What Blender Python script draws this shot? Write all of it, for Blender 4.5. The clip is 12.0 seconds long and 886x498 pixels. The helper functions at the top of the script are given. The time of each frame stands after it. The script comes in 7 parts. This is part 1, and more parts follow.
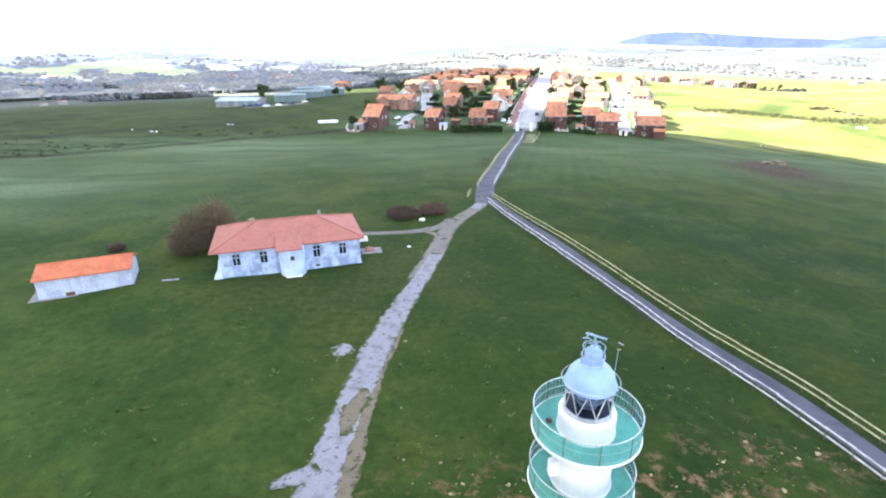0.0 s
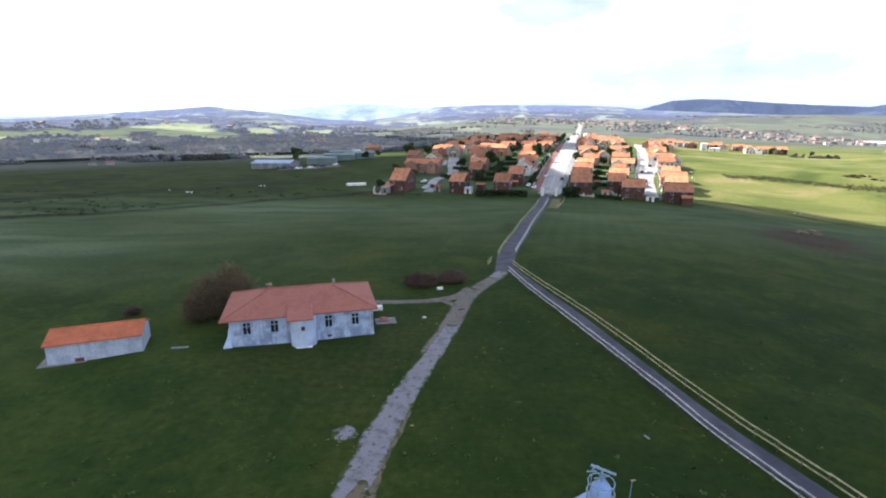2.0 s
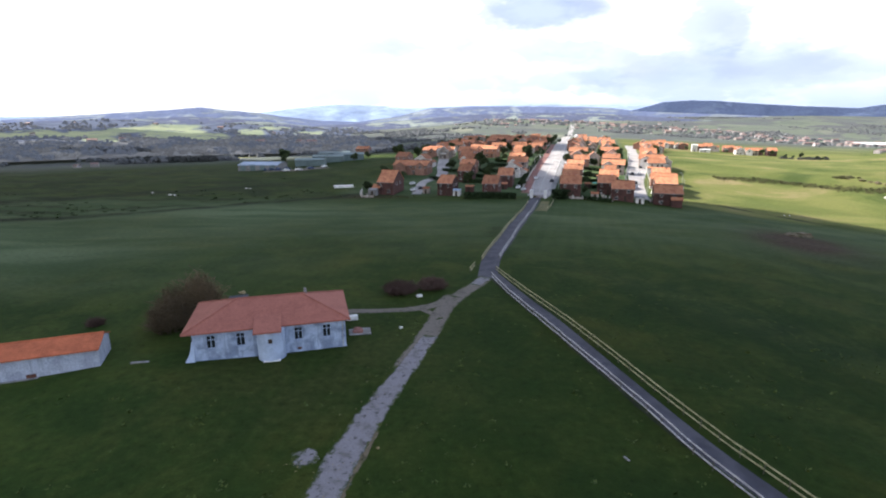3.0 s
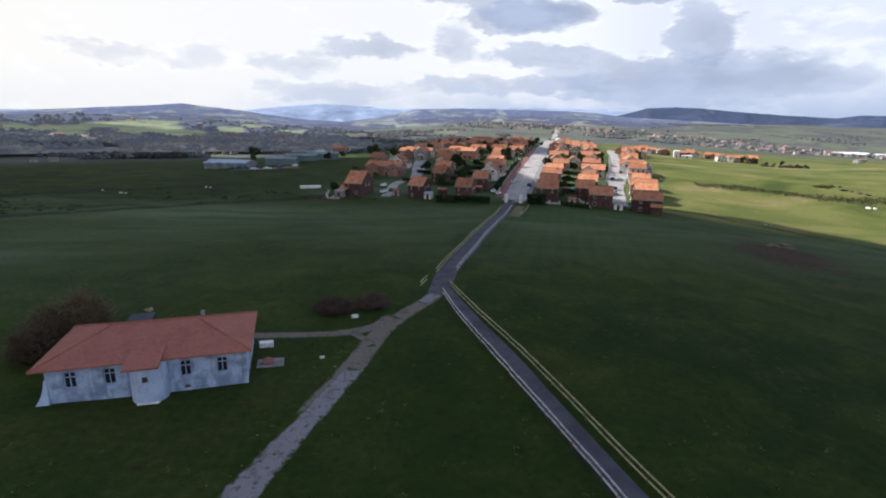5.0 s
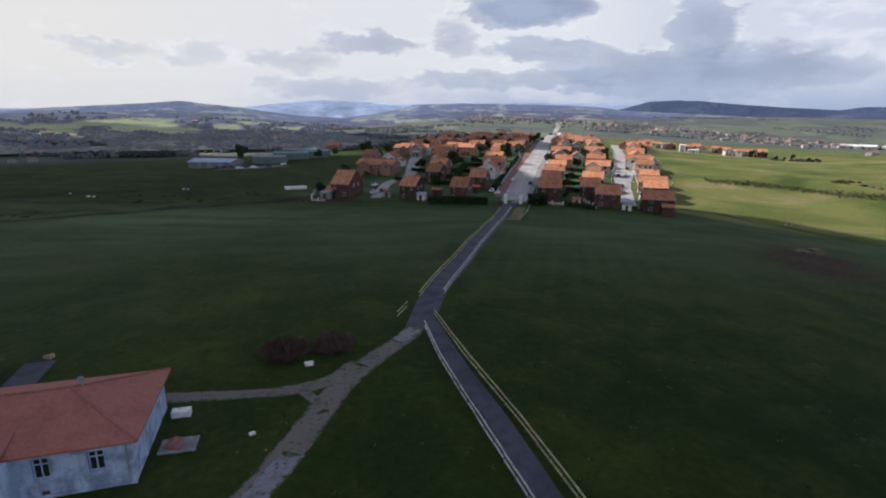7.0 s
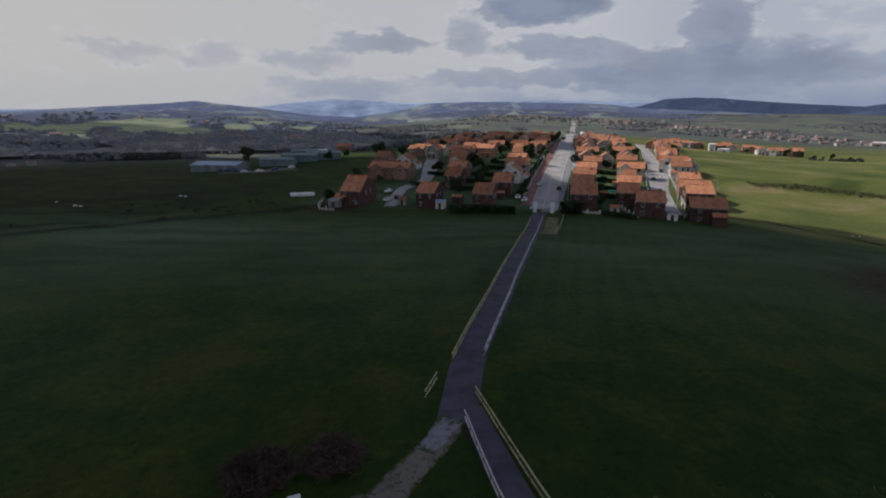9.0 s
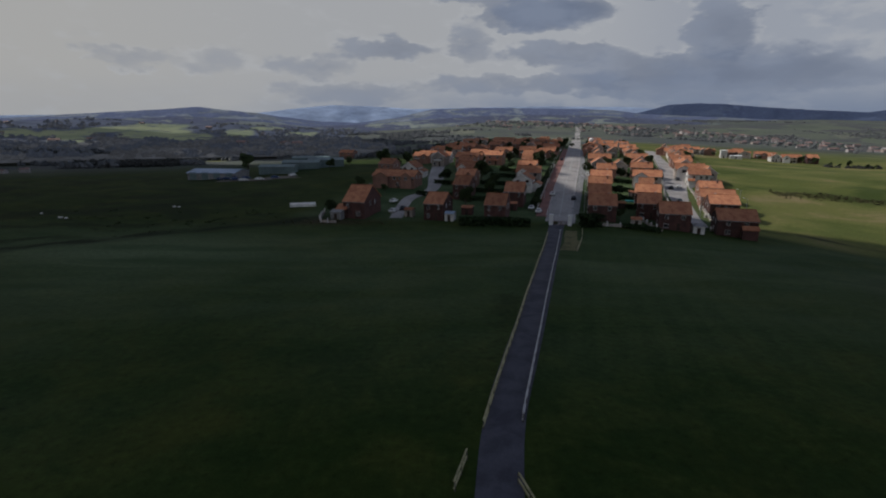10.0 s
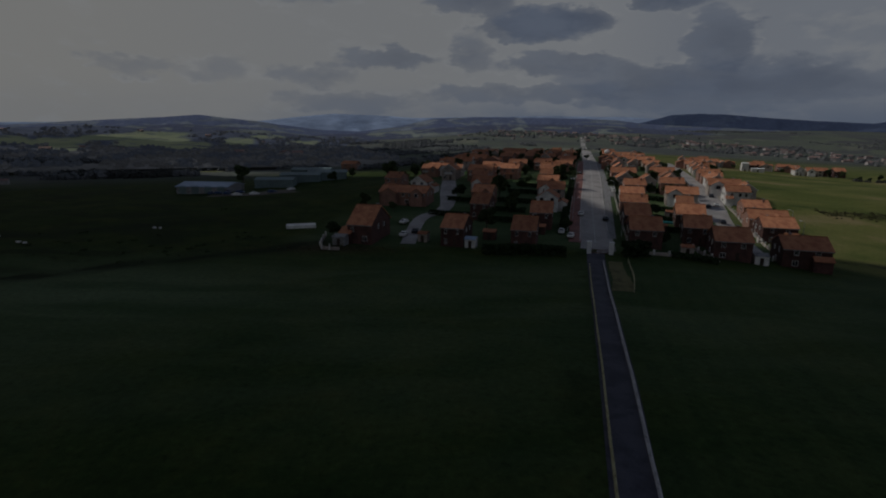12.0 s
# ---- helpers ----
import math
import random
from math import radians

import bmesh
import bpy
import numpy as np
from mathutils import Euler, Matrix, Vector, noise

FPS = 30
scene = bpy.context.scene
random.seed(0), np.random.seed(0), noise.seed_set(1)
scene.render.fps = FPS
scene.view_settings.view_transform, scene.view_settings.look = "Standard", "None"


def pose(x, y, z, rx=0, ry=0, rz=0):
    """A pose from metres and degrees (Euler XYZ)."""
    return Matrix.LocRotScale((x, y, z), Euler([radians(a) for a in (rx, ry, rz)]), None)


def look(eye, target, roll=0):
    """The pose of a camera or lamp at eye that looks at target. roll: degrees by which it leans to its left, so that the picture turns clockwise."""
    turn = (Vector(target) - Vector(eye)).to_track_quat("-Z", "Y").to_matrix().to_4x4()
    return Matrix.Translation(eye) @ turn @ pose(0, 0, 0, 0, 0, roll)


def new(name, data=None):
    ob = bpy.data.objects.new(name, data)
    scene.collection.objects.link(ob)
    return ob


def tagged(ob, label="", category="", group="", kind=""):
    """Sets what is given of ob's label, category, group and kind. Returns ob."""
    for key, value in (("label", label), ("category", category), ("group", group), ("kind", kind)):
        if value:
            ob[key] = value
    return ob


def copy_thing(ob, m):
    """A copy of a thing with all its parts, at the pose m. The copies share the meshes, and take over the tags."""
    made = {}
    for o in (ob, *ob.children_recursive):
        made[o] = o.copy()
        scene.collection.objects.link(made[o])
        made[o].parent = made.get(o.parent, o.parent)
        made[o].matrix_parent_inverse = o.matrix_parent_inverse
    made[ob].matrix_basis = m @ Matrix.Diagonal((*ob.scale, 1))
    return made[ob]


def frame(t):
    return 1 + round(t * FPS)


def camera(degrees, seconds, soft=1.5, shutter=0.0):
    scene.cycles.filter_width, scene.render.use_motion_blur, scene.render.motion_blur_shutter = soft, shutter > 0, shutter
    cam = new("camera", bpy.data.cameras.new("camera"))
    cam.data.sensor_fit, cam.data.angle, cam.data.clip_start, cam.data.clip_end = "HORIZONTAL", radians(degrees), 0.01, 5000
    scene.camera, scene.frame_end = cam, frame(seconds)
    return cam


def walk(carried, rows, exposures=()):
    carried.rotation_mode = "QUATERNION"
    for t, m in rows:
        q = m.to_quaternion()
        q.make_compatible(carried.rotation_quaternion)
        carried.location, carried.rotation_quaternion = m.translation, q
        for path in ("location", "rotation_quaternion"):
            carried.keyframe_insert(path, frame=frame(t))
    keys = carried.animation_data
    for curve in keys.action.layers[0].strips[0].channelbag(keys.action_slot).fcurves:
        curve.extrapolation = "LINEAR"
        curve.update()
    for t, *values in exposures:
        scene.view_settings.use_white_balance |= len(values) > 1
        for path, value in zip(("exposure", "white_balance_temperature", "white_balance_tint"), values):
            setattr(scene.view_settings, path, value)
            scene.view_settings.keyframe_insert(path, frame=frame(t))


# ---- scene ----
cam = camera(82.0, 12.0, soft=2.0)
PATH = [
    (0, (0.183, -5.598, 24.809), (0.303, -3.764, 24.116), -0.5),
    (0.1, (0.461, -5.201, 24.835), (0.534, -3.333, 24.233), -0.7),
    (0.2, (0.515, -4.919, 24.993), (0.575, -3.032, 24.454), -0.6),
    (0.3, (0.542, -4.813, 25.097), (0.583, -2.916, 24.593), -0.6),
    (0.5, (0.669, -4.494, 25.222), (0.693, -2.586, 24.762), -0.7),
    (1, (0.967, -4.179, 25.713), (0.986, -2.271, 25.248), -0.6),
    (1.5, (1.173, -3.955, 25.811), (1.188, -2.051, 25.332), -0.4),
    (2, (1.619, -3.501, 25.769), (1.641, -1.595, 25.293), -0.2),
    (2.5, (2.55, -2.386, 25.861), (2.583, -0.48, 25.39), -0.3),
    (3, (3.802, -0.779, 25.893), (3.849, 1.127, 25.421), -0.2),
    (5, (10.029, 9.325, 25.016), (10.133, 11.23, 24.551), 1.0),
    (5.5, (11.207, 12.221, 24.817), (11.32, 14.125, 24.35), 1.1),
    (6, (12.356, 15.705, 24.749), (12.47, 17.608, 24.278), 0.9),
    (6.5, (13.138, 19.603, 24.839), (13.248, 21.505, 24.363), 0.7),
    (7, (13.31, 24.132, 24.887), (13.408, 26.032, 24.406), 0.5),
    (9, (11.206, 43.87, 25.114), (11.257, 45.771, 24.628), 0.2),
    (9.5, (10.199, 49.453, 25.259), (10.245, 51.357, 24.782), 0.1),
    (10, (9.219, 54.977, 25.249), (9.262, 56.884, 24.783), 0.2),
    (10.5, (8.265, 60.076, 25.393), (8.306, 61.986, 24.941), 0.3),
    (11, (7.207, 65.822, 25.664), (7.248, 67.734, 25.22), 0.4),
    (11.5, (5.96, 71.563, 25.917), (6.003, 73.476, 25.477), 0.5),
    (12, (4.533, 77.219, 25.969), (4.575, 79.133, 25.535), 0.5),
]
EXPOSURES = [(0.0, 3.05, 6350, 9), (0.5, 2.60, 6350, 9), (1.0, 2.24, 6330, 9), (1.5, 1.88, 6310, 9), (2.5, 1.55, 6290, 9), (3.0, 1.35, 6270, 10), (5.0, 0.72, 6200, 11), (5.5, 0.68, 6180, 12), (7.0, 0.40, 6180, 12),
             (9.0, -0.27, 6180, 12), (9.5, -0.42, 6180, 11), (10.0, -0.68, 6180, 10), (11.0, -1.04, 6180, 8), (11.5, -1.4, 6180, 9), (12.0, -1.9, 6180, 9)]
walk(cam, [(t, look(eye, target, roll)) for t, eye, target, roll in PATH], EXPOSURES)

# ---- daylight ----
SUN_AZ, SUN_EL = radians(-74), radians(38)          # ahead and to the left of the way, west of +y
TO_SUN = Vector((math.sin(SUN_AZ) * math.cos(SUN_EL), math.cos(SUN_AZ) * math.cos(SUN_EL), math.sin(SUN_EL)))
sun = new("sun", bpy.data.lights.new("sun", "SUN"))
sun.data.energy, sun.data.angle, sun.data.color = 5.0, radians(0.55), (1.0, 0.93, 0.82)
sun.matrix_world = look(TO_SUN * 100, (0, 0, 0))

world = bpy.data.worlds.new("cloudy_sky")
scene.world = world
world.use_nodes = True


def link(tree, a, b):
    tree.links.new(a, b)


def node(tree, kind, **values):
    n = tree.nodes.new(kind)
    for key, value in values.items():
        n.inputs[key.replace("_", " ")].default_value = value
    return n


def ramp(tree, fac, stops, smooth=True):
    """A colour ramp over stops of (place, colour or grey)."""
    n = tree.nodes.new("ShaderNodeValToRGB")
    n.color_ramp.interpolation = "EASE" if smooth else "LINEAR"
    els = n.color_ramp.elements
    while len(els) < len(stops):
        els.new(0.5)
    for e, (p, c) in zip(els, stops):
        e.position = p
        e.color = (*c, 1) if isinstance(c, tuple) else (c, c, c, 1)
    link(tree, fac, n.inputs[0])
    return n.outputs[0]


def mix(tree, fac, a, b, blend="MIX"):
    n = tree.nodes.new("ShaderNodeMix")
    n.data_type, n.blend_type = "RGBA", blend
    for slot, v in ((0, fac), (6, a), (7, b)):
        if isinstance(v, bpy.types.NodeSocket):
            link(tree, v, n.inputs[slot])
        else:
            n.inputs[slot].default_value = (*v, 1) if isinstance(v, tuple) else v
    return n.outputs[2]


def maths(tree, op, a, b=0.0):
    n = tree.nodes.new("ShaderNodeMath")
    n.operation = op
    for slot, v in ((0, a), (1, b)):
        if isinstance(v, bpy.types.NodeSocket):
            link(tree, v, n.inputs[slot])
        else:
            n.inputs[slot].default_value = v
    return n.outputs[0]


def noise_tex(t, co, scale, detail=5.0, rough=0.55, distort=0.0):
    n = node(t, "ShaderNodeTexNoise", Scale=scale, Detail=detail, Roughness=rough, Distortion=distort)
    link(t, co, n.inputs["Vector"])
    return n.outputs[0]


CLOUDS = [  # bearing, height, half width, half height (degrees), depth of shade
    (11.5, 11.0, 9.5, 2.2, 1.0), (4.0, 13.4, 6.0, 1.8, 0.7), (23.5, 12.8, 5.5, 1.5, 0.8), (28.0, 8.8, 4.2, 3.6, 0.62), (13.5, 7.0, 8.5, 1.7, 0.60),
    (-5.0, 7.6, 7.5, 1.5, 0.50), (4.0, 7.8, 3.6, 2.6, 0.40), (-11.5, 5.7, 6.0, 1.6, 0.36), (-22.0, 6.0, 4.0, 1.8, 0.26), (-29.0, 5.9, 5.0, 1.4, 0.40),
    (27.0, 4.6, 17.0, 3.0, 0.78), (9.0, 4.2, 14.0, 1.5, 0.42), (40.0, 7.0, 13.0, 5.0, 0.12), (-9.0, 3.2, 12.0, 1.6, 0.34),
    (-15.0, 13.6, 11.0, 1.5, 0.3), (38.0, 16.5, 10.0, 2.0, 0.4), (19.5, 9.8, 4.0, 1.6, -0.5), (7.5, 8.6, 4.5, 0.7, -0.4), (8.0, 2.6, 6.0, 0.5, -0.35),
]


def build_sky():
    t = world.node_tree
    t.nodes.clear()
    sky = t.nodes.new("ShaderNodeTexSky")
    sky.sky_type, sky.sun_disc = "NISHITA", False
    sky.sun_elevation, sky.sun_rotation = SUN_EL, SUN_AZ
    co = t.nodes.new("ShaderNodeTexCoord").outputs["Generated"]
    sep = t.nodes.new("ShaderNodeSeparateXYZ")
    link(t, co, sep.inputs[0])
    # cloud decks: the direction is spread on a flat layer, so clouds flatten towards the horizon
    up = maths(t, "ADD", maths(t, "MAXIMUM", sep.outputs[2], 0.0), 0.36)
    flat = t.nodes.new("ShaderNodeCombineXYZ")
    link(t, maths(t, "DIVIDE", sep.outputs[0], up), flat.inputs[0])
    link(t, maths(t, "DIVIDE", sep.outputs[1], up), flat.inputs[1])
    shift = t.nodes.new("ShaderNodeMapping")
    shift.inputs["Location"].default_value = (3.1, 0.4, 0.0)
    link(t, flat.outputs[0], shift.inputs[0])
    thick = maths(t, "ADD", maths(t, "MULTIPLY", noise_tex(t, shift.outputs[0], 1.45, 6.0, 0.50, 0.1), 0.86), maths(t, "MULTIPLY", noise_tex(t, shift.outputs[0], 5.5, 7.0, 0.55, 0.2), 0.14))
    # bearing east of +y and height over the horizon, in degrees, billowed by noise
    bearing = maths(t, "MULTIPLY", maths(t, "ARCTAN2", sep.outputs[0], sep.outputs[1]), 57.296)
    rise = maths(t, "MULTIPLY", maths(t, "ARCSINE", sep.outputs[2]), 57.296)
    dome = t.nodes.new("ShaderNodeCombineXYZ")
    link(t, bearing, dome.inputs[0])
    link(t, maths(t, "MULTIPLY", rise, 2.2), dome.inputs[1])
    wide = noise_tex(t, dome.outputs[0], 0.13, 5.0, 0.55)
    curl = noise_tex(t, dome.outputs[0], 0.26, 7.0, 0.54)
    lump = noise_tex(t, dome.outputs[0], 0.36, 6.0, 0.52)
    az = maths(t, "ADD", bearing, maths(t, "MULTIPLY", maths(t, "SUBTRACT", curl, 0.5), 8.0))
    el = maths(t, "ADD", rise, maths(t, "MULTIPLY", maths(t, "SUBTRACT", lump, 0.5), 3.0))
    ragged = t.nodes.new("ShaderNodeCombineXYZ")
    link(t, az, ragged.inputs[0])
    link(t, el, ragged.inputs[1])
    body = maths(t, "MULTIPLY", maths(t, "SUBTRACT", wide, 0.5), 0.7)
    for b, h, rb, rh, depth in CLOUDS:
        d = t.nodes.new("ShaderNodeVectorMath")
        d.operation = "SUBTRACT"
        d.inputs[1].default_value = (b, h, 0)
        link(t, ragged.outputs[0], d.inputs[0])
        e = t.nodes.new("ShaderNodeVectorMath")
        e.operation = "MULTIPLY"
        e.inputs[1].default_value = (1 / rb, 1 / rh, 0)
        link(t, d.outputs[0], e.inputs[0])
        q = t.nodes.new("ShaderNodeVectorMath")
        q.operation = "LENGTH"
        link(t, e.outputs[0], q.inputs[0])
        body = maths(t, "ADD", body, ramp(t, q.outputs["Value"], [(0.0, depth), (0.45, depth * 0.8), (1.0, 0.0)]))
    # thin bright cloud on the sun's side, heavier blue-grey cloud away from it
    away = ramp(t, maths(t, "ADD", maths(t, "MULTIPLY", bearing, 0.0111), 0.5), [(0.05, 0.0), (0.95, 1.0)], False)
    bright = ramp(t, away, [(0.0, (0.67, 0.65, 0.61)), (0.45, (0.63, 0.63, 0.63)), (0.68, (0.64, 0.65, 0.67)), (0.84, (0.54, 0.565, 0.62)), (0.95, (0.55, 0.58, 0.64))])
    shade = mix(t, ramp(t, wide, [(0.34, 0.0), (0.64, 1.0)]), (0.225, 0.270, 0.375), (0.33, 0.380, 0.490))
    shade = mix(t, ramp(t, away, [(0.15, 0.62), (0.5, 0.0)]), shade, (0.53, 0.545, 0.585))
    cover = ramp(t, body, [(0.05, 0.0), (0.42, 0.62), (0.90, 1.0)])
    cloud = mix(t, cover, bright, shade)
    # sunlit rims round the billows
    lit = maths(t, "MULTIPLY", ramp(t, body, [(0.0, 0.0), (0.12, 0.45), (0.30, 0.0)]), ramp(t, lump, [(0.42, 0.0), (0.62, 1.0)]))
    cloud = mix(t, lit, cloud, (0.74, 0.74, 0.74))
    veil = maths(t, "MULTIPLY", ramp(t, maths(t, "MULTIPLY", rise, 0.1), [(0.08, 1.0), (0.56, 0.0)]), ramp(t, away, [(0.22, 0.16), (0.40, 0.5), (0.66, 0.95)]))
    veil = maths(t, "MULTIPLY", veil, ramp(t, wide, [(0.36, 0.55), (0.56, 1.0)]))
    cloud = mix(t, veil, cloud, (0.31, 0.37, 0.495))
    # heavy grey cloud bases fill the sky overhead
    heavy = ramp(t, sep.outputs[2], [(0.24, 0.0), (0.62, 0.8)])
    cloud = mix(t, heavy, cloud, mix(t, thick, (0.25, 0.33, 0.52), (0.085, 0.118, 0.205)))
    gap = ramp(t, thick, [(0.22, 0.0), (0.30, 1.0)])
    bg_sky = node(t, "ShaderNodeBackground", Strength=0.09)
    link(t, sky.outputs[0], bg_sky.inputs[0])
    bg_cloud = node(t, "ShaderNodeBackground", Strength=0.92)
    link(t, cloud, bg_cloud.inputs[0])
    both = t.nodes.new("ShaderNodeMixShader")
    link(t, gap, both.inputs[0])
    link(t, bg_sky.outputs[0], both.inputs[1])
    link(t, bg_cloud.outputs[0], both.inputs[2])
    out = t.nodes.new("ShaderNodeOutputWorld")
    link(t, both.outputs[0], out.inputs[0])


build_sky()

# ---- materials ----


def material(name, rough=0.9, metal=0.0):
    m = bpy.data.materials.new(name)
    m.use_nodes = True
    t = m.node_tree
    b = t.nodes["Principled BSDF"]
    b.inputs["Roughness"].default_value, b.inputs["Metallic"].default_value = rough, metal
    b.inputs["Specular IOR Level"].default_value = 0.25
    return m, t, b


def place(t, scale=1.0, stretch=(1, 1, 1), local=False):
    """Coordinates in metres: of the world, or of the object itself."""
    src = t.nodes.new("ShaderNodeTexCoord").outputs["Object"] if local else t.nodes.new("ShaderNodeNewGeometry").outputs["Position"]
    m = t.nodes.new("ShaderNodeMapping")
    m.inputs["Scale"].default_value = [scale * s for s in stretch]
    link(t, src, m.inputs[0])
    return m.outputs[0]


def bump(t, b, h, strength=0.3, distance=0.02):
    n = node(t, "ShaderNodeBump", Strength=strength, Distance=distance)
    link(t, h, n.inputs["Height"])
    link(t, n.outputs[0], b.inputs["Normal"])


def weathered(name, light, dark, scale=0.6, fine=9.0, rough=0.85, metal=0.0, relief=0.25, local=False, vary=0.0, streak=0.0, grit=1.0):
    """A plain surface with stains at one scale, grain at another, and streaks that run down it."""
    m, t, b = material(name, rough, metal)
    co = place(t, local=local)
    stain = ramp(t, noise_tex(t, co, scale, 6.0, 0.6, 0.4), [(0.36, dark), (0.60, light)])
    grain = ramp(t, noise_tex(t, co, fine, 4.0), [(0.25, 1 - 0.28 * grit), (0.75, 1 + 0.1 * grit)])
    col = mix(t, 1.0, stain, grain, "MULTIPLY")
    if streak:
        run = noise_tex(t, place(t, 1.0, (2.6, 2.6, 0.25), local), 1.0, 5.0, 0.6)
        col = mix(t, maths(t, "MULTIPLY", ramp(t, run, [(0.50, 0.0), (0.68, 1.0)]), streak), col, tuple(c * 0.45 for c in dark))
    if vary:
        rnd = t.nodes.new("ShaderNodeObjectInfo").outputs["Random"]
        col = mix(t, 1.0, col, ramp(t, rnd, [(0.0, 1.0 - vary), (1.0, 1.0 + vary)], False), "MULTIPLY")
    link(t, col, b.inputs["Base Color"])
    if relief:
        bump(t, b, noise_tex(t, co, fine, 6.0), relief, 0.02)
    return m


def tiles(name, light, dark, pitch=0.24, course=0.34, vary=0.12, relief=0.2, lines=0.5):
    """Clay pantiles: rolls down the slope, courses across it, each house a little different, with lichen."""
    m, t, b = material(name, 0.85)
    co = place(t, local=True)
    stain = ramp(t, noise_tex(t, co, 0.55, 7.0, 0.62, 0.5), [(0.34, dark), (0.62, light)])
    spot = ramp(t, noise_tex(t, co, 3.4, 5.0, 0.65), [(0.3, 0.86), (0.72, 1.08)])
    col = mix(t, 1.0, stain, spot, "MULTIPLY")
    rnd = t.nodes.new("ShaderNodeObjectInfo").outputs["Random"]
    col = mix(t, 1.0, col, ramp(t, rnd, [(0.0, 1.0 - vary), (1.0, 1.0 + vary)], False), "MULTIPLY")
    roll = node(t, "ShaderNodeTexWave", Scale=math.pi / pitch / 10, Distortion=0.25)
    roll.bands_direction = "X"
    link(t, co, roll.inputs["Vector"])
    rows = node(t, "ShaderNodeTexWave", Scale=math.pi / course / 10, Distortion=0.3)
    rows.bands_direction = "Y"
    rows.wave_profile = "SAW"
    link(t, co, rows.inputs["Vector"])
    h = maths(t, "ADD", roll.outputs[1], maths(t, "MULTIPLY", rows.outputs[1], 0.7))
    col = mix(t, lines, col, mix(t, 1.0, col, ramp(t, h, [(0.2, 0.72), (0.9, 1.06)]), "MULTIPLY"))
    link(t, col, b.inputs["Base Color"])
    bump(t, b, h, relief, 0.03)
    return m


def leafy(name, light, dark, rough=0.75):
    m, t, b = material(name, rough)
    isl = t.nodes.new("ShaderNodeNewGeometry").outputs["Random Per Island"]
    col = ramp(t, isl, [(0.0, dark), (1.0, light)], False)
    rnd = t.nodes.new("ShaderNodeObjectInfo").outputs["Random"]
    col = mix(t, 1.0, col, ramp(t, rnd, [(0.0, 0.75), (1.0, 1.25)], False), "MULTIPLY")
    link(t, col, b.inputs["Base Color"])
    return m


def worn_track(name, light, dark, scale):
    """Loose surface of a track, that the grass breaks into from both edges."""
    m, t, b = material(name, 0.95)
    co = place(t)
    col = ramp(t, noise_tex(t, co, scale * 0.5, 7.0, 0.62, 0.3), [(0.30, dark), (0.52, light)])
    col = mix(t, 1.0, col, ramp(t, noise_tex(t, co, 8.0, 5.0, 0.7), [(0.25, 0.78), (0.75, 1.10)]), "MULTIPLY")
    # small dark speckles
    col = mix(t, ramp(t, noise_tex(t, co, 1.9, 4.0, 0.6, 0.2), [(0.57, 0.0), (0.65, 0.8)]), col, tuple(c * 0.42 for c in dark))
    rim = t.nodes.new("ShaderNodeAttribute")
    rim.attribute_name = "rim"
    tuft = maths(t, "ADD", rim.outputs["Fac"], maths(t, "MULTIPLY", maths(t, "SUBTRACT", noise_tex(t, co, 1.1, 8.0, 0.72, 0.2), 0.5), 1.5))
    turf = ramp(t, noise_tex(t, co, 0.8, 5.0), [(0.35, (0.021, 0.040, 0.0075)), (0.65, (0.047, 0.062, 0.012))])
    col = mix(t, ramp(t, tuft, [(0.70, 0.0), (0.98, 1.0)]), col, turf)
    link(t, col, b.inputs["Base Color"])
    bump(t, b, noise_tex(t, co, 7.0, 6.0), 0.4, 0.03)
    return m


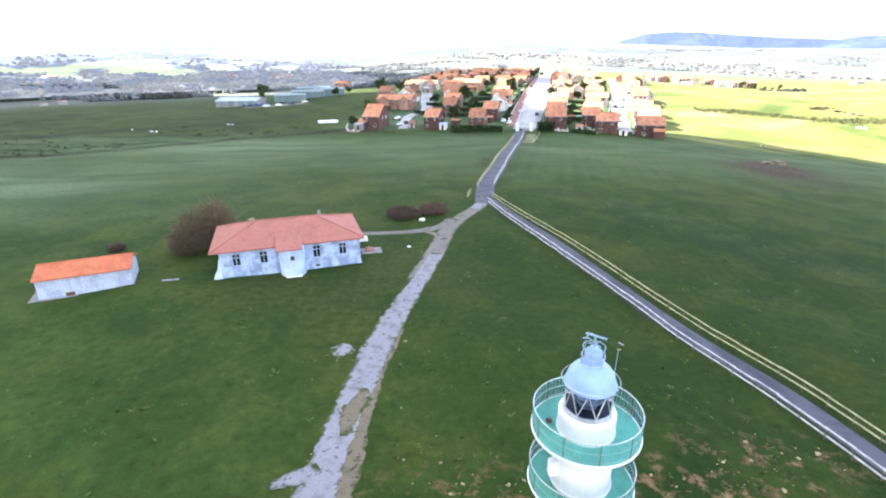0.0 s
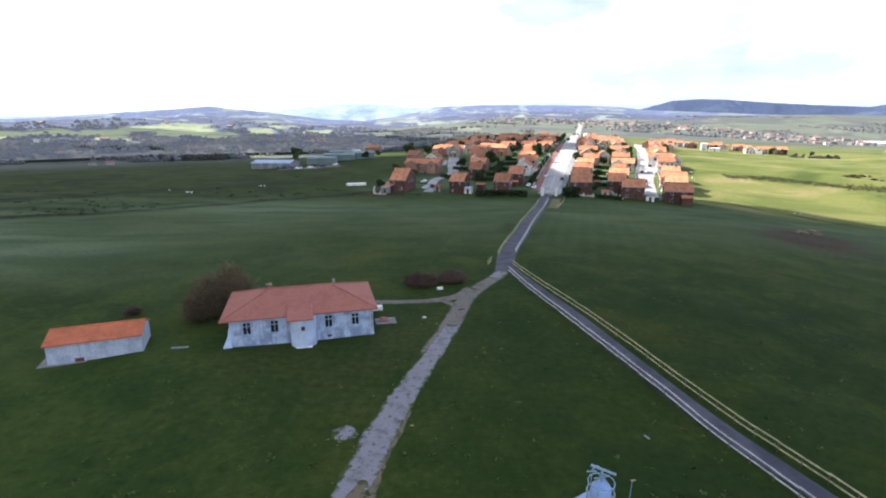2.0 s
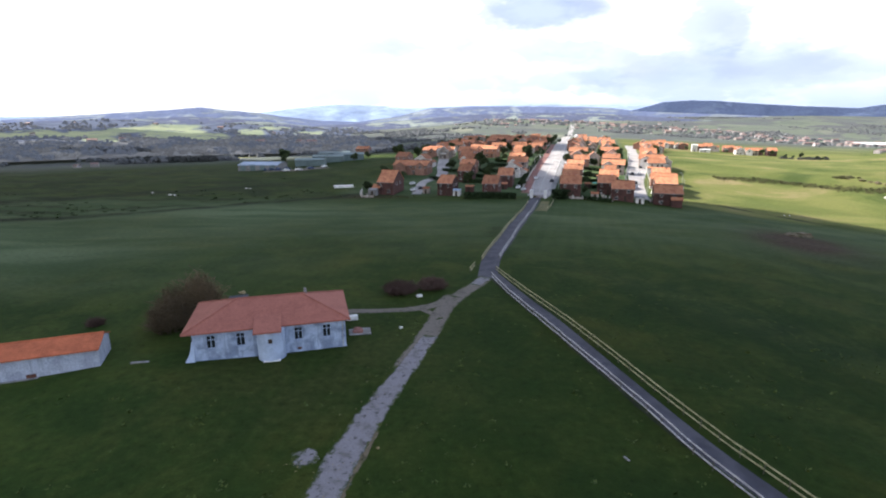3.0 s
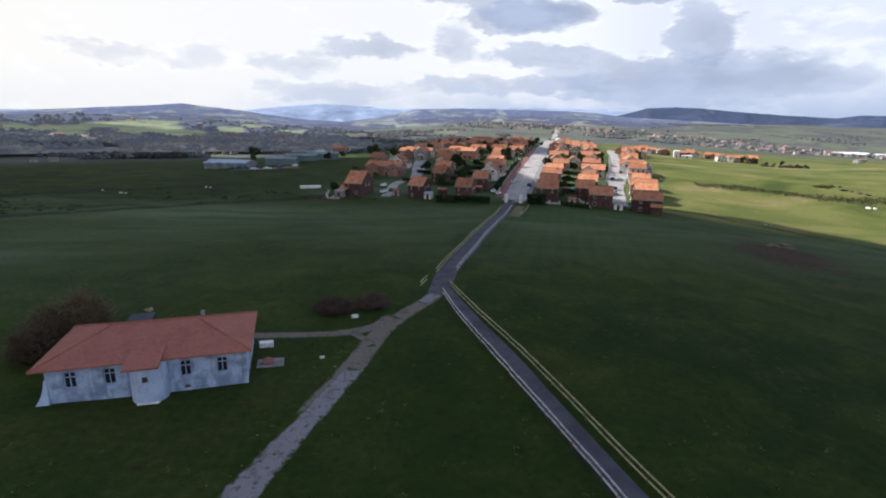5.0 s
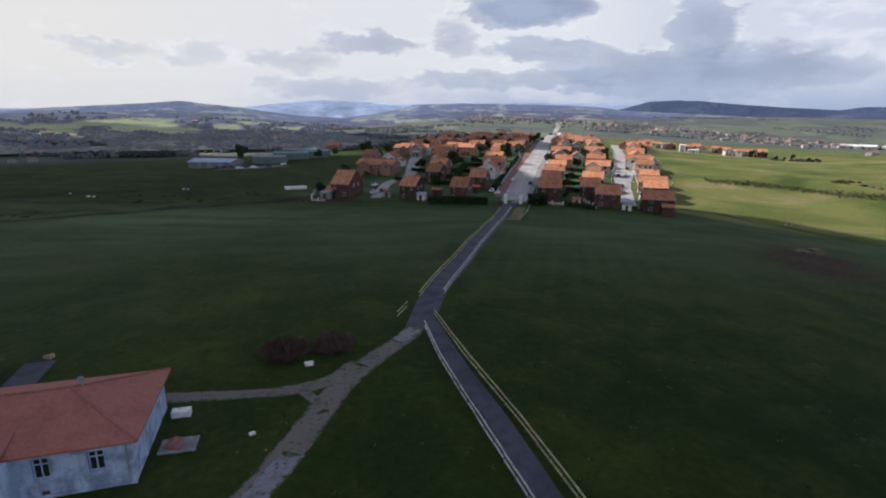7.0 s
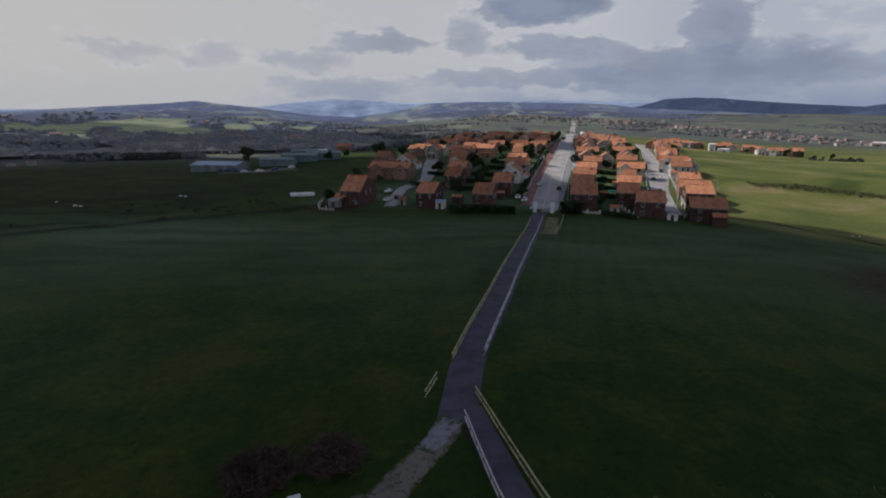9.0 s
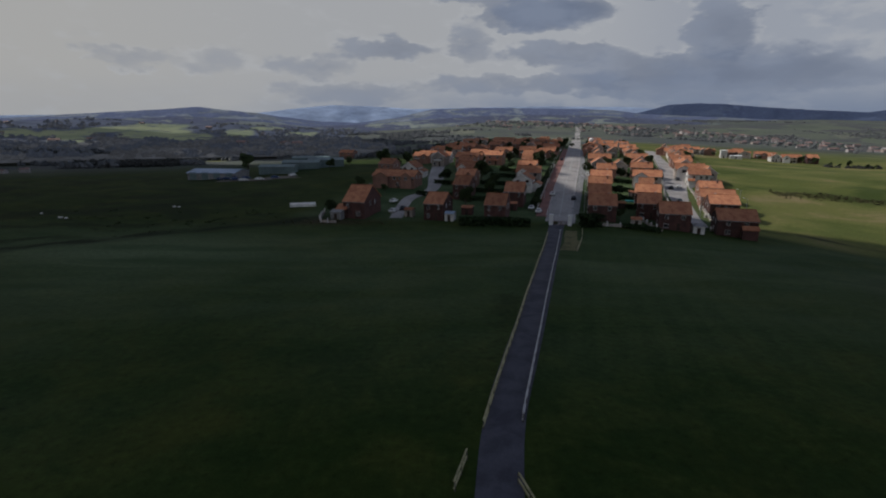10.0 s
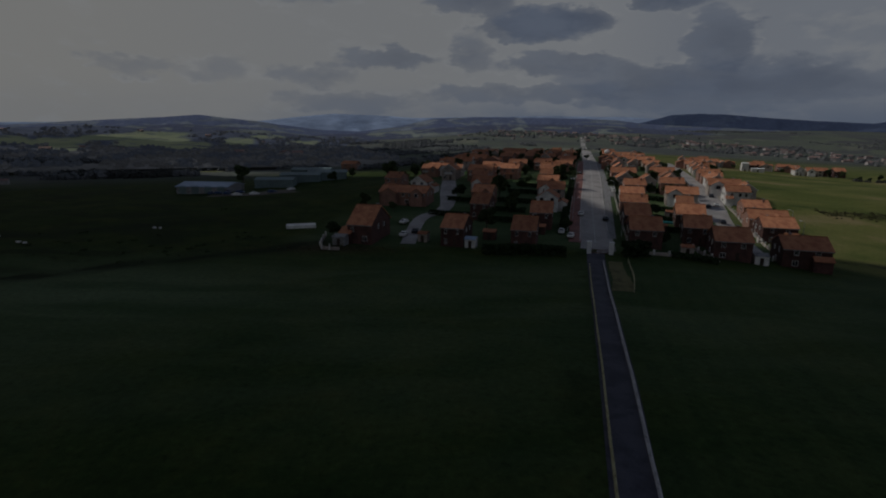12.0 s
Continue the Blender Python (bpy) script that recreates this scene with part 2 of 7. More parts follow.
def ground_material():
    m, t, b = material("pasture_grass", 0.95)
    b.inputs["Specular IOR Level"].default_value = 0.08
    co = place(t)
    flat = place(t, 1.0, (1, 1, 0))

    def mask(name):
        n = t.nodes.new("ShaderNodeAttribute")
        n.attribute_name = name
        return n.outputs["Fac"]

    broad = noise_tex(t, flat, 0.022, 5.0, 0.55, 0.6)
    mid = noise_tex(t, flat, 0.13, 6.0, 0.62, 0.4)
    fine = noise_tex(t, flat, 1.1, 6.0, 0.65)
    blade = noise_tex(t, flat, 6.0, 4.0, 0.7)
    grass = ramp(t, broad, [(0.32, (0.0165, 0.034, 0.0068)), (0.52, (0.0235, 0.0425, 0.0082)), (0.70, (0.038, 0.053, 0.0105))])
    grass = mix(t, ramp(t, mid, [(0.42, 0.0), (0.68, 0.62)]), grass, (0.048, 0.064, 0.0130))
    # near turf darkened right of the gravel track, lightened left of it
    grass = mix(t, maths(t, "MULTIPLY", mask("lush"), 0.8), grass, mix(t, 1.0, grass, (0.70, 0.76, 0.76), "MULTIPLY"))
    grass = mix(t, mask("dry"), grass, mix(t, 1.0, grass, (1.20, 1.22, 1.25), "MULTIPLY"))
    grass = mix(t, ramp(t, mid, [(0.28, 0.6), (0.46, 0.0)]), grass, (0.0135, 0.031, 0.0064))
    # yellowed and dull patches where the turf is thin
    tired = noise_tex(t, flat, 0.055, 5.0, 0.6, 0.8)
    grass = mix(t, ramp(t, tired, [(0.50, 0.0), (0.66, 0.75)]), grass, mix(t, 1.0, grass, (1.42, 1.10, 1.0), "MULTIPLY"))
    grass = mix(t, ramp(t, tired, [(0.34, 0.7), (0.48, 0.0)]), grass, mix(t, 1.0, grass, (0.78, 0.84, 0.90), "MULTIPLY"))
    # paler, combed hay field; haze and sunlight elsewhere are put into this colour too
    comb = noise_tex(t, place(t, 1.0, (0.022, 0.075, 0)), 1.0, 6.0, 0.55, 0.5)
    pale = ramp(t, comb, [(0.35, (0.050, 0.086, 0.038)), (0.65, (0.110, 0.148, 0.080))])
    # mown stripes beside the lane, along its way
    stripe = node(t, "ShaderNodeTexWave", Scale=0.085, Distortion=1.2)
    stripe.bands_direction = "X"
    turn = t.nodes.new("ShaderNodeMapping")
    turn.inputs["Rotation"].default_value = (0, 0, radians(16.0))
    link(t, flat, turn.inputs[0])
    link(t, turn.outputs[0], stripe.inputs["Vector"])
    grass = mix(t, maths(t, "MULTIPLY", mask("mown"), 0.30), grass, ramp(t, stripe.outputs[1], [(0.2, (0.024, 0.046, 0.0095)), (0.8, (0.046, 0.072, 0.018))]))
    grass = mix(t, maths(t, "MULTIPLY", mask("hay"), 0.85), grass, pale)
    # sunny rough pasture with yellowed grass
    rough_p = ramp(t, noise_tex(t, place(t, 1.0, (0.020, 0.030, 0)), 1.0, 7.0, 0.6, 0.5), [(0.34, (0.050, 0.070, 0.018)), (0.45, (0.092, 0.110, 0.030)), (0.56, (0.134, 0.138, 0.044)), (0.68, (0.21, 0.172, 0.086))])
    grass = mix(t, mask("rough"), grass, rough_p)
    # far fields, woods and scrub in parcels, haze put into their greyed colours
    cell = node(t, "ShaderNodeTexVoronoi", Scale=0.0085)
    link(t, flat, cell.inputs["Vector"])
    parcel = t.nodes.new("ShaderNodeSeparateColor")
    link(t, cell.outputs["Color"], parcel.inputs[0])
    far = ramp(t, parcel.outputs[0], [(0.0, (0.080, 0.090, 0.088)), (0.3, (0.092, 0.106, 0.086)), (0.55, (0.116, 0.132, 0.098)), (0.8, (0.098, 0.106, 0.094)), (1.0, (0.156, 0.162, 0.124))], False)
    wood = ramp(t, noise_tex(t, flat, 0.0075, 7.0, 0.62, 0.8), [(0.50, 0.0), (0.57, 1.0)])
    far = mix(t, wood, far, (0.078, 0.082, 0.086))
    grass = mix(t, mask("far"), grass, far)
    # far meadow strips, the sun on them put into a yellow-green colour
    grass = mix(t, mask("meadow"), grass, ramp(t, fine, [(0.3, (0.155, 0.165, 0.045)), (0.7, (0.22, 0.215, 0.075))]))
    # bare soil and limestone showing through
    soil = ramp(t, noise_tex(t, flat, 0.9, 6.0, 0.7), [(0.35, (0.072, 0.046, 0.024)), (0.6, (0.165, 0.102, 0.052)), (0.78, (0.34, 0.26, 0.16))])
    torn = maths(t, "MULTIPLY", mask("soil"), ramp(t, noise_tex(t, flat, 0.62, 9.0, 0.74, 0.2), [(0.51, 0.0), (0.60, 0.85)]))
    grass = mix(t, torn, grass, soil)
    heath = maths(t, "MULTIPLY", mask("heath"), ramp(t, mid, [(0.25, 0.7), (0.5, 1.0)]))
    grass = mix(t, heath, grass, ramp(t, fine, [(0.3, (0.024, 0.017, 0.011)), (0.7, (0.066, 0.045, 0.030))]))
    bog = maths(t, "MULTIPLY", mask("marsh"), ramp(t, noise_tex(t, place(t, 1.0, (0.05, 0.09, 0)), 1.0, 7.0, 0.66, 0.6), [(0.47, 0.0), (0.60, 0.8)]))
    grass = mix(t, bog, grass, (0.016, 0.027, 0.009))
    grass = mix(t, maths(t, "MULTIPLY", mask("yard"), ramp(t, mid, [(0.35, 0.15), (0.6, 0.6)])), grass, ramp(t, fine, [(0.35, (0.030, 0.037, 0.011)), (0.65, (0.036, 0.042, 0.013))]))
    wet = maths(t, "MULTIPLY", mask("ditch"), ramp(t, mid, [(0.30, 0.4), (0.55, 1.0)]))
    grass = mix(t, wet, grass, (0.010, 0.017, 0.007))
    col = mix(t, 1.0, grass, ramp(t, fine, [(0.30, 0.66), (0.46, 0.97), (0.72, 1.28)]), "MULTIPLY")
    col = mix(t, 1.0, col, ramp(t, blade, [(0.25, 0.84), (0.75, 1.14)]), "MULTIPLY")
    link(t, col, b.inputs["Base Color"])
    bump(t, b, maths(t, "ADD", fine, maths(t, "MULTIPLY", blade, 0.3)), 0.6, 0.12)
    return m


M = dict(
    grass=ground_material(),
    asphalt=weathered("worn_asphalt", (0.088, 0.088, 0.110), (0.056, 0.056, 0.074), 0.35, 14.0, 0.9),
    street=weathered("pale_concrete_street", (0.40, 0.375, 0.365), (0.29, 0.275, 0.27), 0.12, 6.0, 0.85),
    redway=weathered("red_cycle_lane", (0.28, 0.13, 0.11), (0.19, 0.095, 0.085), 0.3, 6.0),
    line=weathered("road_paint", (0.56, 0.56, 0.55), (0.40, 0.40, 0.39), 1.0, 9.0),
    gravel=worn_track("limestone_gravel", (0.225, 0.215, 0.238), (0.150, 0.142, 0.146), 1.6),
    dirt=worn_track("trodden_dirt", (0.165, 0.145, 0.128), (0.115, 0.102, 0.084), 0.9),
    trodden=worn_track("trodden_grass", (0.150, 0.122, 0.082), (0.062, 0.062, 0.026), 0.9),
    concrete=weathered("old_concrete", (0.29, 0.29, 0.30), (0.18, 0.175, 0.175), 0.8, 8.0),
    stone=weathered("pale_limestone", (0.35, 0.29, 0.165), (0.19, 0.145, 0.075), 2.5, 12.0, relief=0.6),
    wood_grey=weathered("silvered_timber", (0.52, 0.51, 0.53), (0.34, 0.33, 0.34), 1.2, 14.0),
    wood_tan=weathered("fresh_timber", (0.44, 0.41, 0.24), (0.27, 0.25, 0.14), 1.2, 14.0),
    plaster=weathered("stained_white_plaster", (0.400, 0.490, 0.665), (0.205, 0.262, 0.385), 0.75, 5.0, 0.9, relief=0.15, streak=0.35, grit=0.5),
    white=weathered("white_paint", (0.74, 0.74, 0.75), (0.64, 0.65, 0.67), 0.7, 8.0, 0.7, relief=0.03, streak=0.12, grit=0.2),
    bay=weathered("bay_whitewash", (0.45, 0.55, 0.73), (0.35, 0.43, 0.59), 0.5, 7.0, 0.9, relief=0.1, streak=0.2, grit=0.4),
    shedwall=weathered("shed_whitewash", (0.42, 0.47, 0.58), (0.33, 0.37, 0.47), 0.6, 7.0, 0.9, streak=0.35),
    roof_old=tiles("weathered_clay_tiles", (0.315, 0.122, 0.094), (0.270, 0.104, 0.080), relief=0.07, lines=0.22),
    roof_shed=tiles("bright_clay_tiles", (0.52, 0.155, 0.075), (0.40, 0.12, 0.06)),
    roof=tiles("orange_clay_tiles", (0.425, 0.190, 0.100), (0.285, 0.108, 0.060), vary=0.30),
    brick=weathered("dark_red_brick", (0.105, 0.052, 0.046), (0.066, 0.037, 0.034), 0.5, 5.0, vary=0.25, local=True),
    cream=weathered("cream_render", (0.44, 0.385, 0.345), (0.34, 0.295, 0.27), 0.4, 5.0, vary=0.2, local=True, streak=0.15),
    pale=weathered("white_render", (0.74, 0.72, 0.70), (0.58, 0.56, 0.55), 0.4, 5.0, vary=0.1, local=True, streak=0.15),
    # walls and roofs of the far town, greyed in colour to imitate haze
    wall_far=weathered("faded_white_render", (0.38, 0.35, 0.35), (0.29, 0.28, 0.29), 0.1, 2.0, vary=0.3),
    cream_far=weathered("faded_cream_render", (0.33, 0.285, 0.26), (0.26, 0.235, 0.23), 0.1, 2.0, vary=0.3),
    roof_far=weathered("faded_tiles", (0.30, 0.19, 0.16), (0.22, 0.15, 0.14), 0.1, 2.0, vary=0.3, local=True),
    rose=weathered("salmon_render", (0.33, 0.185, 0.145), (0.25, 0.145, 0.115), 0.4, 5.0, vary=0.2, local=True, streak=0.15),
    frame=weathered("window_frame", (0.66, 0.66, 0.66), (0.5, 0.5, 0.5), 2.0, 12.0, 0.6, relief=0),
    darkwood=weathered("dark_joinery", (0.060, 0.040, 0.030), (0.035, 0.025, 0.020), 2.0, 12.0, 0.6),
    green=weathered("green_deck_paint", (0.085, 0.330, 0.265), (0.060, 0.250, 0.205), 0.9, 9.0, 0.5, relief=0.03, streak=0.2, grit=0.4),
    blue=weathered("pale_blue_dome_paint", (0.27, 0.39, 0.66), (0.23, 0.34, 0.59), 0.9, 9.0, 0.45, relief=0.02, grit=0.15),
    steel=weathered("galvanised_steel", (0.55, 0.57, 0.58), (0.38, 0.40, 0.41), 2.0, 12.0, 0.5, 0.6, 0.05),
    rust=weathered("rusty_iron", (0.14, 0.065, 0.045), (0.07, 0.035, 0.028), 2.0, 9.0, 0.8),
    sheet=weathered("pale_metal_sheeting", (0.36, 0.45, 0.60), (0.28, 0.36, 0.49), 0.1, 2.0, 0.5),
    sheet_green=weathered("grey_green_sheeting", (0.16, 0.22, 0.23), (0.11, 0.15, 0.16), 0.1, 2.0, 0.6),
    plastic=weathered("white_plastic_sheet", (0.85, 0.85, 0.83), (0.68, 0.68, 0.66), 0.5, 3.0, 0.5),
    pool=weathered("turquoise_cover", (0.03, 0.22, 0.25), (0.02, 0.15, 0.18), 0.5, 3.0, 0.3),
    tuft=leafy("grass_tufts", (0.100, 0.130, 0.028), (0.050, 0.082, 0.016)),
    dark_timber=weathered("dark_weathered_timber", (0.12, 0.11, 0.095), (0.07, 0.065, 0.055), 1.2, 14.0),
    leaf=leafy("evergreen_leaves", (0.055, 0.080, 0.028), (0.018, 0.032, 0.012)),
    hedge=leafy("hedge_leaves", (0.030, 0.055, 0.018), (0.010, 0.022, 0.008)),
    twig=leafy("bare_brown_twigs", (0.150, 0.112, 0.066), (0.072, 0.054, 0.032)),
    heather=leafy("russet_scrub", (0.125, 0.078, 0.064), (0.060, 0.040, 0.034)),
    scrub=leafy('olive_scrub', (0.105, 0.102, 0.046), (0.062, 0.064, 0.028)),
    bark=weathered("grey_bark", (0.13, 0.105, 0.085), (0.07, 0.055, 0.045), 2.0, 12.0),
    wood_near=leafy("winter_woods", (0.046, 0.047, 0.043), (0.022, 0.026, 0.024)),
    # same woods farther off, haze put into a lighter bluish grey
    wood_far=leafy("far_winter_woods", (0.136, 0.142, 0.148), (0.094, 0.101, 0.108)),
    lawn=weathered("garden_lawn", (0.085, 0.125, 0.026), (0.045, 0.075, 0.017), 0.25, 3.0),
)


def glass_material():
    m, t, b = material("window_glass", 0.06)
    b.inputs["Base Color"].default_value = (0.020, 0.024, 0.030, 1)
    b.inputs["Specular IOR Level"].default_value = 0.5
    return m


def clear_glass():
    m, t, b = material("lantern_glass", 0.03)
    b.inputs["Transmission Weight"].default_value = 1.0
    b.inputs["IOR"].default_value = 1.1
    b.inputs["Base Color"].default_value = (0.62, 0.68, 0.76, 1)
    return m


def netting():
    """Fine wire netting: half of it is air."""
    m, t, b = material("wire_netting", 0.6)
    b.inputs["Base Color"].default_value = (0.12, 0.36, 0.32, 1)
    b.inputs["Alpha"].default_value = 0.46
    return m


def cloud_material():
    m, t, b = material("cloud_vapour", 1.0)
    b.inputs["Base Color"].default_value = (0.9, 0.9, 0.9, 1)
    b.inputs["Specular IOR Level"].default_value = 0.0
    tr = node(t, "ShaderNodeBsdfTranslucent")
    tr.inputs[0].default_value = (0.16, 0.18, 0.22, 1)
    add = t.nodes.new("ShaderNodeMixShader")
    add.inputs[0].default_value = 0.6
    link(t, b.outputs[0], add.inputs[1])
    link(t, tr.outputs[0], add.inputs[2])
    link(t, add.outputs[0], t.nodes["Material Output"].inputs[0])
    return m


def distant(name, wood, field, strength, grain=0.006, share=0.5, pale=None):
    """Far country, woods between fields: a plain backdrop, its haze put into colour and faint glow."""
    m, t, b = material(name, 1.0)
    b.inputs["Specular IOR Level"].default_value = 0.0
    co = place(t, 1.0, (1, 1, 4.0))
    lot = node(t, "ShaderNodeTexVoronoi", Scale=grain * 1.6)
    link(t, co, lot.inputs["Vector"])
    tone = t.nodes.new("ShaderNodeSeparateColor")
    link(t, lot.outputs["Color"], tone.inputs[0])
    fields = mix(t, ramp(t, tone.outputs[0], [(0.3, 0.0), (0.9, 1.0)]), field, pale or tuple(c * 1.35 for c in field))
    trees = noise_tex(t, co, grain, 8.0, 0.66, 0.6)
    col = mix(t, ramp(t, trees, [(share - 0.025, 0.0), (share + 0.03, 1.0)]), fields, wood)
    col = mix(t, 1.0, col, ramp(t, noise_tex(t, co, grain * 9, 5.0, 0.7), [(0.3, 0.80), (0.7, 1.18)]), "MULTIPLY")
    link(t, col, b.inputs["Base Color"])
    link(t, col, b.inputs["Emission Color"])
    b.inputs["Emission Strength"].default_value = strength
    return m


M.update(dark_blue=weathered("dark_blue_ironwork", (0.030, 0.040, 0.070), (0.020, 0.027, 0.048), 2.0, 9.0, 0.6), blue_steel=weathered("bluish_steel", (0.26, 0.36, 0.47), (0.17, 0.25, 0.34), 2.0, 9.0, 0.5), lens=weathered("lens_glass", (0.24, 0.30, 0.44), (0.10, 0.13, 0.21), 3.0, 6.0, 0.1, relief=0), glass=glass_material(), clear=clear_glass(), net=netting(), vapour=cloud_material())

# ---- the lie of the land ----
HILLS = [  # x, y, radius, rise
    (-100, 60, 70, -0.61),
    (-20, 40, 60, 0.62),
    (35, 105, 45, 1.78),
    (120, 130, 55, 0.58),
    (-80, 210, 65, -1.25),
    (0, 200, 55, -2.45),
    (70, 190, 55, -1.27),
    (160, 205, 55, -5.58),
    (-100, 310, 80, -0.87),
    (20, 320, 70, 2.61),
    (115, 300, 70, -1.45),
    (210, 350, 90, 3.03),
    (290, 430, 100, -7.47),
    (-190, 600, 150, -6.91),
    (60, 460, 90, 6.77),
    (180, 600, 120, 7.49),
    (40, 20, 60, -0.21),
    (240, 150, 80, -13.26),
    (140, 50, 70, -4.46),
    (1050, 1150, 330, -20),
    (800, 900, 260, -14),
]


def height(x, y):
    x, y = np.asarray(x, float), np.asarray(y, float)
    h = sum(a * np.exp(-((x - cx) ** 2 + (y - cy) ** 2) / (2 * r * r)) for cx, cy, r, a in HILLS)
    step = lambda v, a, b: np.clip((v - a) / (b - a), 0, 1) ** 2 * (3 - 2 * np.clip((v - a) / (b - a), 0, 1))
    out = step(y, 480, 1300)
    h = h + out * (12 * step(x, -250, 250) + 3.5 * np.sin(x / 170 + 0.6) * np.sin(y / 230) + 2.5 * np.sin(x / 71 + y / 113))
    h = h + 34 * step(y, 1100, 2400) * step(x, -300, 500)
    h = h - 4 * step(-x, 160, 420) * step(y, -50, 250) * (1 - 0.5 * step(y, 900, 1600))
    h = h + 0.22 * np.sin(x / 9.0 + 1.3) * np.sin(y / 13.0) + 0.12 * np.sin(x / 4.1 + y / 6.3)
    return h


def gz(x, y):
    return float(height(x, y))


def mesh_object(name, verts, faces, mat, parent=None, smooth=False):
    me = bpy.data.meshes.new(name)
    me.from_pydata(verts, [], faces)
    me.materials.append(mat)
    if smooth:
        me.shade_smooth()
    ob = new(name, me)
    ob.parent = parent
    return ob


def part(name, bm, mat, parent, label="", smooth=False):
    """Link a bmesh as one mesh object under a thing or a part."""
    me = bpy.data.meshes.new(name)
    bm.to_mesh(me)
    bm.free()
    me.materials.append(mat)
    if smooth:
        me.shade_smooth()
    ob = new(name, me)
    ob.parent = parent
    return tagged(ob, label)


def share(ob, parent, m):
    """One more part on the same mesh."""
    o = new(ob.name.split(".")[0], ob.data)
    o.parent, o.matrix_basis = parent, m
    return o


def box(bm, x0, x1, y0, y1, z0, z1, bevel=0.0):
    made = bmesh.ops.create_cube(bm, size=1, matrix=Matrix.LocRotScale(((x0 + x1) / 2, (y0 + y1) / 2, (z0 + z1) / 2), None, (x1 - x0, y1 - y0, z1 - z0)))
    if bevel:
        edges = list({e for v in made["verts"] for e in v.link_edges})
        bmesh.ops.bevel(bm, geom=edges, offset=bevel, segments=1, affect="EDGES")
    return bm


def one_box(*a, **k):
    return box(bmesh.new(), *a, **k)


def lathe(profile, segs=40, bm=None):
    """A turned body round z from (radius, z) pairs."""
    bm = bm or bmesh.new()
    rings = []
    for r, z in profile:
        rings.append([bm.verts.new((r * math.cos(2 * math.pi * i / segs), r * math.sin(2 * math.pi * i / segs), z)) for i in range(segs)])
    for a, b in zip(rings, rings[1:]):
        for i in range(segs):
            bm.faces.new((a[i], a[(i + 1) % segs], b[(i + 1) % segs], b[i]))
    return bm


def rod(bm, a, b, r, segs=6, r2=None):
    a, b = Vector(a), Vector(b)
    d = b - a
    m = Matrix.Translation((a + b) / 2) @ d.to_track_quat("Z", "Y").to_matrix().to_4x4()
    bmesh.ops.create_cone(bm, cap_ends=True, segments=segs, radius1=r, radius2=r if r2 is None else r2, depth=d.length, matrix=m)
    return bm


def ring(bm, radius, z, r, segs=48, k=6):
    """A round bar bent into a hoop."""
    loops = []
    for i in range(segs):
        a = 2 * math.pi * i / segs
        loops.append([bm.verts.new(((radius + r * math.cos(2 * math.pi * j / k)) * math.cos(a), (radius + r * math.cos(2 * math.pi * j / k)) * math.sin(a), z + r * math.sin(2 * math.pi * j / k))) for j in range(k)])
    for i in range(segs):
        p, q = loops[i], loops[(i + 1) % segs]
        for j in range(k):
            bm.faces.new((p[j], q[j], q[(j + 1) % k], p[(j + 1) % k]))
    return bm


def empty(name, m):
    ob = new(name)
    ob.matrix_basis = m
    return ob


def smooth_line(pts, step):
    """Points every step metres along a smooth line through pts."""
    P = [np.array(p, float) for p in pts]
    P = [2 * P[0] - P[1]] + P + [2 * P[-1] - P[-2]]
    out = []
    for i in range(1, len(P) - 2):
        n = max(2, int(np.linalg.norm(P[i + 1] - P[i]) / step))
        for k in range(n):
            t = k / n
            out.append(0.5 * (2 * P[i] + (P[i + 1] - P[i - 1]) * t + (2 * P[i - 1] - 5 * P[i] + 4 * P[i + 1] - P[i + 2]) * t * t + (3 * P[i] - P[i - 1] - 3 * P[i + 1] + P[i + 2]) * t ** 3))
    out.append(P[-2])
    return np.array(out)


def sides(line):
    d = np.gradient(line, axis=0)
    d /= np.linalg.norm(d, axis=1)[:, None]
    return np.c_[d[:, 1], -d[:, 0]]


def strip(name, pts, width, mat, lift=0.05, step=1.5, ragged=0.0, across=4, seed=1, shift=0.0):
    """A road laid on the land: width may change along it, ragged edges wander."""
    rnd = random.Random(seed)
    line = smooth_line(pts, step)
    n = sides(line)
    width = np.interp(np.linspace(0, 1, len(line)), np.linspace(0, 1, len(np.atleast_1d(width))), np.atleast_1d(width)) if np.ndim(width) else np.full(len(line), width)
    verts, faces = [], []
    for i, (p, s, w) in enumerate(zip(line, n, width)):
        cut = [rnd.uniform(-ragged, ragged) + ragged * 0.8 * math.sin(i * 0.37 * k + seed) for k in (1, 1.3)]
        for k in range(across + 1):
            f = k / across - 0.5
            q = p + s * (shift + f * w + (cut[0] if k == 0 else cut[1] if k == across else 0))
            edge = k in (0, across)
            verts.append((q[0], q[1], gz(*q) + (lift if not edge else lift - 0.045)))
    for i in range(len(line) - 1):
        for k in range(across):
            a = i * (across + 1) + k
            faces.append((a, a + across + 1, a + across + 2, a + 1))
    ob = mesh_object(name, verts, faces, mat, smooth=False)
    rim = ob.data.attributes.new("rim", "FLOAT", "POINT")
    rim.data.foreach_set("value", [max(abs(2 * (i % (across + 1)) / across - 1), 1 - min(i // (across + 1), len(line) - 1 - i // (across + 1)) * step / 2.5) for i in range(len(verts))])
    return ob


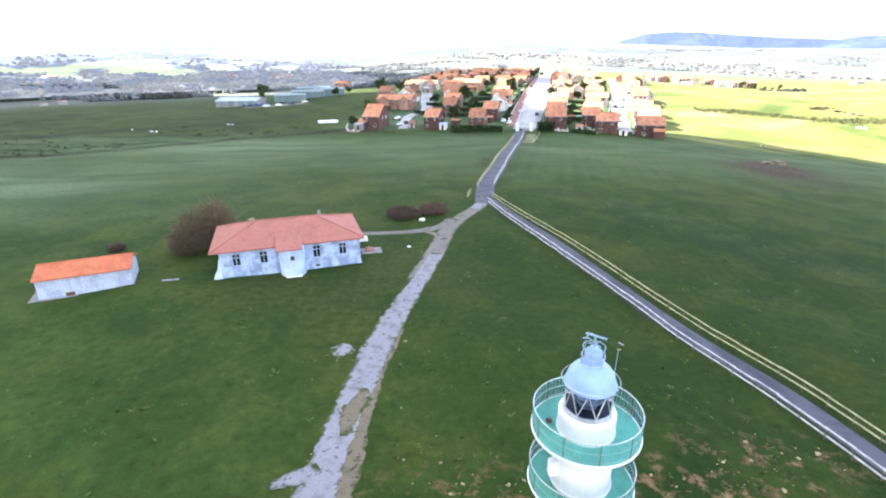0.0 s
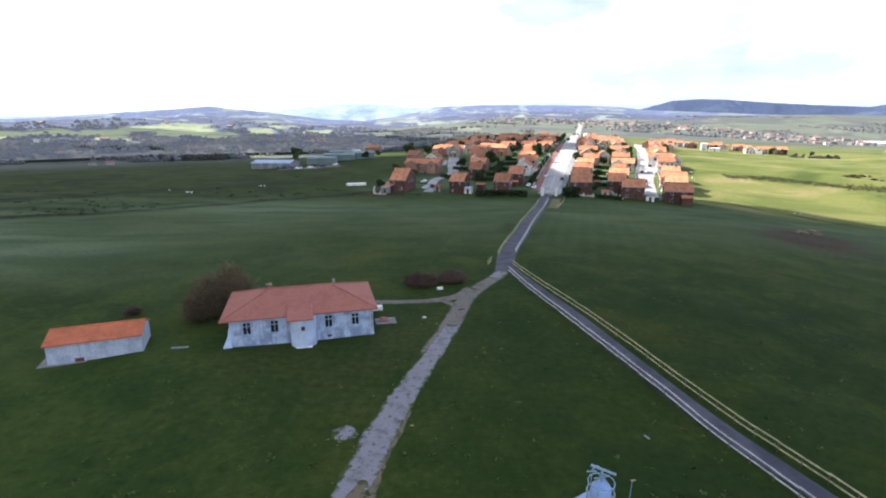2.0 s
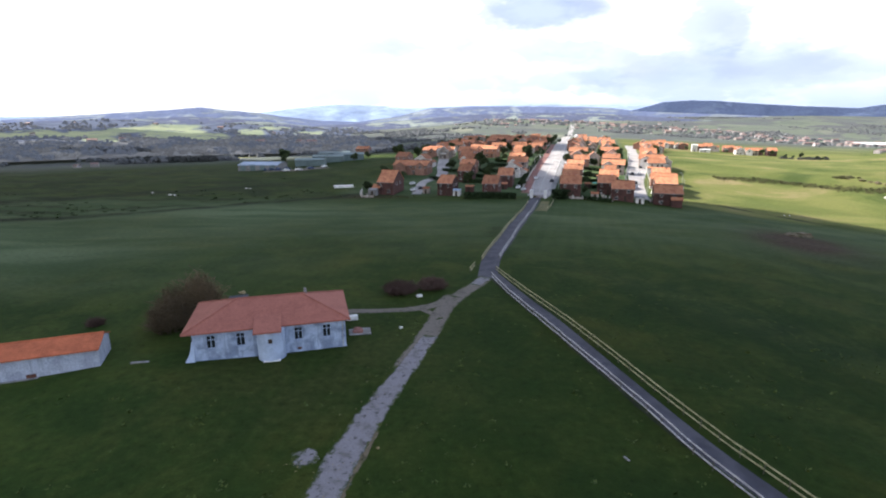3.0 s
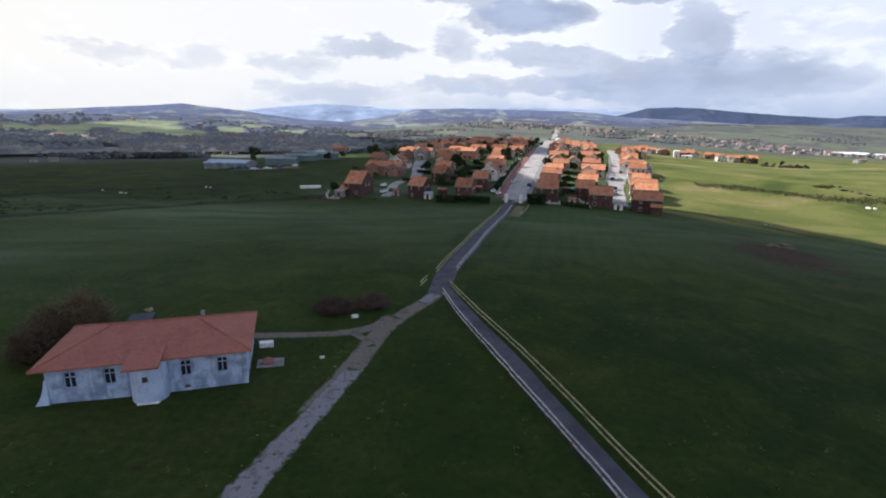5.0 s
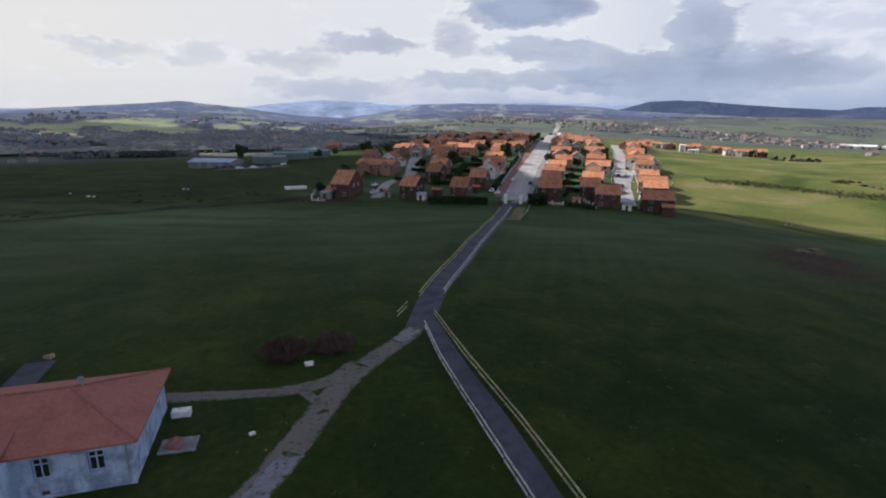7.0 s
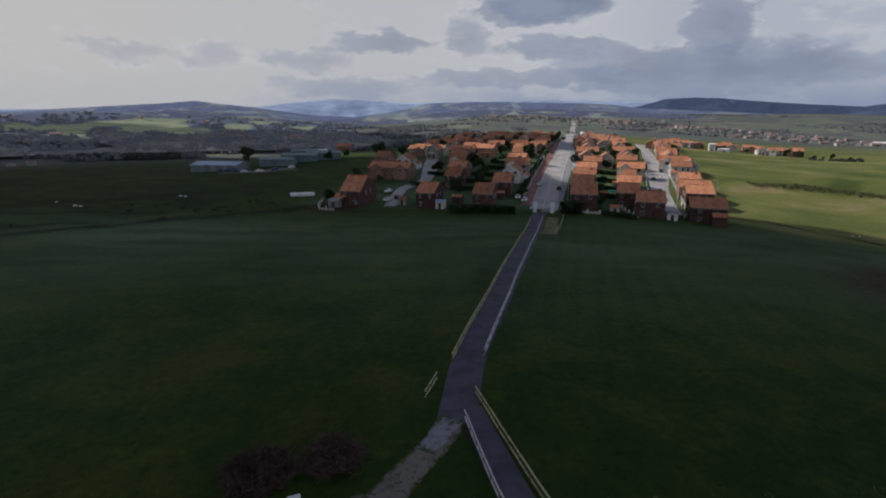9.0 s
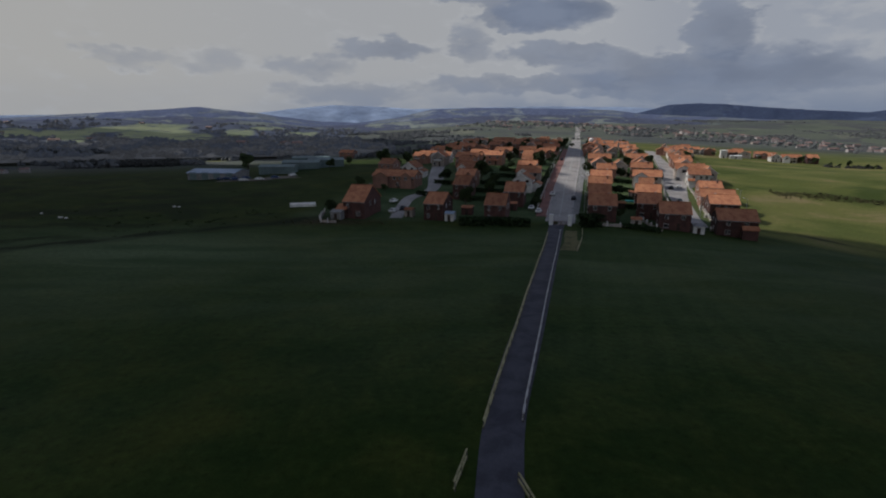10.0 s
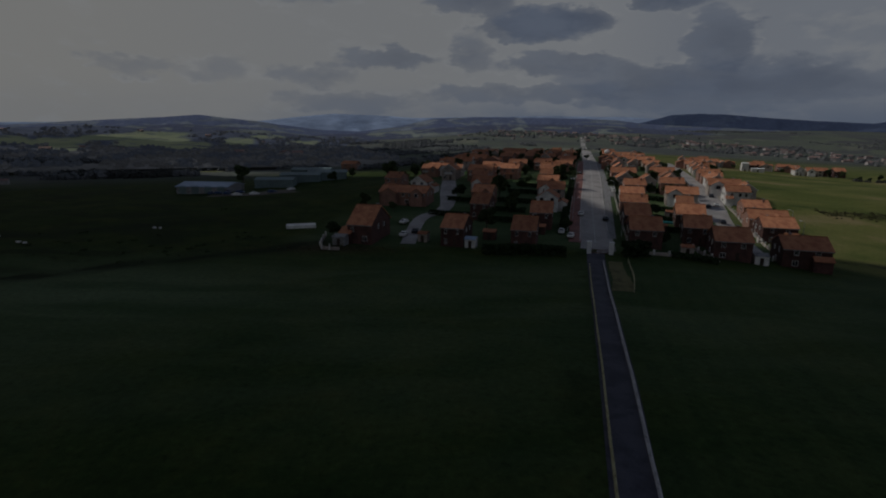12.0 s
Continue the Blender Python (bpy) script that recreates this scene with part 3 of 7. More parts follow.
def build_ground():
    cx, cy = 30.0, 90.0
    radii = [0.0]
    while radii[-1] < 430:
        radii.append(radii[-1] + 3.2)
    while radii[-1] < 4800:
        radii.append(radii[-1] * 1.045)
    segs = 720
    ang = np.arange(segs) * 2 * math.pi / segs
    r = np.array(radii[1:])
    X = cx + r[:, None] * np.sin(ang)
    Y = cy + r[:, None] * np.cos(ang)
    X, Y = np.r_[cx, X.ravel()], np.r_[cy, Y.ravel()]
    Z = height(X, Y)
    n = len(r)
    faces = [(0, 1 + (j + 1) % segs, 1 + j) for j in range(segs)]
    for i in range(n - 1):
        a, b = 1 + i * segs, 1 + (i + 1) * segs
        for j in range(segs):
            k = (j + 1) % segs
            faces.append((a + j, a + k, b + k, b + j))
    ob = mesh_object("ground", np.c_[X, Y, Z].tolist(), faces, M["grass"], smooth=True)
    sm = lambda v, a, b: np.clip((v - a) / (b - a), 0, 1)
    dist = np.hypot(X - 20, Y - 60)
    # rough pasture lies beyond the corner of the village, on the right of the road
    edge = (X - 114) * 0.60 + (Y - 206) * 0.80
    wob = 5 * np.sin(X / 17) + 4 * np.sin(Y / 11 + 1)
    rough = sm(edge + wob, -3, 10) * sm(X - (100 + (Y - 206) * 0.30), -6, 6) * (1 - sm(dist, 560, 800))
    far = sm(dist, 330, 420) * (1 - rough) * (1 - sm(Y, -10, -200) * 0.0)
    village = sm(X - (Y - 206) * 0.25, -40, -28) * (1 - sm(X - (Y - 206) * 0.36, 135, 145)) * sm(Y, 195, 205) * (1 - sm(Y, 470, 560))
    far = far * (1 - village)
    hay = (1 - sm(X - (Y - 90) * 0.30, -70, 0)) * sm(Y, 70, 105) * (1 - sm(Y, 165, 200)) * (0.7 + 0.3 * np.sin(X / 31 + Y / 19))
    # paints haze on the far left and with distance, sunlight on village gardens
    hay = np.minimum(hay * (1 + 0.35 * (1 - sm(X, -110, -30))), 1.25)
    hay = np.maximum(hay, 0.7 * village * sm(Y, 205, 215))
    hay = np.maximum(hay, 0.48 * sm(Y, 92, 145) * (1 - sm(Y, 185, 205)))
    soil = np.exp(-(((X - 24.5) / 7.5) ** 2 + ((Y - 19.5) / 3.2) ** 2)) + np.exp(-(((X - 4) / 9) ** 2 + ((Y - 17.5) / 2.6) ** 2)) + np.exp(-(((X - 17) / 5) ** 2 + ((Y - 18.0) / 2.5) ** 2)) \
        + 1.0 * np.exp(-(((X - 114) / 9) ** 2 + ((Y - 151) / 1.6) ** 2)) + 0.7 * np.exp(-(((X - 110) / 9) ** 2 + ((Y - 139) / 2.0) ** 2)) + 0.6 * np.exp(-(((X - 168) / 9) ** 2 + ((Y - 193) / 8) ** 2)) + 0.45 * np.exp(-(((X - 170) / 26) ** 2 + ((Y - 212) / 7) ** 2)) + 0.6 * np.exp(-(((X - 262) / 16) ** 2 + ((Y - 288) / 6) ** 2))
    heath = 1.6 * np.exp(-((((X - 106) * 0.85 - (Y - 134) * 0.53) / 11) ** 2 + (((X - 106) * 0.53 + (Y - 134) * 0.85) / 20) ** 2)) + 0.9 * np.exp(-(((X + 22) / 13) ** 2 + ((Y - 206) / 4.5) ** 2))
    line = np.interp(X, [-220, -96, -77, -50, -26, 0], [110, 158, 175, 194, 212, 222])
    ditch = 1.3 * np.exp(-((Y - line) / 3.2) ** 2) * (1 - sm(X, -32, -16)) + 0.7 * np.exp(-((Y - line - 55 - 8 * np.sin(X / 20)) / 7.0) ** 2) * (1 - sm(X, -70, -45)) \
        + 0.5 * np.exp(-((Y - (262 - 0.38 * (X - 200) + 4 * np.sin(X / 13))) / 6.0) ** 2) * sm(X, 160, 185)
    # hedge bank between the near pasture and the sunny one
    brow = np.interp(X, [100, 119, 134, 150, 165, 200], [224, 216, 208, 196, 174, 138])
    ditch = ditch + 1.1 * np.exp(-((Y - brow) / 1.6) ** 2) * sm(X, 112, 120) * (1 - sm(X, 165, 180))
    mown = sm(Y, 96, 112) * (1 - sm(Y, 188, 200)) * sm(X - (18.9 + (Y - 106.6) * 0.2865), 4, 6) * (1 - sm(X - (18.9 + (Y - 106.6) * 0.2865), 26, 60))
    verge = np.exp(-((X - (14.6 + (Y - 106.6) * 0.2865)) / 2.2) ** 2) * sm(Y, 92, 98) * (1 - sm(Y, 192, 200))
    # strips and spots of painted sunlight in the far fields
    meadow = np.exp(-(((X + 179) / 34) ** 2 + ((Y - 497) / 9) ** 2)) + np.exp(-(((X + 212) / 9) ** 2 + ((Y - 470) / 12) ** 2)) + 0.8 * np.exp(-(((X + 140) / 26) ** 2 + ((Y - 585) / 9) ** 2))
    marsh = (1 - sm(X + 0.15 * (Y - 200), -48, -30)) * sm(Y - line, 2, 12) * (1 - sm(Y, 300, 350))
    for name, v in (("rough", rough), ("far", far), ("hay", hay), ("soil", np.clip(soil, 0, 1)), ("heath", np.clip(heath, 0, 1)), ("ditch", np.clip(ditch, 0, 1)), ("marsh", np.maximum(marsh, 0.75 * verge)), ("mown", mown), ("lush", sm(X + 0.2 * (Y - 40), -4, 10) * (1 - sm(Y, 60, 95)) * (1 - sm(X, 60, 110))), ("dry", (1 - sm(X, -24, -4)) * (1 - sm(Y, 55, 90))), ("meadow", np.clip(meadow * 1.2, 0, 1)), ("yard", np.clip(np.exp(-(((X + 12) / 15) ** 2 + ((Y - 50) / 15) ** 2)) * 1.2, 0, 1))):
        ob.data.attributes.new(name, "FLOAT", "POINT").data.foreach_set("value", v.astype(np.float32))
    return tagged(ob, "rolling green pasture with worn and dry patches", "ground", kind="structure")


build_ground()

# ---- distance: ridges at the end of the land ----


def ridge(name, dist, crest, mat, label, az0, az1, depth=500):
    """A line of hills with folded slopes: crest gives bearing and height over the horizon, in degrees."""
    verts, faces, n = [], [], 320
    prof = [(-0.62, -0.35), (-0.5, 0.10), (-0.42, 0.30), (-0.32, 0.45), (-0.24, 0.62), (-0.14, 0.78), (-0.06, 0.93), (0.0, 1.0), (0.3, 0.6)]
    for i in range(n + 1):
        az = az0 + (az1 - az0) * i / n
        top = 25 + dist * math.tan(radians(float(np.interp(az, [a for a, _ in crest], [e for _, e in crest]))))
        h = top + dist * 0.0005 * noise.noise((az * 1.1, dist * 0.01, 0)) + dist * 0.0004 * noise.noise((az * 3.7, dist * 0.01, 5))
        for f, k in prof:
            d = dist + f * depth
            fold = 0 if k in (1.0, -0.35) else 0.22 * noise.noise((az * 0.35, f * 6, dist * 0.01)) + 0.10 * noise.noise((az * 1.2, f * 11, dist * 0.02))
            fold *= min(1.0, 2.6 * (1 - k))
            verts.append((8 + d * math.sin(radians(az)), 30 + d * math.cos(radians(az)), -25 + (h + 25) * (k + fold) if k > 0 else -40))
    m = len(prof)
    for i in range(n):
        for k in range(m - 1):
            a = i * m + k
            faces.append((a, a + m, a + m + 1, a + 1))
    return tagged(mesh_object(name, verts, faces, mat, smooth=True), label, "hills", kind="structure")


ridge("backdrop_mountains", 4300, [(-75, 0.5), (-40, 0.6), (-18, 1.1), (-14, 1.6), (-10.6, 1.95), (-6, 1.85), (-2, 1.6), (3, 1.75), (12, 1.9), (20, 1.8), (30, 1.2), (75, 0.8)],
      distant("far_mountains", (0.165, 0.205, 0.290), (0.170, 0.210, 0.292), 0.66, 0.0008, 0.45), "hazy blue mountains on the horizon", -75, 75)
# cloud shade on this hill is put into its dark blue colour
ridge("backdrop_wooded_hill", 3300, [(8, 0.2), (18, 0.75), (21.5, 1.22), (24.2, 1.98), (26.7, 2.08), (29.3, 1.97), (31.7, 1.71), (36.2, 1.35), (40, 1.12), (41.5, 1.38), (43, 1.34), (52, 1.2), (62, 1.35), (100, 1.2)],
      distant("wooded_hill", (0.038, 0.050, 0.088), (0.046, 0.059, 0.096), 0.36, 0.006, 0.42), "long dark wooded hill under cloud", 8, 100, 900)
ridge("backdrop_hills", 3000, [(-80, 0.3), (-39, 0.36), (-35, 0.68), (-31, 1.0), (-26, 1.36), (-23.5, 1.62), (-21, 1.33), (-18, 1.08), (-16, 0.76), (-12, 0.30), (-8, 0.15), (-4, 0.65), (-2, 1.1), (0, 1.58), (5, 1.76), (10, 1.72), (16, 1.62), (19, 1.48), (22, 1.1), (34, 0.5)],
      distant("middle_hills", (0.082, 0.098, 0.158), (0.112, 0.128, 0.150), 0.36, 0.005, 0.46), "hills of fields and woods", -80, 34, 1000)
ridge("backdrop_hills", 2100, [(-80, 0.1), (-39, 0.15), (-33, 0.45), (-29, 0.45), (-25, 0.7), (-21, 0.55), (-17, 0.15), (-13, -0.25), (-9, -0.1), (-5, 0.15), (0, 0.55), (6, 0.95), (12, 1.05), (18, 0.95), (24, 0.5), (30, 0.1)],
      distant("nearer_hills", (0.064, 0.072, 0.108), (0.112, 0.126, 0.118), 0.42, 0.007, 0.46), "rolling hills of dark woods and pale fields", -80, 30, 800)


# ---- the rising country behind the pasture: scrub below, fields and hedges, woods on top ----
BROW = [(-80, 0.0), (-39, 0.0), (-36, 0.05), (-32.5, 0.36), (-28.4, 0.16), (-26, -0.15), (-22.8, 0.02), (-20, -0.08), (-17.6, -0.3), (-12.7, -0.55), (-8, -0.6), (-4, -1.2), (0, -2.2), (4, -3.4)]
SLOPE_FIELDS = [  # bearing, height over the horizon, half width, half height
    (-37.5, -0.80, 1.8, 0.26), (-34.2, -0.90, 2.4, 0.26), (-33.4, -1.40, 1.2, 0.24), (-30.8, -0.55, 1.7, 0.18), (-27.2, -0.32, 2.8, 0.24),
    (-26.6, -0.95, 2.8, 0.38), (-24.0, -1.25, 1.9, 0.32), (-19.6, -0.90, 1.3, 0.32), (-17.0, -0.45, 1.5, 0.14), (-42, -0.9, 2.5, 0.3), (-13.5, -1.0, 1.4, 0.14),
]
BROW_AT, BROW_UP = [a for a, _ in BROW], [e + 0.1 for _, e in BROW]
SLOPE_NEAR, SLOPE_FAR, SLOPE_FOOT = 500, 1450, -3.15


def slope_elevation(az, f):
    top = float(np.interp(az, BROW_AT, BROW_UP))
    roll = 0.10 * noise.noise((az * 0.5, f * 3, 2)) + 0.05 * noise.noise((az * 2.1, f * 5, 7))
    return SLOPE_FOOT + (top - SLOPE_FOOT) * f + roll * min(1, f * 4)


def slope_distance(f):
    return SLOPE_NEAR + (SLOPE_FAR - SLOPE_NEAR) * f ** 1.9


def slope_height(x, y):
    """Height of the rising country at a place, or far below where there is none."""
    az, d = math.degrees(math.atan2(x - 8, y - 30)), math.hypot(x - 8, y - 30)
    if not (SLOPE_NEAR < d < SLOPE_FAR and -80 < az < 4):
        return -99
    return 25 + d * math.tan(radians(slope_elevation(az, ((d - SLOPE_NEAR) / (SLOPE_FAR - SLOPE_NEAR)) ** (1 / 1.9))))


def slope_field(az, el):
    """1 on a field, 0 in woods and scrub."""
    best = 0.0
    el += 0.16 * noise.noise((az * 0.8, el * 3, 11)) + 0.07 * noise.noise((az * 3.0, el * 9, 4))
    for a, e, w, h in SLOPE_FIELDS:
        r = math.hypot((az - a) / (1.1 * w), (el - e) / (1.25 * h))
        best = max(best, min(1.0, max(0.0, (1.15 - r) / 0.25)))
    return best


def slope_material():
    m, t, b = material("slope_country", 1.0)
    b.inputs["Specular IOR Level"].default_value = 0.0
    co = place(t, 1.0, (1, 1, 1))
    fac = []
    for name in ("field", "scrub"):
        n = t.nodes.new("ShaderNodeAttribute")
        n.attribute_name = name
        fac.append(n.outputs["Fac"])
    # blue-grey tints hold the haze over these woods
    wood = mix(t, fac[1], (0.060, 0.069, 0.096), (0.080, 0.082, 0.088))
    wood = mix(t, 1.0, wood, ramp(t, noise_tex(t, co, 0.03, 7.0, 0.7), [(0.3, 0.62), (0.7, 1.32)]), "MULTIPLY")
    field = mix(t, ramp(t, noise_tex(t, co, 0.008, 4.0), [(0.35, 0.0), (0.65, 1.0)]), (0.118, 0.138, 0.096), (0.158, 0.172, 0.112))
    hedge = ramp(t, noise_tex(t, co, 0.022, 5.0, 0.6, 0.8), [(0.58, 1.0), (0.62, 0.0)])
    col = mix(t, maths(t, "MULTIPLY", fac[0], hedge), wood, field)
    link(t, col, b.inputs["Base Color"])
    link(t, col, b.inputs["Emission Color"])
    # faint glow of the surface itself, standing in for hazy air
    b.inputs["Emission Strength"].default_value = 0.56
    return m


def rising_country():
    verts, faces, field, scrub, rows, cols = [], [], [], [], 64, 460
    for i in range(cols + 1):
        az = -80 + 84 * i / cols
        for k in range(rows + 2):
            f = min(1.0, k / rows)
            el, d = slope_elevation(az, f), slope_distance(f)
            z = 25 + d * math.tan(radians(el))
            if k > rows:
                d, z = d + 150, -45
            verts.append((8 + d * math.sin(radians(az)), 30 + d * math.cos(radians(az)), z))
            field.append(slope_field(az, el))
            scrub.append(min(1.0, max(0.0, (-1.1 - el + 0.3 * noise.noise((az * 0.6, el * 2, 1))) / 0.6)))
    m = rows + 2
    for i in range(cols):
        for k in range(m - 1):
            a = i * m + k
            faces.append((a, a + m, a + m + 1, a + 1))
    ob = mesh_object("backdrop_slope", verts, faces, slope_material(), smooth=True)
    for name, v in (("field", field), ("scrub", scrub)):
        ob.data.attributes.new(name, "FLOAT", "POINT").data.foreach_set("value", v)
    return tagged(ob, "rising hazy country of scrub, hedged fields and woods", "hills", kind="structure")


rising_country()

# ---- roads, track and path ----
ROAD = [(13.4, 82.0), (15.4, 93.8), (18.9, 106.6), (27.2, 135.5), (43.0, 191.5), (46.9, 205)]
tagged(strip("road", ROAD, [3.4, 3.9, 4.0, 4.0, 4.2, 4.4], M["asphalt"], 0.06, seed=2), "narrow grey asphalt lane across the pasture", "road", kind="structure")
PATHWAY = [(14.6, 84.5), (17.1, 73.0), (19.9, 62.2), (22.2, 52.0), (24.8, 41.8), (26.8, 35.2), (28.6, 30.6), (30.2, 26.0), (31.5, 19.5), (32.3, 12.0), (32.8, 2.0), (33.6, -10)]
tagged(strip("path", PATHWAY, 2.0, M["asphalt"], 0.055, seed=5, shift=-0.28), "grey asphalt footpath between two rail fences", "path", kind="structure")
tagged(strip("verge", PATHWAY, 0.7, weathered("dank_verge", (0.020, 0.026, 0.012), (0.010, 0.015, 0.007), 0.8, 6.0), 0.03, 1.0, 0.08, 2, 6, 1.05), "dark strip along the edge of the footpath", "verge", kind="structure")
TRACK = [(12.0, 79.5), (6.3, 69.8), (2.6, 56.5), (0.4, 49.8), (-2.1, 41.2), (-3.2, 35.4), (-4.4, 29.5)]
tagged(strip("gravel_track", [(13.0, 82), *TRACK[:2], (3.4, 59.4), TRACK[2], TRACK[3]], [1.9, 2.6, 3.0, 3.0, 2.8, 2.2], M["dirt"], 0.04, 0.5, 0.08, 8, 3), "trodden earth track with a grassy edge", "track", kind="structure")
tagged(strip("gravel_track", [(3.6, 59.0), (2.7, 56.0), (1.2, 50.6), (-1.7, 41.2), (-3.2, 35.4), (-4.1, 30.5), (-4.9, 26.5), (-5.6, 22.0), (-6.1, 18.0), (-6.7, 12.0)], [2.0, 2.3, 2.3, 2.6, 3.0, 3.1, 2.7, 2.6, 3.0, 3.6], M["gravel"], 0.05, 0.4, 0.10, 8, 4), "pale limestone gravel track, broken at its edges", "track", kind="structure")
tagged(strip("worn_edge", [(-1.0, 38.5), (-2.4, 33.5), (-3.3, 29.5), (-4.0, 25.5), (-4.4, 20.0), (-4.7, 14.0)], [0.6, 1.0, 1.6, 2.0, 1.6, 1.2], M["trodden"], 0.03, 0.4, 0.15, 6, 8), "brown trodden edge of the gravel track", "track", kind="structure")
tagged(strip("worn_gap", [(-3.9, 29.0), (-4.4, 27.0), (-4.8, 25.2), (-5.0, 23.4)], [0.5, 1.5, 1.6, 0.6], M["trodden"], 0.075, 0.25, 0.32, 10, 9), "brown worn gap in the gravel track", "track", kind="structure")
tagged(strip("gravel_track", [(-6.2, 20.6), (-7.4, 19.9), (-9.0, 19.2)], [1.4, 1.5, 0.8], M["gravel"], 0.06, 0.3, 0.12, 6, 11), "spill of pale gravel on the grass", "track", kind="structure")
tagged(strip("gravel_track", [(10.8, 78.0), (13.2, 82.6)], [1.7, 2.5], M["gravel"], 0.065, 0.4, 0.1, 6, 12), "pale gravel where track meets lane", "track", kind="structure")
tagged(strip("dirt_spur", [(7.4, 73.0), (5.2, 70.2), (1.0, 68.3), (-3.2, 67.6), (-8.2, 66.9), (-10.4, 66.9)], [3.2, 2.3, 1.9, 1.8, 1.8, 1.8], M["dirt"], 0.05, 0.5, 0.08, 6, 6), "narrow trodden spur to the old house", "track", kind="structure")
tagged(strip("dirt_spur", [(5.0, 64.4), (3.9, 66.6), (2.0, 68.2), (-0.6, 68.4)], [1.6, 1.2, 1.0, 0.9], M["dirt"], 0.045, 0.5, 0.08, 6, 16), "curved worn edge of the trodden spur", "track", kind="structure")
tagged(strip("gravel_patch", [(-7.4, 34.7), (-6.5, 34.9), (-5.3, 34.5)], [1.9, 2.9, 0.7], M["gravel"], 0.05, 0.3, 0.15, 6, 7), "heap of pale gravel spread on the grass", "gravel", kind="structure")

# village streets
tagged(strip("street", [(48.0, 207.5), (50.3, 214), (66.9, 274), (89.3, 348.6), (129.5, 489), (215, 790), (300, 1090), (420, 1520)], [9, 10, 9.5, 10, 9.5, 10, 10, 10], M["street"], 0.14, 4.0, 0, 4, 21), "wide pale concrete village street", "road", kind="structure")
tagged(strip("cycle_lane", [(44.2, 215), (60.6, 274), (83.0, 348.6), (112, 450)], [3.4, 3.8, 3.8, 3.4], M["redway"], 0.17, 4.0, 0, 3, 22), "faded red pavement beside the street", "pavement", kind="structure")
tagged(strip("pavement", [(57.0, 222), (73.2, 274), (95.8, 348.6), (123, 445)], [2.4, 2.6, 2.6, 2.4], M["concrete"], 0.20, 4.0, 0, 3, 23), "light concrete pavement beside the street", "pavement", kind="structure")
for off in (-4.2, 0.0, 4.1):
    tagged(strip("road_line", [(50.3, 216), (66.9, 274), (89.3, 348.6), (124, 470)], 0.22, M["line"], 0.20, 4.0, 0, 2, 24, off), "white painted road line", "road marking", kind="structure")
tagged(strip("street", [(93.5, 211), (95.5, 218), (102.5, 238), (105.5, 247), (111.5, 264), (133.5, 320.5), (161, 397), (197, 498)], [6, 6.5, 11, 9, 6.5, 6.5, 9, 8], M["street"], 0.15, 4.0, 0, 4, 25), "pale concrete side street between houses", "road", kind="structure")
tagged(strip("street", [(-2.0, 211.5), (-1.0, 232), (1.5, 246), (9.5, 262), (11.5, 300), (13.0, 336)], [4, 4.5, 5, 7, 7, 6], M["street"], 0.15, 3.0, 0, 4, 26), "grey bending side street between gardens", "road", kind="structure")
tagged(strip("lay_by", [(80.5, 290), (88.0, 315)], [5, 5], M["concrete"], 0.22, 3.0, 0, 3, 27), "light concrete parking strip", "pavement", kind="structure")

# ---- fences ----


def fence(label, line_pts, wood, spacing, group, rails=(0.34, 0.92), thick=1.0):
    """Timber posts with rails, post by post along the line."""
    f = empty("rail_fence", Matrix.Identity(4))
    tagged(f, label, "fence", group)
    pts = smooth_line(line_pts, 0.25)
    way = np.r_[0, np.cumsum(np.linalg.norm(np.diff(pts, axis=0), axis=1))]
    n = max(2, int(way[-1] / spacing))
    at = [np.array([np.interp(way[-1] * i / n, way, pts[:, k]) for k in (0, 1)]) for i in range(n + 1)]
    rnd = random.Random(len(pts))
    post = rail = None
    for i, p in enumerate(at):
        m = pose(p[0], p[1], gz(*p) - 0.08, rnd.uniform(-3, 3), rnd.uniform(-3, 3), rnd.uniform(-8, 8))
        if post is None:
            bm = bmesh.new()
            rod(bm, (0, 0, 0), (0, 0, 0.97), 0.04 * thick, 8, 0.036 * thick)
            post = part("post", bm, M["dark_timber"], f, "dark weathered post")
            post.matrix_basis = m
        else:
            share(post, f, m)
        if i < n:
            q = at[i + 1]
            a, b = Vector((*p, gz(*p))), Vector((*q, gz(*q)))
            d = b - a
            for h in rails:
                mm = Matrix.Translation(a + Vector((0, 0, h + rnd.uniform(-0.045, 0.045)))) @ d.to_track_quat("X", "Z").to_matrix().to_4x4() @ Matrix.Diagonal((d.length / spacing, 1, 1, 1))
                if rail is None:
                    bm = bmesh.new()
                    rod(bm, (-0.08, 0.05, 0), (spacing + 0.08, 0.05, 0), 0.075 * thick, 6)
                    rail = part("rail", bm, wood, f)
                    rail.matrix_basis = mm
                else:
                    share(rail, f, mm)
    return f


FL = [(14.1, 82.4), (15.8, 72.6), (18.4, 61.9), (20.8, 52.6), (23.7, 41.9), (25.4, 35.1), (27.1, 30.1), (28.6, 25.3), (30.1, 18.0), (30.8, 11.0), (31.2, 2.0)]
FR = [(15.4, 86.5), (18.6, 73.4), (21.6, 62.6), (23.9, 53.5), (26.5, 43.2), (28.5, 36.4), (30.3, 31.6), (31.8, 27.2), (33.2, 20.8), (34.0, 13.0), (34.5, 3.0)]
fence("weathered grey timber rail fence along the footpath", FL, M["wood_grey"], 2.0, "footpath fences")
fence("yellowish timber rail fence along the footpath", FR, M["wood_tan"], 2.0, "footpath fences")
fence("low pale timber rail fence along the lane", [(13.6, 93.2), (16.5, 103.5), (22.3, 124.1), (40.7, 189.6)], M["wood_tan"], 2.6, "lane fences", thick=1.1)
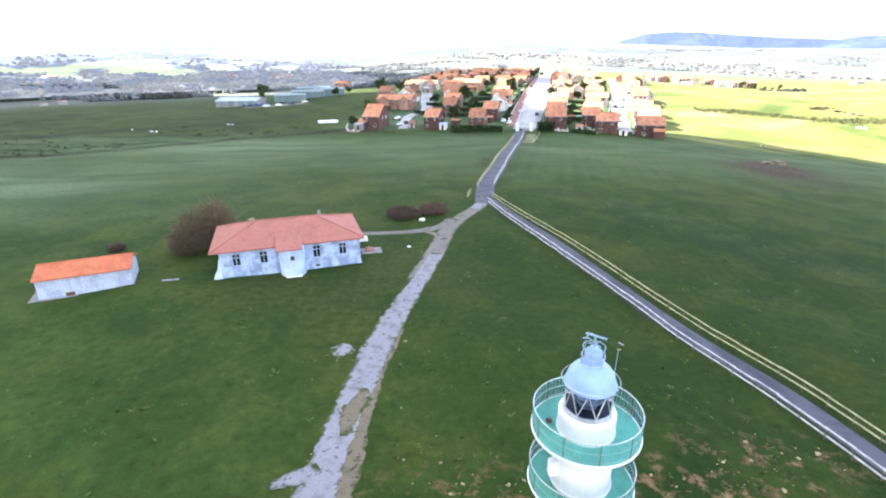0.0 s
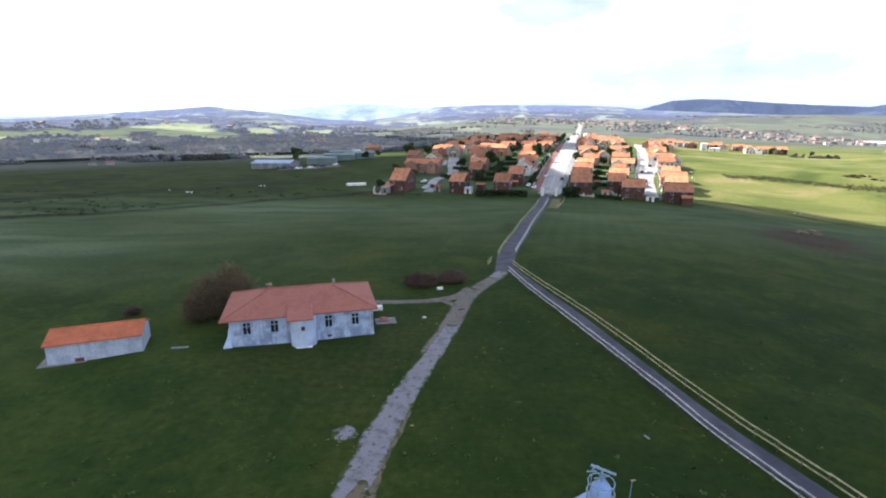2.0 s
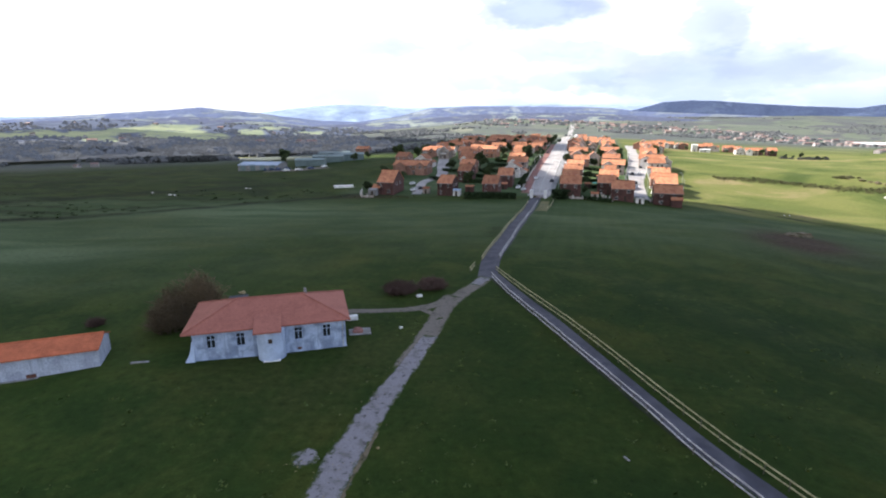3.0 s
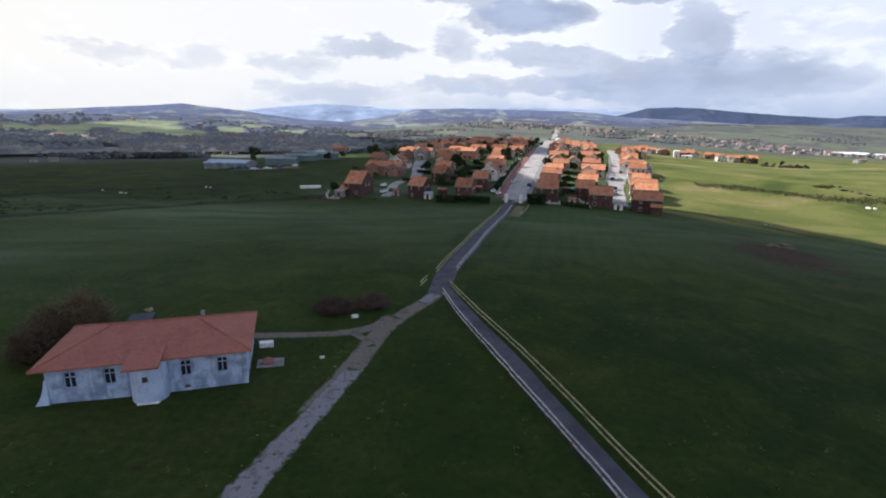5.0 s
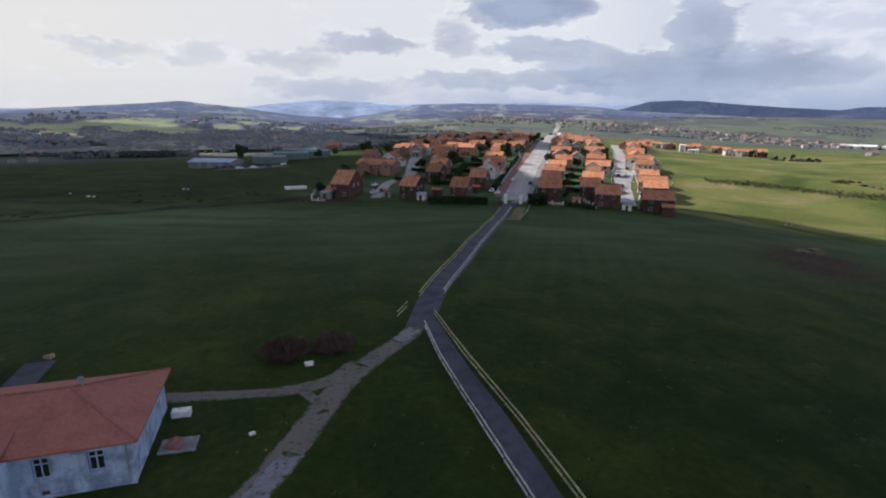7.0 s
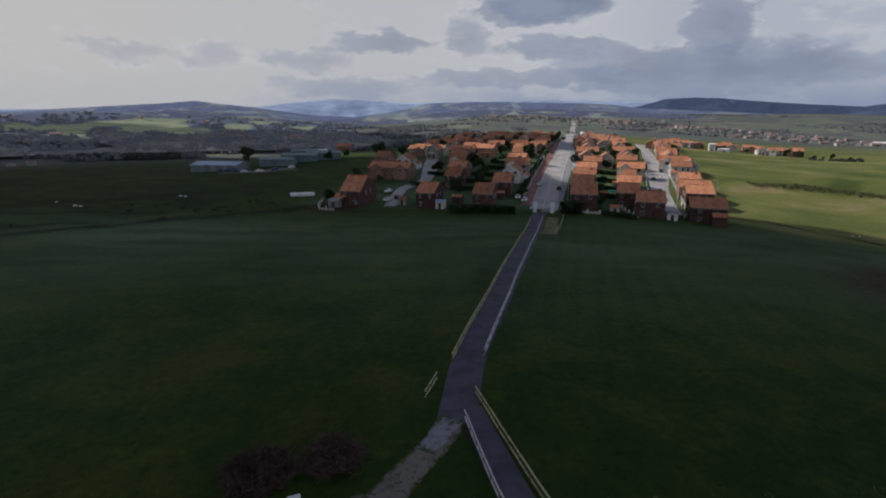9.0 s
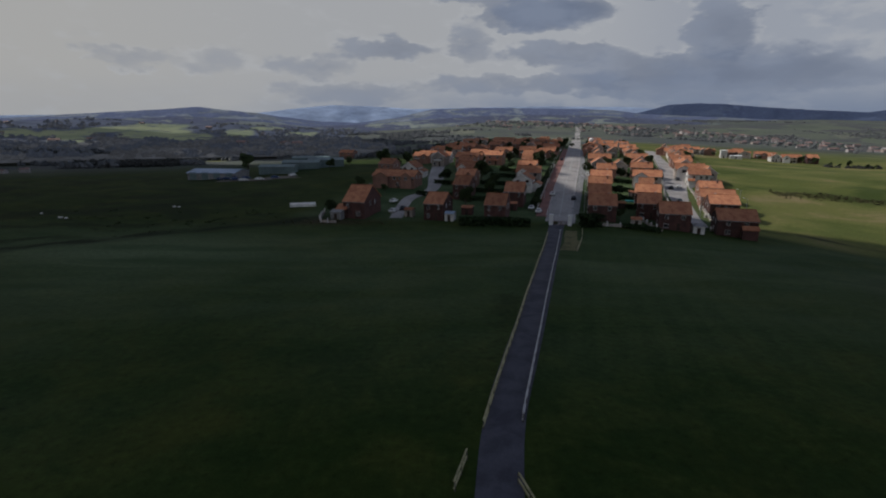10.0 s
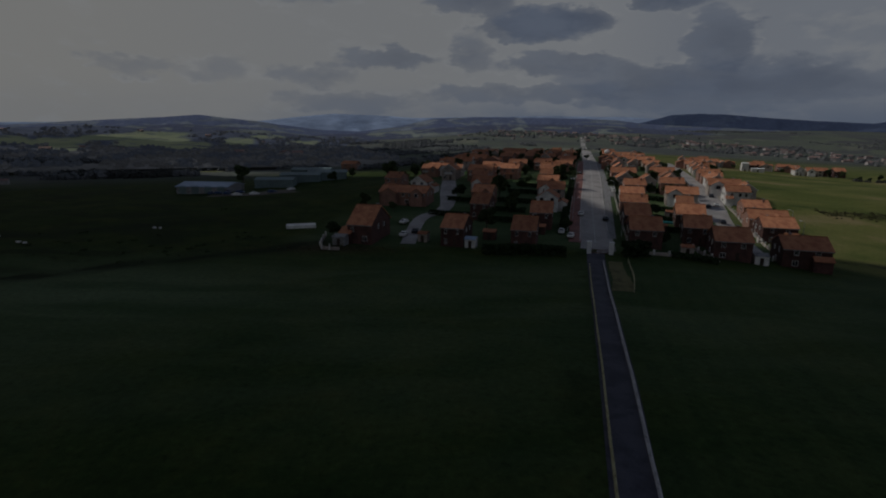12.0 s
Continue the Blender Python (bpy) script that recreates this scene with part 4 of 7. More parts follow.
fence("low pale timber rail fence along the lane", [(17.1, 94.2), (21.5, 109.8), (31.8, 146.3), (45.2, 193.7)], M["wood_grey"], 2.6, "lane fences", thick=1.1)
fence("short end of a timber rail fence beside the lane", [(10.8, 85.6), (11.9, 89.2)], M["wood_tan"], 1.8, "lane fences")
fence("timber rail fence round a dry verge", [(43.0, 169.0), (47.5, 181.0), (52.0, 196.0)], M["wood_tan"], 2.6, "lane fences")
tagged(strip("verge", [(41.6, 170.5), (44.6, 180.5), (48.8, 196)], [4.2, 3.6, 3.0], weathered("dry_verge", (0.15, 0.135, 0.055), (0.085, 0.085, 0.032), 0.4, 3.0), 0.05, 1.5, 0.2, 4, 31), "yellowed mown verge beside the lane", "verge", kind="structure")

# ---- lighthouse ----


def lighthouse(x, y):
    z0 = gz(x, y)
    th = empty("lighthouse", pose(x, y, z0))
    tagged(th, "white lighthouse with green galleries and a pale blue dome", "lighthouse")
    U, L = 11.5 - z0, 8.95 - z0      # upper and lower gallery floors
    part("tower", lathe([(2.1, -0.3), (2.1, 0.5), (1.75, 0.7), (1.62, L - 0.9), (1.7, L - 0.45), (1.95, L - 0.16), (1.95, L - 0.14)], 48), M["white"], th, smooth=True)
    for name, z, R in (("gallery", L, 2.06), ("gallery", U, 2.05)):
        g = part(name, lathe([(0.9, z), (R - 0.03, z), (R - 0.03, z + 0.01)], 56), M["green"], th, "green painted gallery deck")
        part("rim", lathe([(R - 0.10, z - 0.13), (R - 0.02, z - 0.13), (R + 0.02, z - 0.03), (R + 0.0, z + 0.015), (R - 0.028, z + 0.015), (R - 0.028, z - 0.01)], 56), M["white"], g, smooth=False)
        part("soffit", lathe([(1.1, z - 0.12), (R - 0.1, z - 0.12)], 56), M["white"], g)
        rail = part("railing", ring(bmesh.new(), R - 0.04, z + 0.92, 0.024, 56), M["steel"], th, "galvanised handrail")
        for q in (0.5, 0.12):
            part("mid_rail", ring(bmesh.new(), R - 0.04, z + q, 0.010, 56), M["steel"], rail)
        part("netting", lathe([(R - 0.03, z + 0.08), (R - 0.03, z + 0.9)], 56), M["net"], rail, "greenish wire netting")
        bm = bmesh.new()
        for i in range(72):      # thin upright wires of the railing
            a = 2 * math.pi * i / 72
            rod(bm, ((R - 0.05) * math.cos(a), (R - 0.05) * math.sin(a), z + 0.1), ((R - 0.05) * math.cos(a), (R - 0.05) * math.sin(a), z + 0.9), 0.007, 4)
        part("wires", bm, M["blue_steel"], rail, "thin upright wires")
        n = 10
        bar = None
        for i in range(n):
            a = 2 * math.pi * (i + 0.35) / n
            m = pose((R - 0.04) * math.cos(a), (R - 0.04) * math.sin(a), z)
            if bar is None:
                bar = part("post", rod(bmesh.new(), (0, 0, 0.0), (0, 0, 0.94), 0.018, 6), M["rust"], rail, "dark iron railing post")
                bar.matrix_basis = m
            else:
                share(bar, rail, m)
    part("lower_drum", lathe([(1.16, L), (1.20, L + 0.05), (1.20, L + 0.14), (1.14, L + 0.16), (1.13, U - 0.2), (1.25, U - 0.10)], 48), M["white"], th, smooth=False)
    part("drum", lathe([(1.11, U), (1.11, U + 0.06), (1.08, U + 0.09), (1.07, U + 0.80), (1.02, U + 0.90), (0.92, U + 0.92)], 48), M["white"], th, smooth=False)
    lan = part("lantern", lathe([(0.92, U + 0.90), (0.95, U + 0.92), (0.95, U + 1.02), (0.90, U + 1.04), (0.83, U + 1.04)], 48), M["steel"], th, "steel lantern ring")
    part("pane", lathe([(0.86, U + 1.02), (0.86, U + 2.02)], 48), M["clear"], lan, smooth=True)
    part("lens", lathe([(0.0, U + 1.10), (0.36, U + 1.10), (0.42, U + 1.3), (0.58, U + 1.5), (0.60, U + 1.7), (0.46, U + 1.92), (0.2, U + 2.08), (0, U + 2.1)], 24), M["lens"], lan, smooth=True)
    part("lantern_floor", lathe([(0.0, U + 1.03), (0.88, U + 1.03)], 32), M["dark_blue"], lan)
    n = 8
    for i in range(n):
        a0, a1, a2 = (2 * math.pi * (i + k) / n for k in (0, 0.5, 1))
        for s, e in ((a0, a1), (a2, a1)):
            part("glazing_bar", rod(bmesh.new(), (0.875 * math.cos(s), 0.875 * math.sin(s), U + 1.02), (0.875 * math.cos(e), 0.875 * math.sin(e), U + 2.02), 0.024, 5), M["steel"], lan)
    dome = [(0.92, U + 1.96), (0.96, U + 2.0), (0.96, U + 2.06), (0.90, U + 2.1)]
    dome += [(0.90 * math.cos(a), U + 2.1 + 0.86 * math.sin(a)) for a in [radians(10 * k) for k in range(1, 8)]]
    part("dome", lathe(dome, 48), M["blue"], th, "pale blue painted dome", smooth=True)
    part("ceiling_disc", lathe([(0.0, U + 2.0), (0.92, U + 2.0)], 32), M["dark_blue"], th)
    cap = part("cap", lathe([(0.33, U + 2.8), (0.31, U + 2.9), (0.31, U + 3.26), (0.28, U + 3.40), (0.18, U + 3.52), (0.0, U + 3.57)], 28), M["blue"], th, "pale blue ventilator cap", smooth=True)
    part("hoop", ring(bmesh.new(), 0.42, U + 3.20, 0.016, 24), M["steel"], cap)
    for i in range(6):
        a = 2 * math.pi * i / 6
        part("cage_bar", rod(bmesh.new(), (0.42 * math.cos(a), 0.42 * math.sin(a), U + 2.80), (0.40 * math.cos(a), 0.40 * math.sin(a), U + 3.56), 0.014, 5), M["blue_steel"], cap)
    part("hoop", ring(bmesh.new(), 0.40, U + 3.56, 0.016, 24), M["blue_steel"], cap)
    part("hoop", ring(bmesh.new(), 0.42, U + 2.95, 0.016, 24), M["steel"], cap)
    part("ladder_rail", ring(bmesh.new(), 1.05, U + 2.2, 0.014, 40), M["steel"], th)
    ra = part("radar_bracket", rod(rod(rod(bmesh.new(), (0, 0, U + 3.5), (0, 0, U + 3.98), 0.035), (-0.18, 0.05, U + 3.5), (0.0, 0, U + 3.8), 0.02), (0.2, -0.05, U + 3.5), (0, 0, U + 3.8), 0.02), M["blue_steel"], th, "bluish steel bracket")
    bm = one_box(-0.38, 0.38, -0.025, 0.025, -0.04, 0.04, bevel=0.015)
    bar = part("scanner", bm, M["blue_steel"], ra, "slanted bluish scanner bar")
    panel = part("panel", box(box(one_box(-0.17, 0.17, -0.015, 0.015, -0.13, -0.09), -0.17, 0.17, -0.015, 0.015, 0.09, 0.13), -0.03, 0.03, -0.012, 0.012, -0.09, 0.09), M["blue_steel"], ra)
    panel.matrix_basis = pose(-0.27, 0.05, U + 3.98, 15, 20, 25)
    bar.matrix_basis = pose(0.03, 0, U + 3.98, 0, 12, -20)
    vane = part("vane", rod(rod(bmesh.new(), (-0.35, 0, 0), (0.35, 0, 0.0), 0.02), (0, -0.3, 0), (0, 0.3, 0), 0.02), M["blue_steel"], ra)
    vane.matrix_basis = pose(0, 0, U + 3.72, 10, 15, 30)
    mast = part("mast", rod(bmesh.new(), (1.42, 1.30, U), (1.55, 1.36, U + 2.5), 0.013, 6), M["blue_steel"], th, "thin aerial mast")
    part("vane_head", one_box(1.49, 1.66, 1.33, 1.39, U + 2.48, U + 2.53, bevel=0.015), M["stone"], mast)
    hatch = part("hatch", one_box(-1.42, -1.2, 0.3, 0.5, U + 0.01, U + 0.16, bevel=0.04), M["rust"], th, "small rusty deck box")
    part("bracket_box", one_box(-1.7, -1.35, -1.3, -1.0, L + 1.5, L + 2.15, bevel=0.02), M["white"], th)
    part("door", one_box(-0.45, 0.45, -1.78, -1.6, 0.7, 2.75, bevel=0.02), M["darkwood"], th)
    return th


lighthouse(6.6, 9.85)


# ---- old house ----
def window_unit(parent, x, z, w, h, y, frame_mat, glass_mat=None, leaves=2, transom=0.0, name="window", depth=0.12):
    """A window in a wall that faces -y: frame, mullions, panes and a sill."""
    t = 0.07
    bm = wall_with_openings(bmesh.new(), x - w / 2, x + w / 2, z, z + h, y - 0.02, y + depth, [(x - w / 2 + t, x + w / 2 - t, z + t, z + h - t)])
    win = part(name, bm, frame_mat, parent)
    for k in range(1, leaves):
        cx = x - w / 2 + w * k / leaves
        part("mullion", one_box(cx - t / 2, cx + t / 2, y - 0.015, y + depth, z + t, z + h - t), frame_mat, win)
    if transom:
        part("transom", one_box(x - w / 2 + t, x + w / 2 - t, y - 0.012, y + depth - 0.004, z + transom - t / 2, z + transom + t / 2), frame_mat, win)
    part("pane", one_box(x - w / 2 + 0.03, x + w / 2 - 0.03, y + depth * 0.5, y + depth * 0.5 + 0.02, z + 0.03, z + h - 0.03), M["glass"], win)
    part("sill", one_box(x - w / 2 - 0.08, x + w / 2 + 0.08, y - 0.10, y + 0.01, z - 0.09, z - 0.005, bevel=0.01), frame_mat, win)
    return win


def wall_with_openings(bm, x0, x1, z0, z1, y0, y1, holes):
    """A wall slab along x with rectangular openings right through it."""
    xs = sorted({x0, x1, *[h[0] for h in holes], *[h[1] for h in holes]})
    zs = sorted({z0, z1, *[h[2] for h in holes], *[h[3] for h in holes]})
    for a, b in zip(xs, xs[1:]):
        for c, d in zip(zs, zs[1:]):
            mx, mz = (a + b) / 2, (c + d) / 2
            if not any(h[0] < mx < h[1] and h[2] < mz < h[3] for h in holes):
                box(bm, a, b, y0, y1, c, d)
    bmesh.ops.remove_doubles(bm, verts=bm.verts, dist=0.0005)
    return bm


def hip_roof(x0, x1, y0, y1, z, rise, thick=0.16):
    """Hipped roof with a thick edge."""
    bm = bmesh.new()
    d = (y1 - y0) / 2
    e = [(x0, y0), (x1, y0), (x1, y1), (x0, y1)]
    low = [bm.verts.new((*p, z)) for p in e]
    top = [bm.verts.new((*p, z + thick)) for p in e]
    r = [bm.verts.new((x0 + d, y0 + d, z + thick + rise)), bm.verts.new((x1 - d, y0 + d, z + thick + rise))]
    bm.faces.new(low[::-1])
    for i in range(4):
        bm.faces.new((low[i], low[(i + 1) % 4], top[(i + 1) % 4], top[i]))
    bm.faces.new((top[0], top[1], r[1], r[0]))
    bm.faces.new((top[1], top[2], r[1]))
    bm.faces.new((top[2], top[3], r[0], r[1]))
    bm.faces.new((top[3], top[0], r[0]))
    return bm


def ridge_caps(parent, lines, mat):
    for a, b in lines:
        part("ridge_tiles", rod(bmesh.new(), a, b, 0.11, 8), mat, parent)


def old_house():
    a, b = Vector((-22.5, 51.78)), Vector((-6.35, 55.71))
    yaw = math.degrees(math.atan2(b.y - a.y, b.x - a.x))
    L, D, H = (b - a).length, 9.7, 3.5
    mid = (a + b) / 2
    z = gz(mid.x, mid.y)
    th = empty("old_house", pose(mid.x, mid.y, z - 0.05, 0, 0, yaw))
    tagged(th, "derelict single-storey white house with stained plaster and a hipped clay-tile roof", "house")
    h = L / 2
    wins = [(-6.45, 0.95), (-3.35, 0.95), (2.92, 0.95), (6.12, 0.95)]
    holes = [(x - w / 2, x + w / 2, 1.5, 3.05) for x, w in wins] + [(2.7, 3.2, 0.2, 0.62)]
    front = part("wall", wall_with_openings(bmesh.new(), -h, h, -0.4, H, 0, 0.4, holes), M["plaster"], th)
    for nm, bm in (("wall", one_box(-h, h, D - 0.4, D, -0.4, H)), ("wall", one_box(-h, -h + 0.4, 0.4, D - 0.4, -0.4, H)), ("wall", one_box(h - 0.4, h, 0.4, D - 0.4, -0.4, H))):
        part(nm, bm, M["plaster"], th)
    part("plinth", one_box(-h - 0.06, h + 0.06, -0.06, 0.0, -0.4, 0.32), M["plaster"], th)
    part("attic_floor", one_box(-h + 0.4, h - 0.4, 0.4, D - 0.4, H - 0.2, H), M["darkwood"], th)
    for x, w in wins:
        window_unit(th, x, 1.5, w, 1.55, 0.16, M["bay"], transom=1.05)
    for x, w in wins:                     # raised plaster surrounds
        bm = bmesh.new()
        for s in ((x - w / 2 - 0.16, x - w / 2, 1.45, 3.2), (x + w / 2, x + w / 2 + 0.16, 1.45, 3.2), (x - w / 2, x + w / 2, 3.05, 3.22)):
            box(bm, s[0], s[1], -0.035, 0, s[2], s[3])
        part("surround", bm, M["plaster"], th)
    part("cellar_vent", one_box(2.72, 3.18, 0.1, 0.14, 0.21, 0.61), M["rust"], th)
    # rounded porch bay in the middle of the front
    bm = bmesh.new()
    bx, r, n = -0.05, 1.5, 20
    outer = [(bx + r * math.cos(math.pi + math.pi * i / n), -0.55 + 1.3 * math.sin(math.pi + math.pi * i / n)) for i in range(n + 1)]
    outer = [(bx - r, 0.02), *outer, (bx + r, 0.02)]
    lo = [bm.verts.new((x, y, -0.4)) for x, y in outer]
    hi = [bm.verts.new((x, y, H - 0.02)) for x, y in outer]
    for i in range(len(outer) - 1):
        bm.faces.new((lo[i], lo[i + 1], hi[i + 1], hi[i]))
    bm.faces.new(hi)
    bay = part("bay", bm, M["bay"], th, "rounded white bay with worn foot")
    part("bay_foot", one_box(bx - 0.95, bx + 0.95, -1.9, -1.45, -0.4, 0.14, bevel=0.1), M["white"], bay)
    part("opening", one_box(bx - 0.22, bx + 0.22, -1.9, -1.8, 2.2, 2.7, bevel=0.02), M["darkwood"], bay, "small dark opening")
    bm = bmesh.new()      # worn buttress, wide at its foot
    foot = [(-h - 1.0, -0.35), (-h + 0.15, -0.35), (-h + 0.15, 1.6), (-h - 1.0, 1.6)]
    neck = [(-h - 0.12, -0.04), (-h + 0.1, -0.04), (-h + 0.1, 1.3), (-h - 0.12, 1.3)]
    rings = [[bm.verts.new((fx + (nx - fx) * k, fy + (ny - fy) * k, z)) for (fx, fy), (nx, ny) in zip(foot, neck)] for k, z in ((0, -0.4), (0.10, 0.25), (0.55, 0.9), (0.85, 1.7), (1, 2.5))]
    for a, b in zip(rings, rings[1:]):
        for i in range(4):
            bm.faces.new((a[i], a[(i + 1) % 4], b[(i + 1) % 4], b[i]))
    bm.faces.new(rings[-1])
    part("buttress", bm, M["bay"], th, "sloping whitewashed corner buttress")
    roof = part("roof", hip_roof(-h - 1.0, h + 0.55, -0.5, D + 0.55, H, 1.9), M["roof_old"], th, "faded red clay tiles")
    d = (D + 1.05) / 2
    zr = H + 0.16 + 1.9
    ridge_caps(roof, [((-h - 1.0 + d, -0.5 + d, zr), (h + 0.55 - d, -0.5 + d, zr)), ((-h - 0.95, -0.45, H + 0.18), (-h - 1.0 + d, -0.5 + d, zr)), ((h + 0.5, -0.45, H + 0.18), (h + 0.55 - d, -0.5 + d, zr)),
                      ((h + 0.5, D + 0.5, H + 0.18), (h + 0.55 - d, -0.5 + d, zr)), ((-h - 0.95, D + 0.5, H + 0.18), (-h - 1.0 + d, -0.5 + d, zr))], M["roof_old"])
    # the roof runs on forward over the bay
    bm = bmesh.new()
    s = 1.9 / d
    y0, y1, px = -2.1, 1.6, -0.3
    prof = [(px - 1.5, y0), (px + 1.5, y0), (px + 1.5, y1), (px - 1.5, y1)]
    lo = [bm.verts.new((x, y, H + 0.03 + (y + 0.5) * s * (0.1 if y < 0 else 1))) for x, y in prof]
    hi = [bm.verts.new((x, y, H + 0.2 + (y + 0.5) * s * (0.1 if y < 0 else 1))) for x, y in prof]
    bm.faces.new(lo[::-1])
    bm.faces.new(hi)
    for i in range(4):
        bm.faces.new((lo[i], lo[(i + 1) % 4], hi[(i + 1) % 4], hi[i]))
    part("porch_roof", bm, M["roof_old"], roof)
    part("chimney", one_box(h - 4.55, h - 4.2, d - 0.1, d + 0.25, zr - 0.5, zr + 0.45, bevel=0.03), M["concrete"], th, "short grey chimney")
    part("path_slab", one_box(h + 0.02, h + 0.6, 4.4, D + 1.2, -0.3, 0.12, bevel=0.03), M["white"], th, "whitened concrete strip along the wall")
    part("downpipe", rod(bmesh.new(), (h - 0.35, -0.08, 0.1), (h - 0.35, -0.08, H), 0.05), M["steel"], th)
    return th


old_house()


def shed():
    a, b = Vector((-41.2, 48.2)), Vector((-32.4, 51.2))
    yaw = math.degrees(math.atan2(b.y - a.y, b.x - a.x))
    L, D, H = (b - a).length, 4.6, 2.35
    mid = (a + b) / 2
    th = empty("shed", pose(mid.x, mid.y, gz(mid.x, mid.y) - 0.1, 0, 0, yaw))
    tagged(th, "long low whitewashed shed with a bright orange tile roof", "shed")
    h, rise = L / 2, 0.72
    for x0, x1 in ((-h, -h + 0.25), (h - 0.25, h)):     # gable ends
        bm = bmesh.new()
        pts = [(0, -0.3), (D, -0.3), (D, H), (D / 2 + 0.4, H + rise), (0, H)]
        f = [bm.verts.new((x0, y, z)) for y, z in pts]
        g = [bm.verts.new((x1, y, z)) for y, z in pts]
        bm.faces.new(f[::-1])
        bm.faces.new(g)
        for i in range(5):
            bm.faces.new((f[i], f[(i + 1) % 5], g[(i + 1) % 5], g[i]))
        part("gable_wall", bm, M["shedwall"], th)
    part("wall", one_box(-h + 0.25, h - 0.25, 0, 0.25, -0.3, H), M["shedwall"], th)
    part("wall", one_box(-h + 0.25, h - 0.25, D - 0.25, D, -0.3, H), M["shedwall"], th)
    bm = bmesh.new()
    prof = [(-0.3, H - 0.06), (D / 2 + 0.4, H + rise + 0.06), (D + 0.25, H - 0.04)]
    low = [[bm.verts.new((x, y, z)) for y, z in prof] for x in (-h - 0.2, h + 0.15)]
    top = [[bm.verts.new((x, y, z + 0.13)) for y, z in prof] for x in (-h - 0.2, h + 0.15)]
    for i in range(2):
        bm.faces.new((top[0][i], top[1][i], top[1][i + 1], top[0][i + 1]))
        bm.faces.new((low[0][i], low[0][i + 1], low[1][i + 1], low[1][i]))
        for s in (0, 1):
            bm.faces.new((low[s][i], top[s][i], top[s][i + 1], low[s][i + 1]))
    for i in (0, 2):
        bm.faces.new((low[0][i], low[1][i], top[1][i], top[0][i]))
    roof = part("roof", bm, M["roof_shed"], th, "bright orange clay tiles")
    part("ridge_tiles", rod(bmesh.new(), (-h - 0.2, D / 2 + 0.4, H + rise + 0.19), (h + 0.15, D / 2 + 0.4, H + rise + 0.19), 0.10, 8), M["roof_shed"], roof)
    part("apron", one_box(-h - 1.0, h + 0.7, -0.4, D * 0.75, -0.25, 0.08, bevel=0.03), M["concrete"], th, "worn concrete apron")
    part("patch", one_box(-2.1, -1.2, -0.02, 0.0, 0.05, 0.5, bevel=0.008), M["rust"], th, "rusty patch low on the wall")
    return th


shed()


# ---- plants ----
def leaf_quads(bm, centre, radius, count, size, rnd, squash=0.8):
    """Small tilted leaf clumps scattered through a rounded volume, denser near its skin."""
    for _ in range(count):
        v = Vector((rnd.gauss(0, 1), rnd.gauss(0, 1), rnd.gauss(0, 1))).normalized() * radius * rnd.uniform(0.55, 1.05)
        v.z *= squash
        c = Vector(centre) + v
        s = size * rnd.uniform(0.6, 1.4)
        q = Euler((rnd.uniform(0, 6.3), rnd.uniform(0, 6.3), rnd.uniform(0, 6.3))).to_matrix()
        a, b = q @ Vector((s, 0, 0)), q @ Vector((0, s * 0.7, s * 0.25))
        vs = [bm.verts.new(c + p) for p in (-a - b, a - b * 0.6, a * 0.7 + b, -a * 0.8 + b * 0.8)]
        bm.faces.new(vs)


def tree(name, label, seed, height_m, spread, leaves, mat, at=None, size=0.22, bare=False, category="tree"):
    rnd = random.Random(seed)
    th = empty(name, at or Matrix.Identity(4))
    tagged(th, label, category)
    bm = bmesh.new()
    rod(bm, (0, 0, -0.3), (0.05, 0, height_m * 0.45), 0.05 * height_m * 0.5, 7, 0.03 * height_m * 0.5)
    crown = bmesh.new()
    n = 9
    for i in range(n):
        a, up = 2 * math.pi * i / n + rnd.uniform(-0.4, 0.4), rnd.uniform(0.45, 0.92)
        tip = Vector((math.cos(a) * spread * rnd.uniform(0.35, 0.8), math.sin(a) * spread * rnd.uniform(0.35, 0.8), height_m * up))
        rod(bm, (0, 0, height_m * rnd.uniform(0.2, 0.42)), tip, 0.016 * height_m * 0.5, 5, 0.006 * height_m)
        leaf_quads(crown, tip, spread * rnd.uniform(0.34, 0.52), leaves // n, size, rnd)
    leaf_quads(crown, (0, 0, height_m * 0.72), spread * 0.55, leaves // 4, size, rnd, 0.9)
    part("trunk", bm, M["bark"], th)
    part("crown", crown, mat, th)
    return th


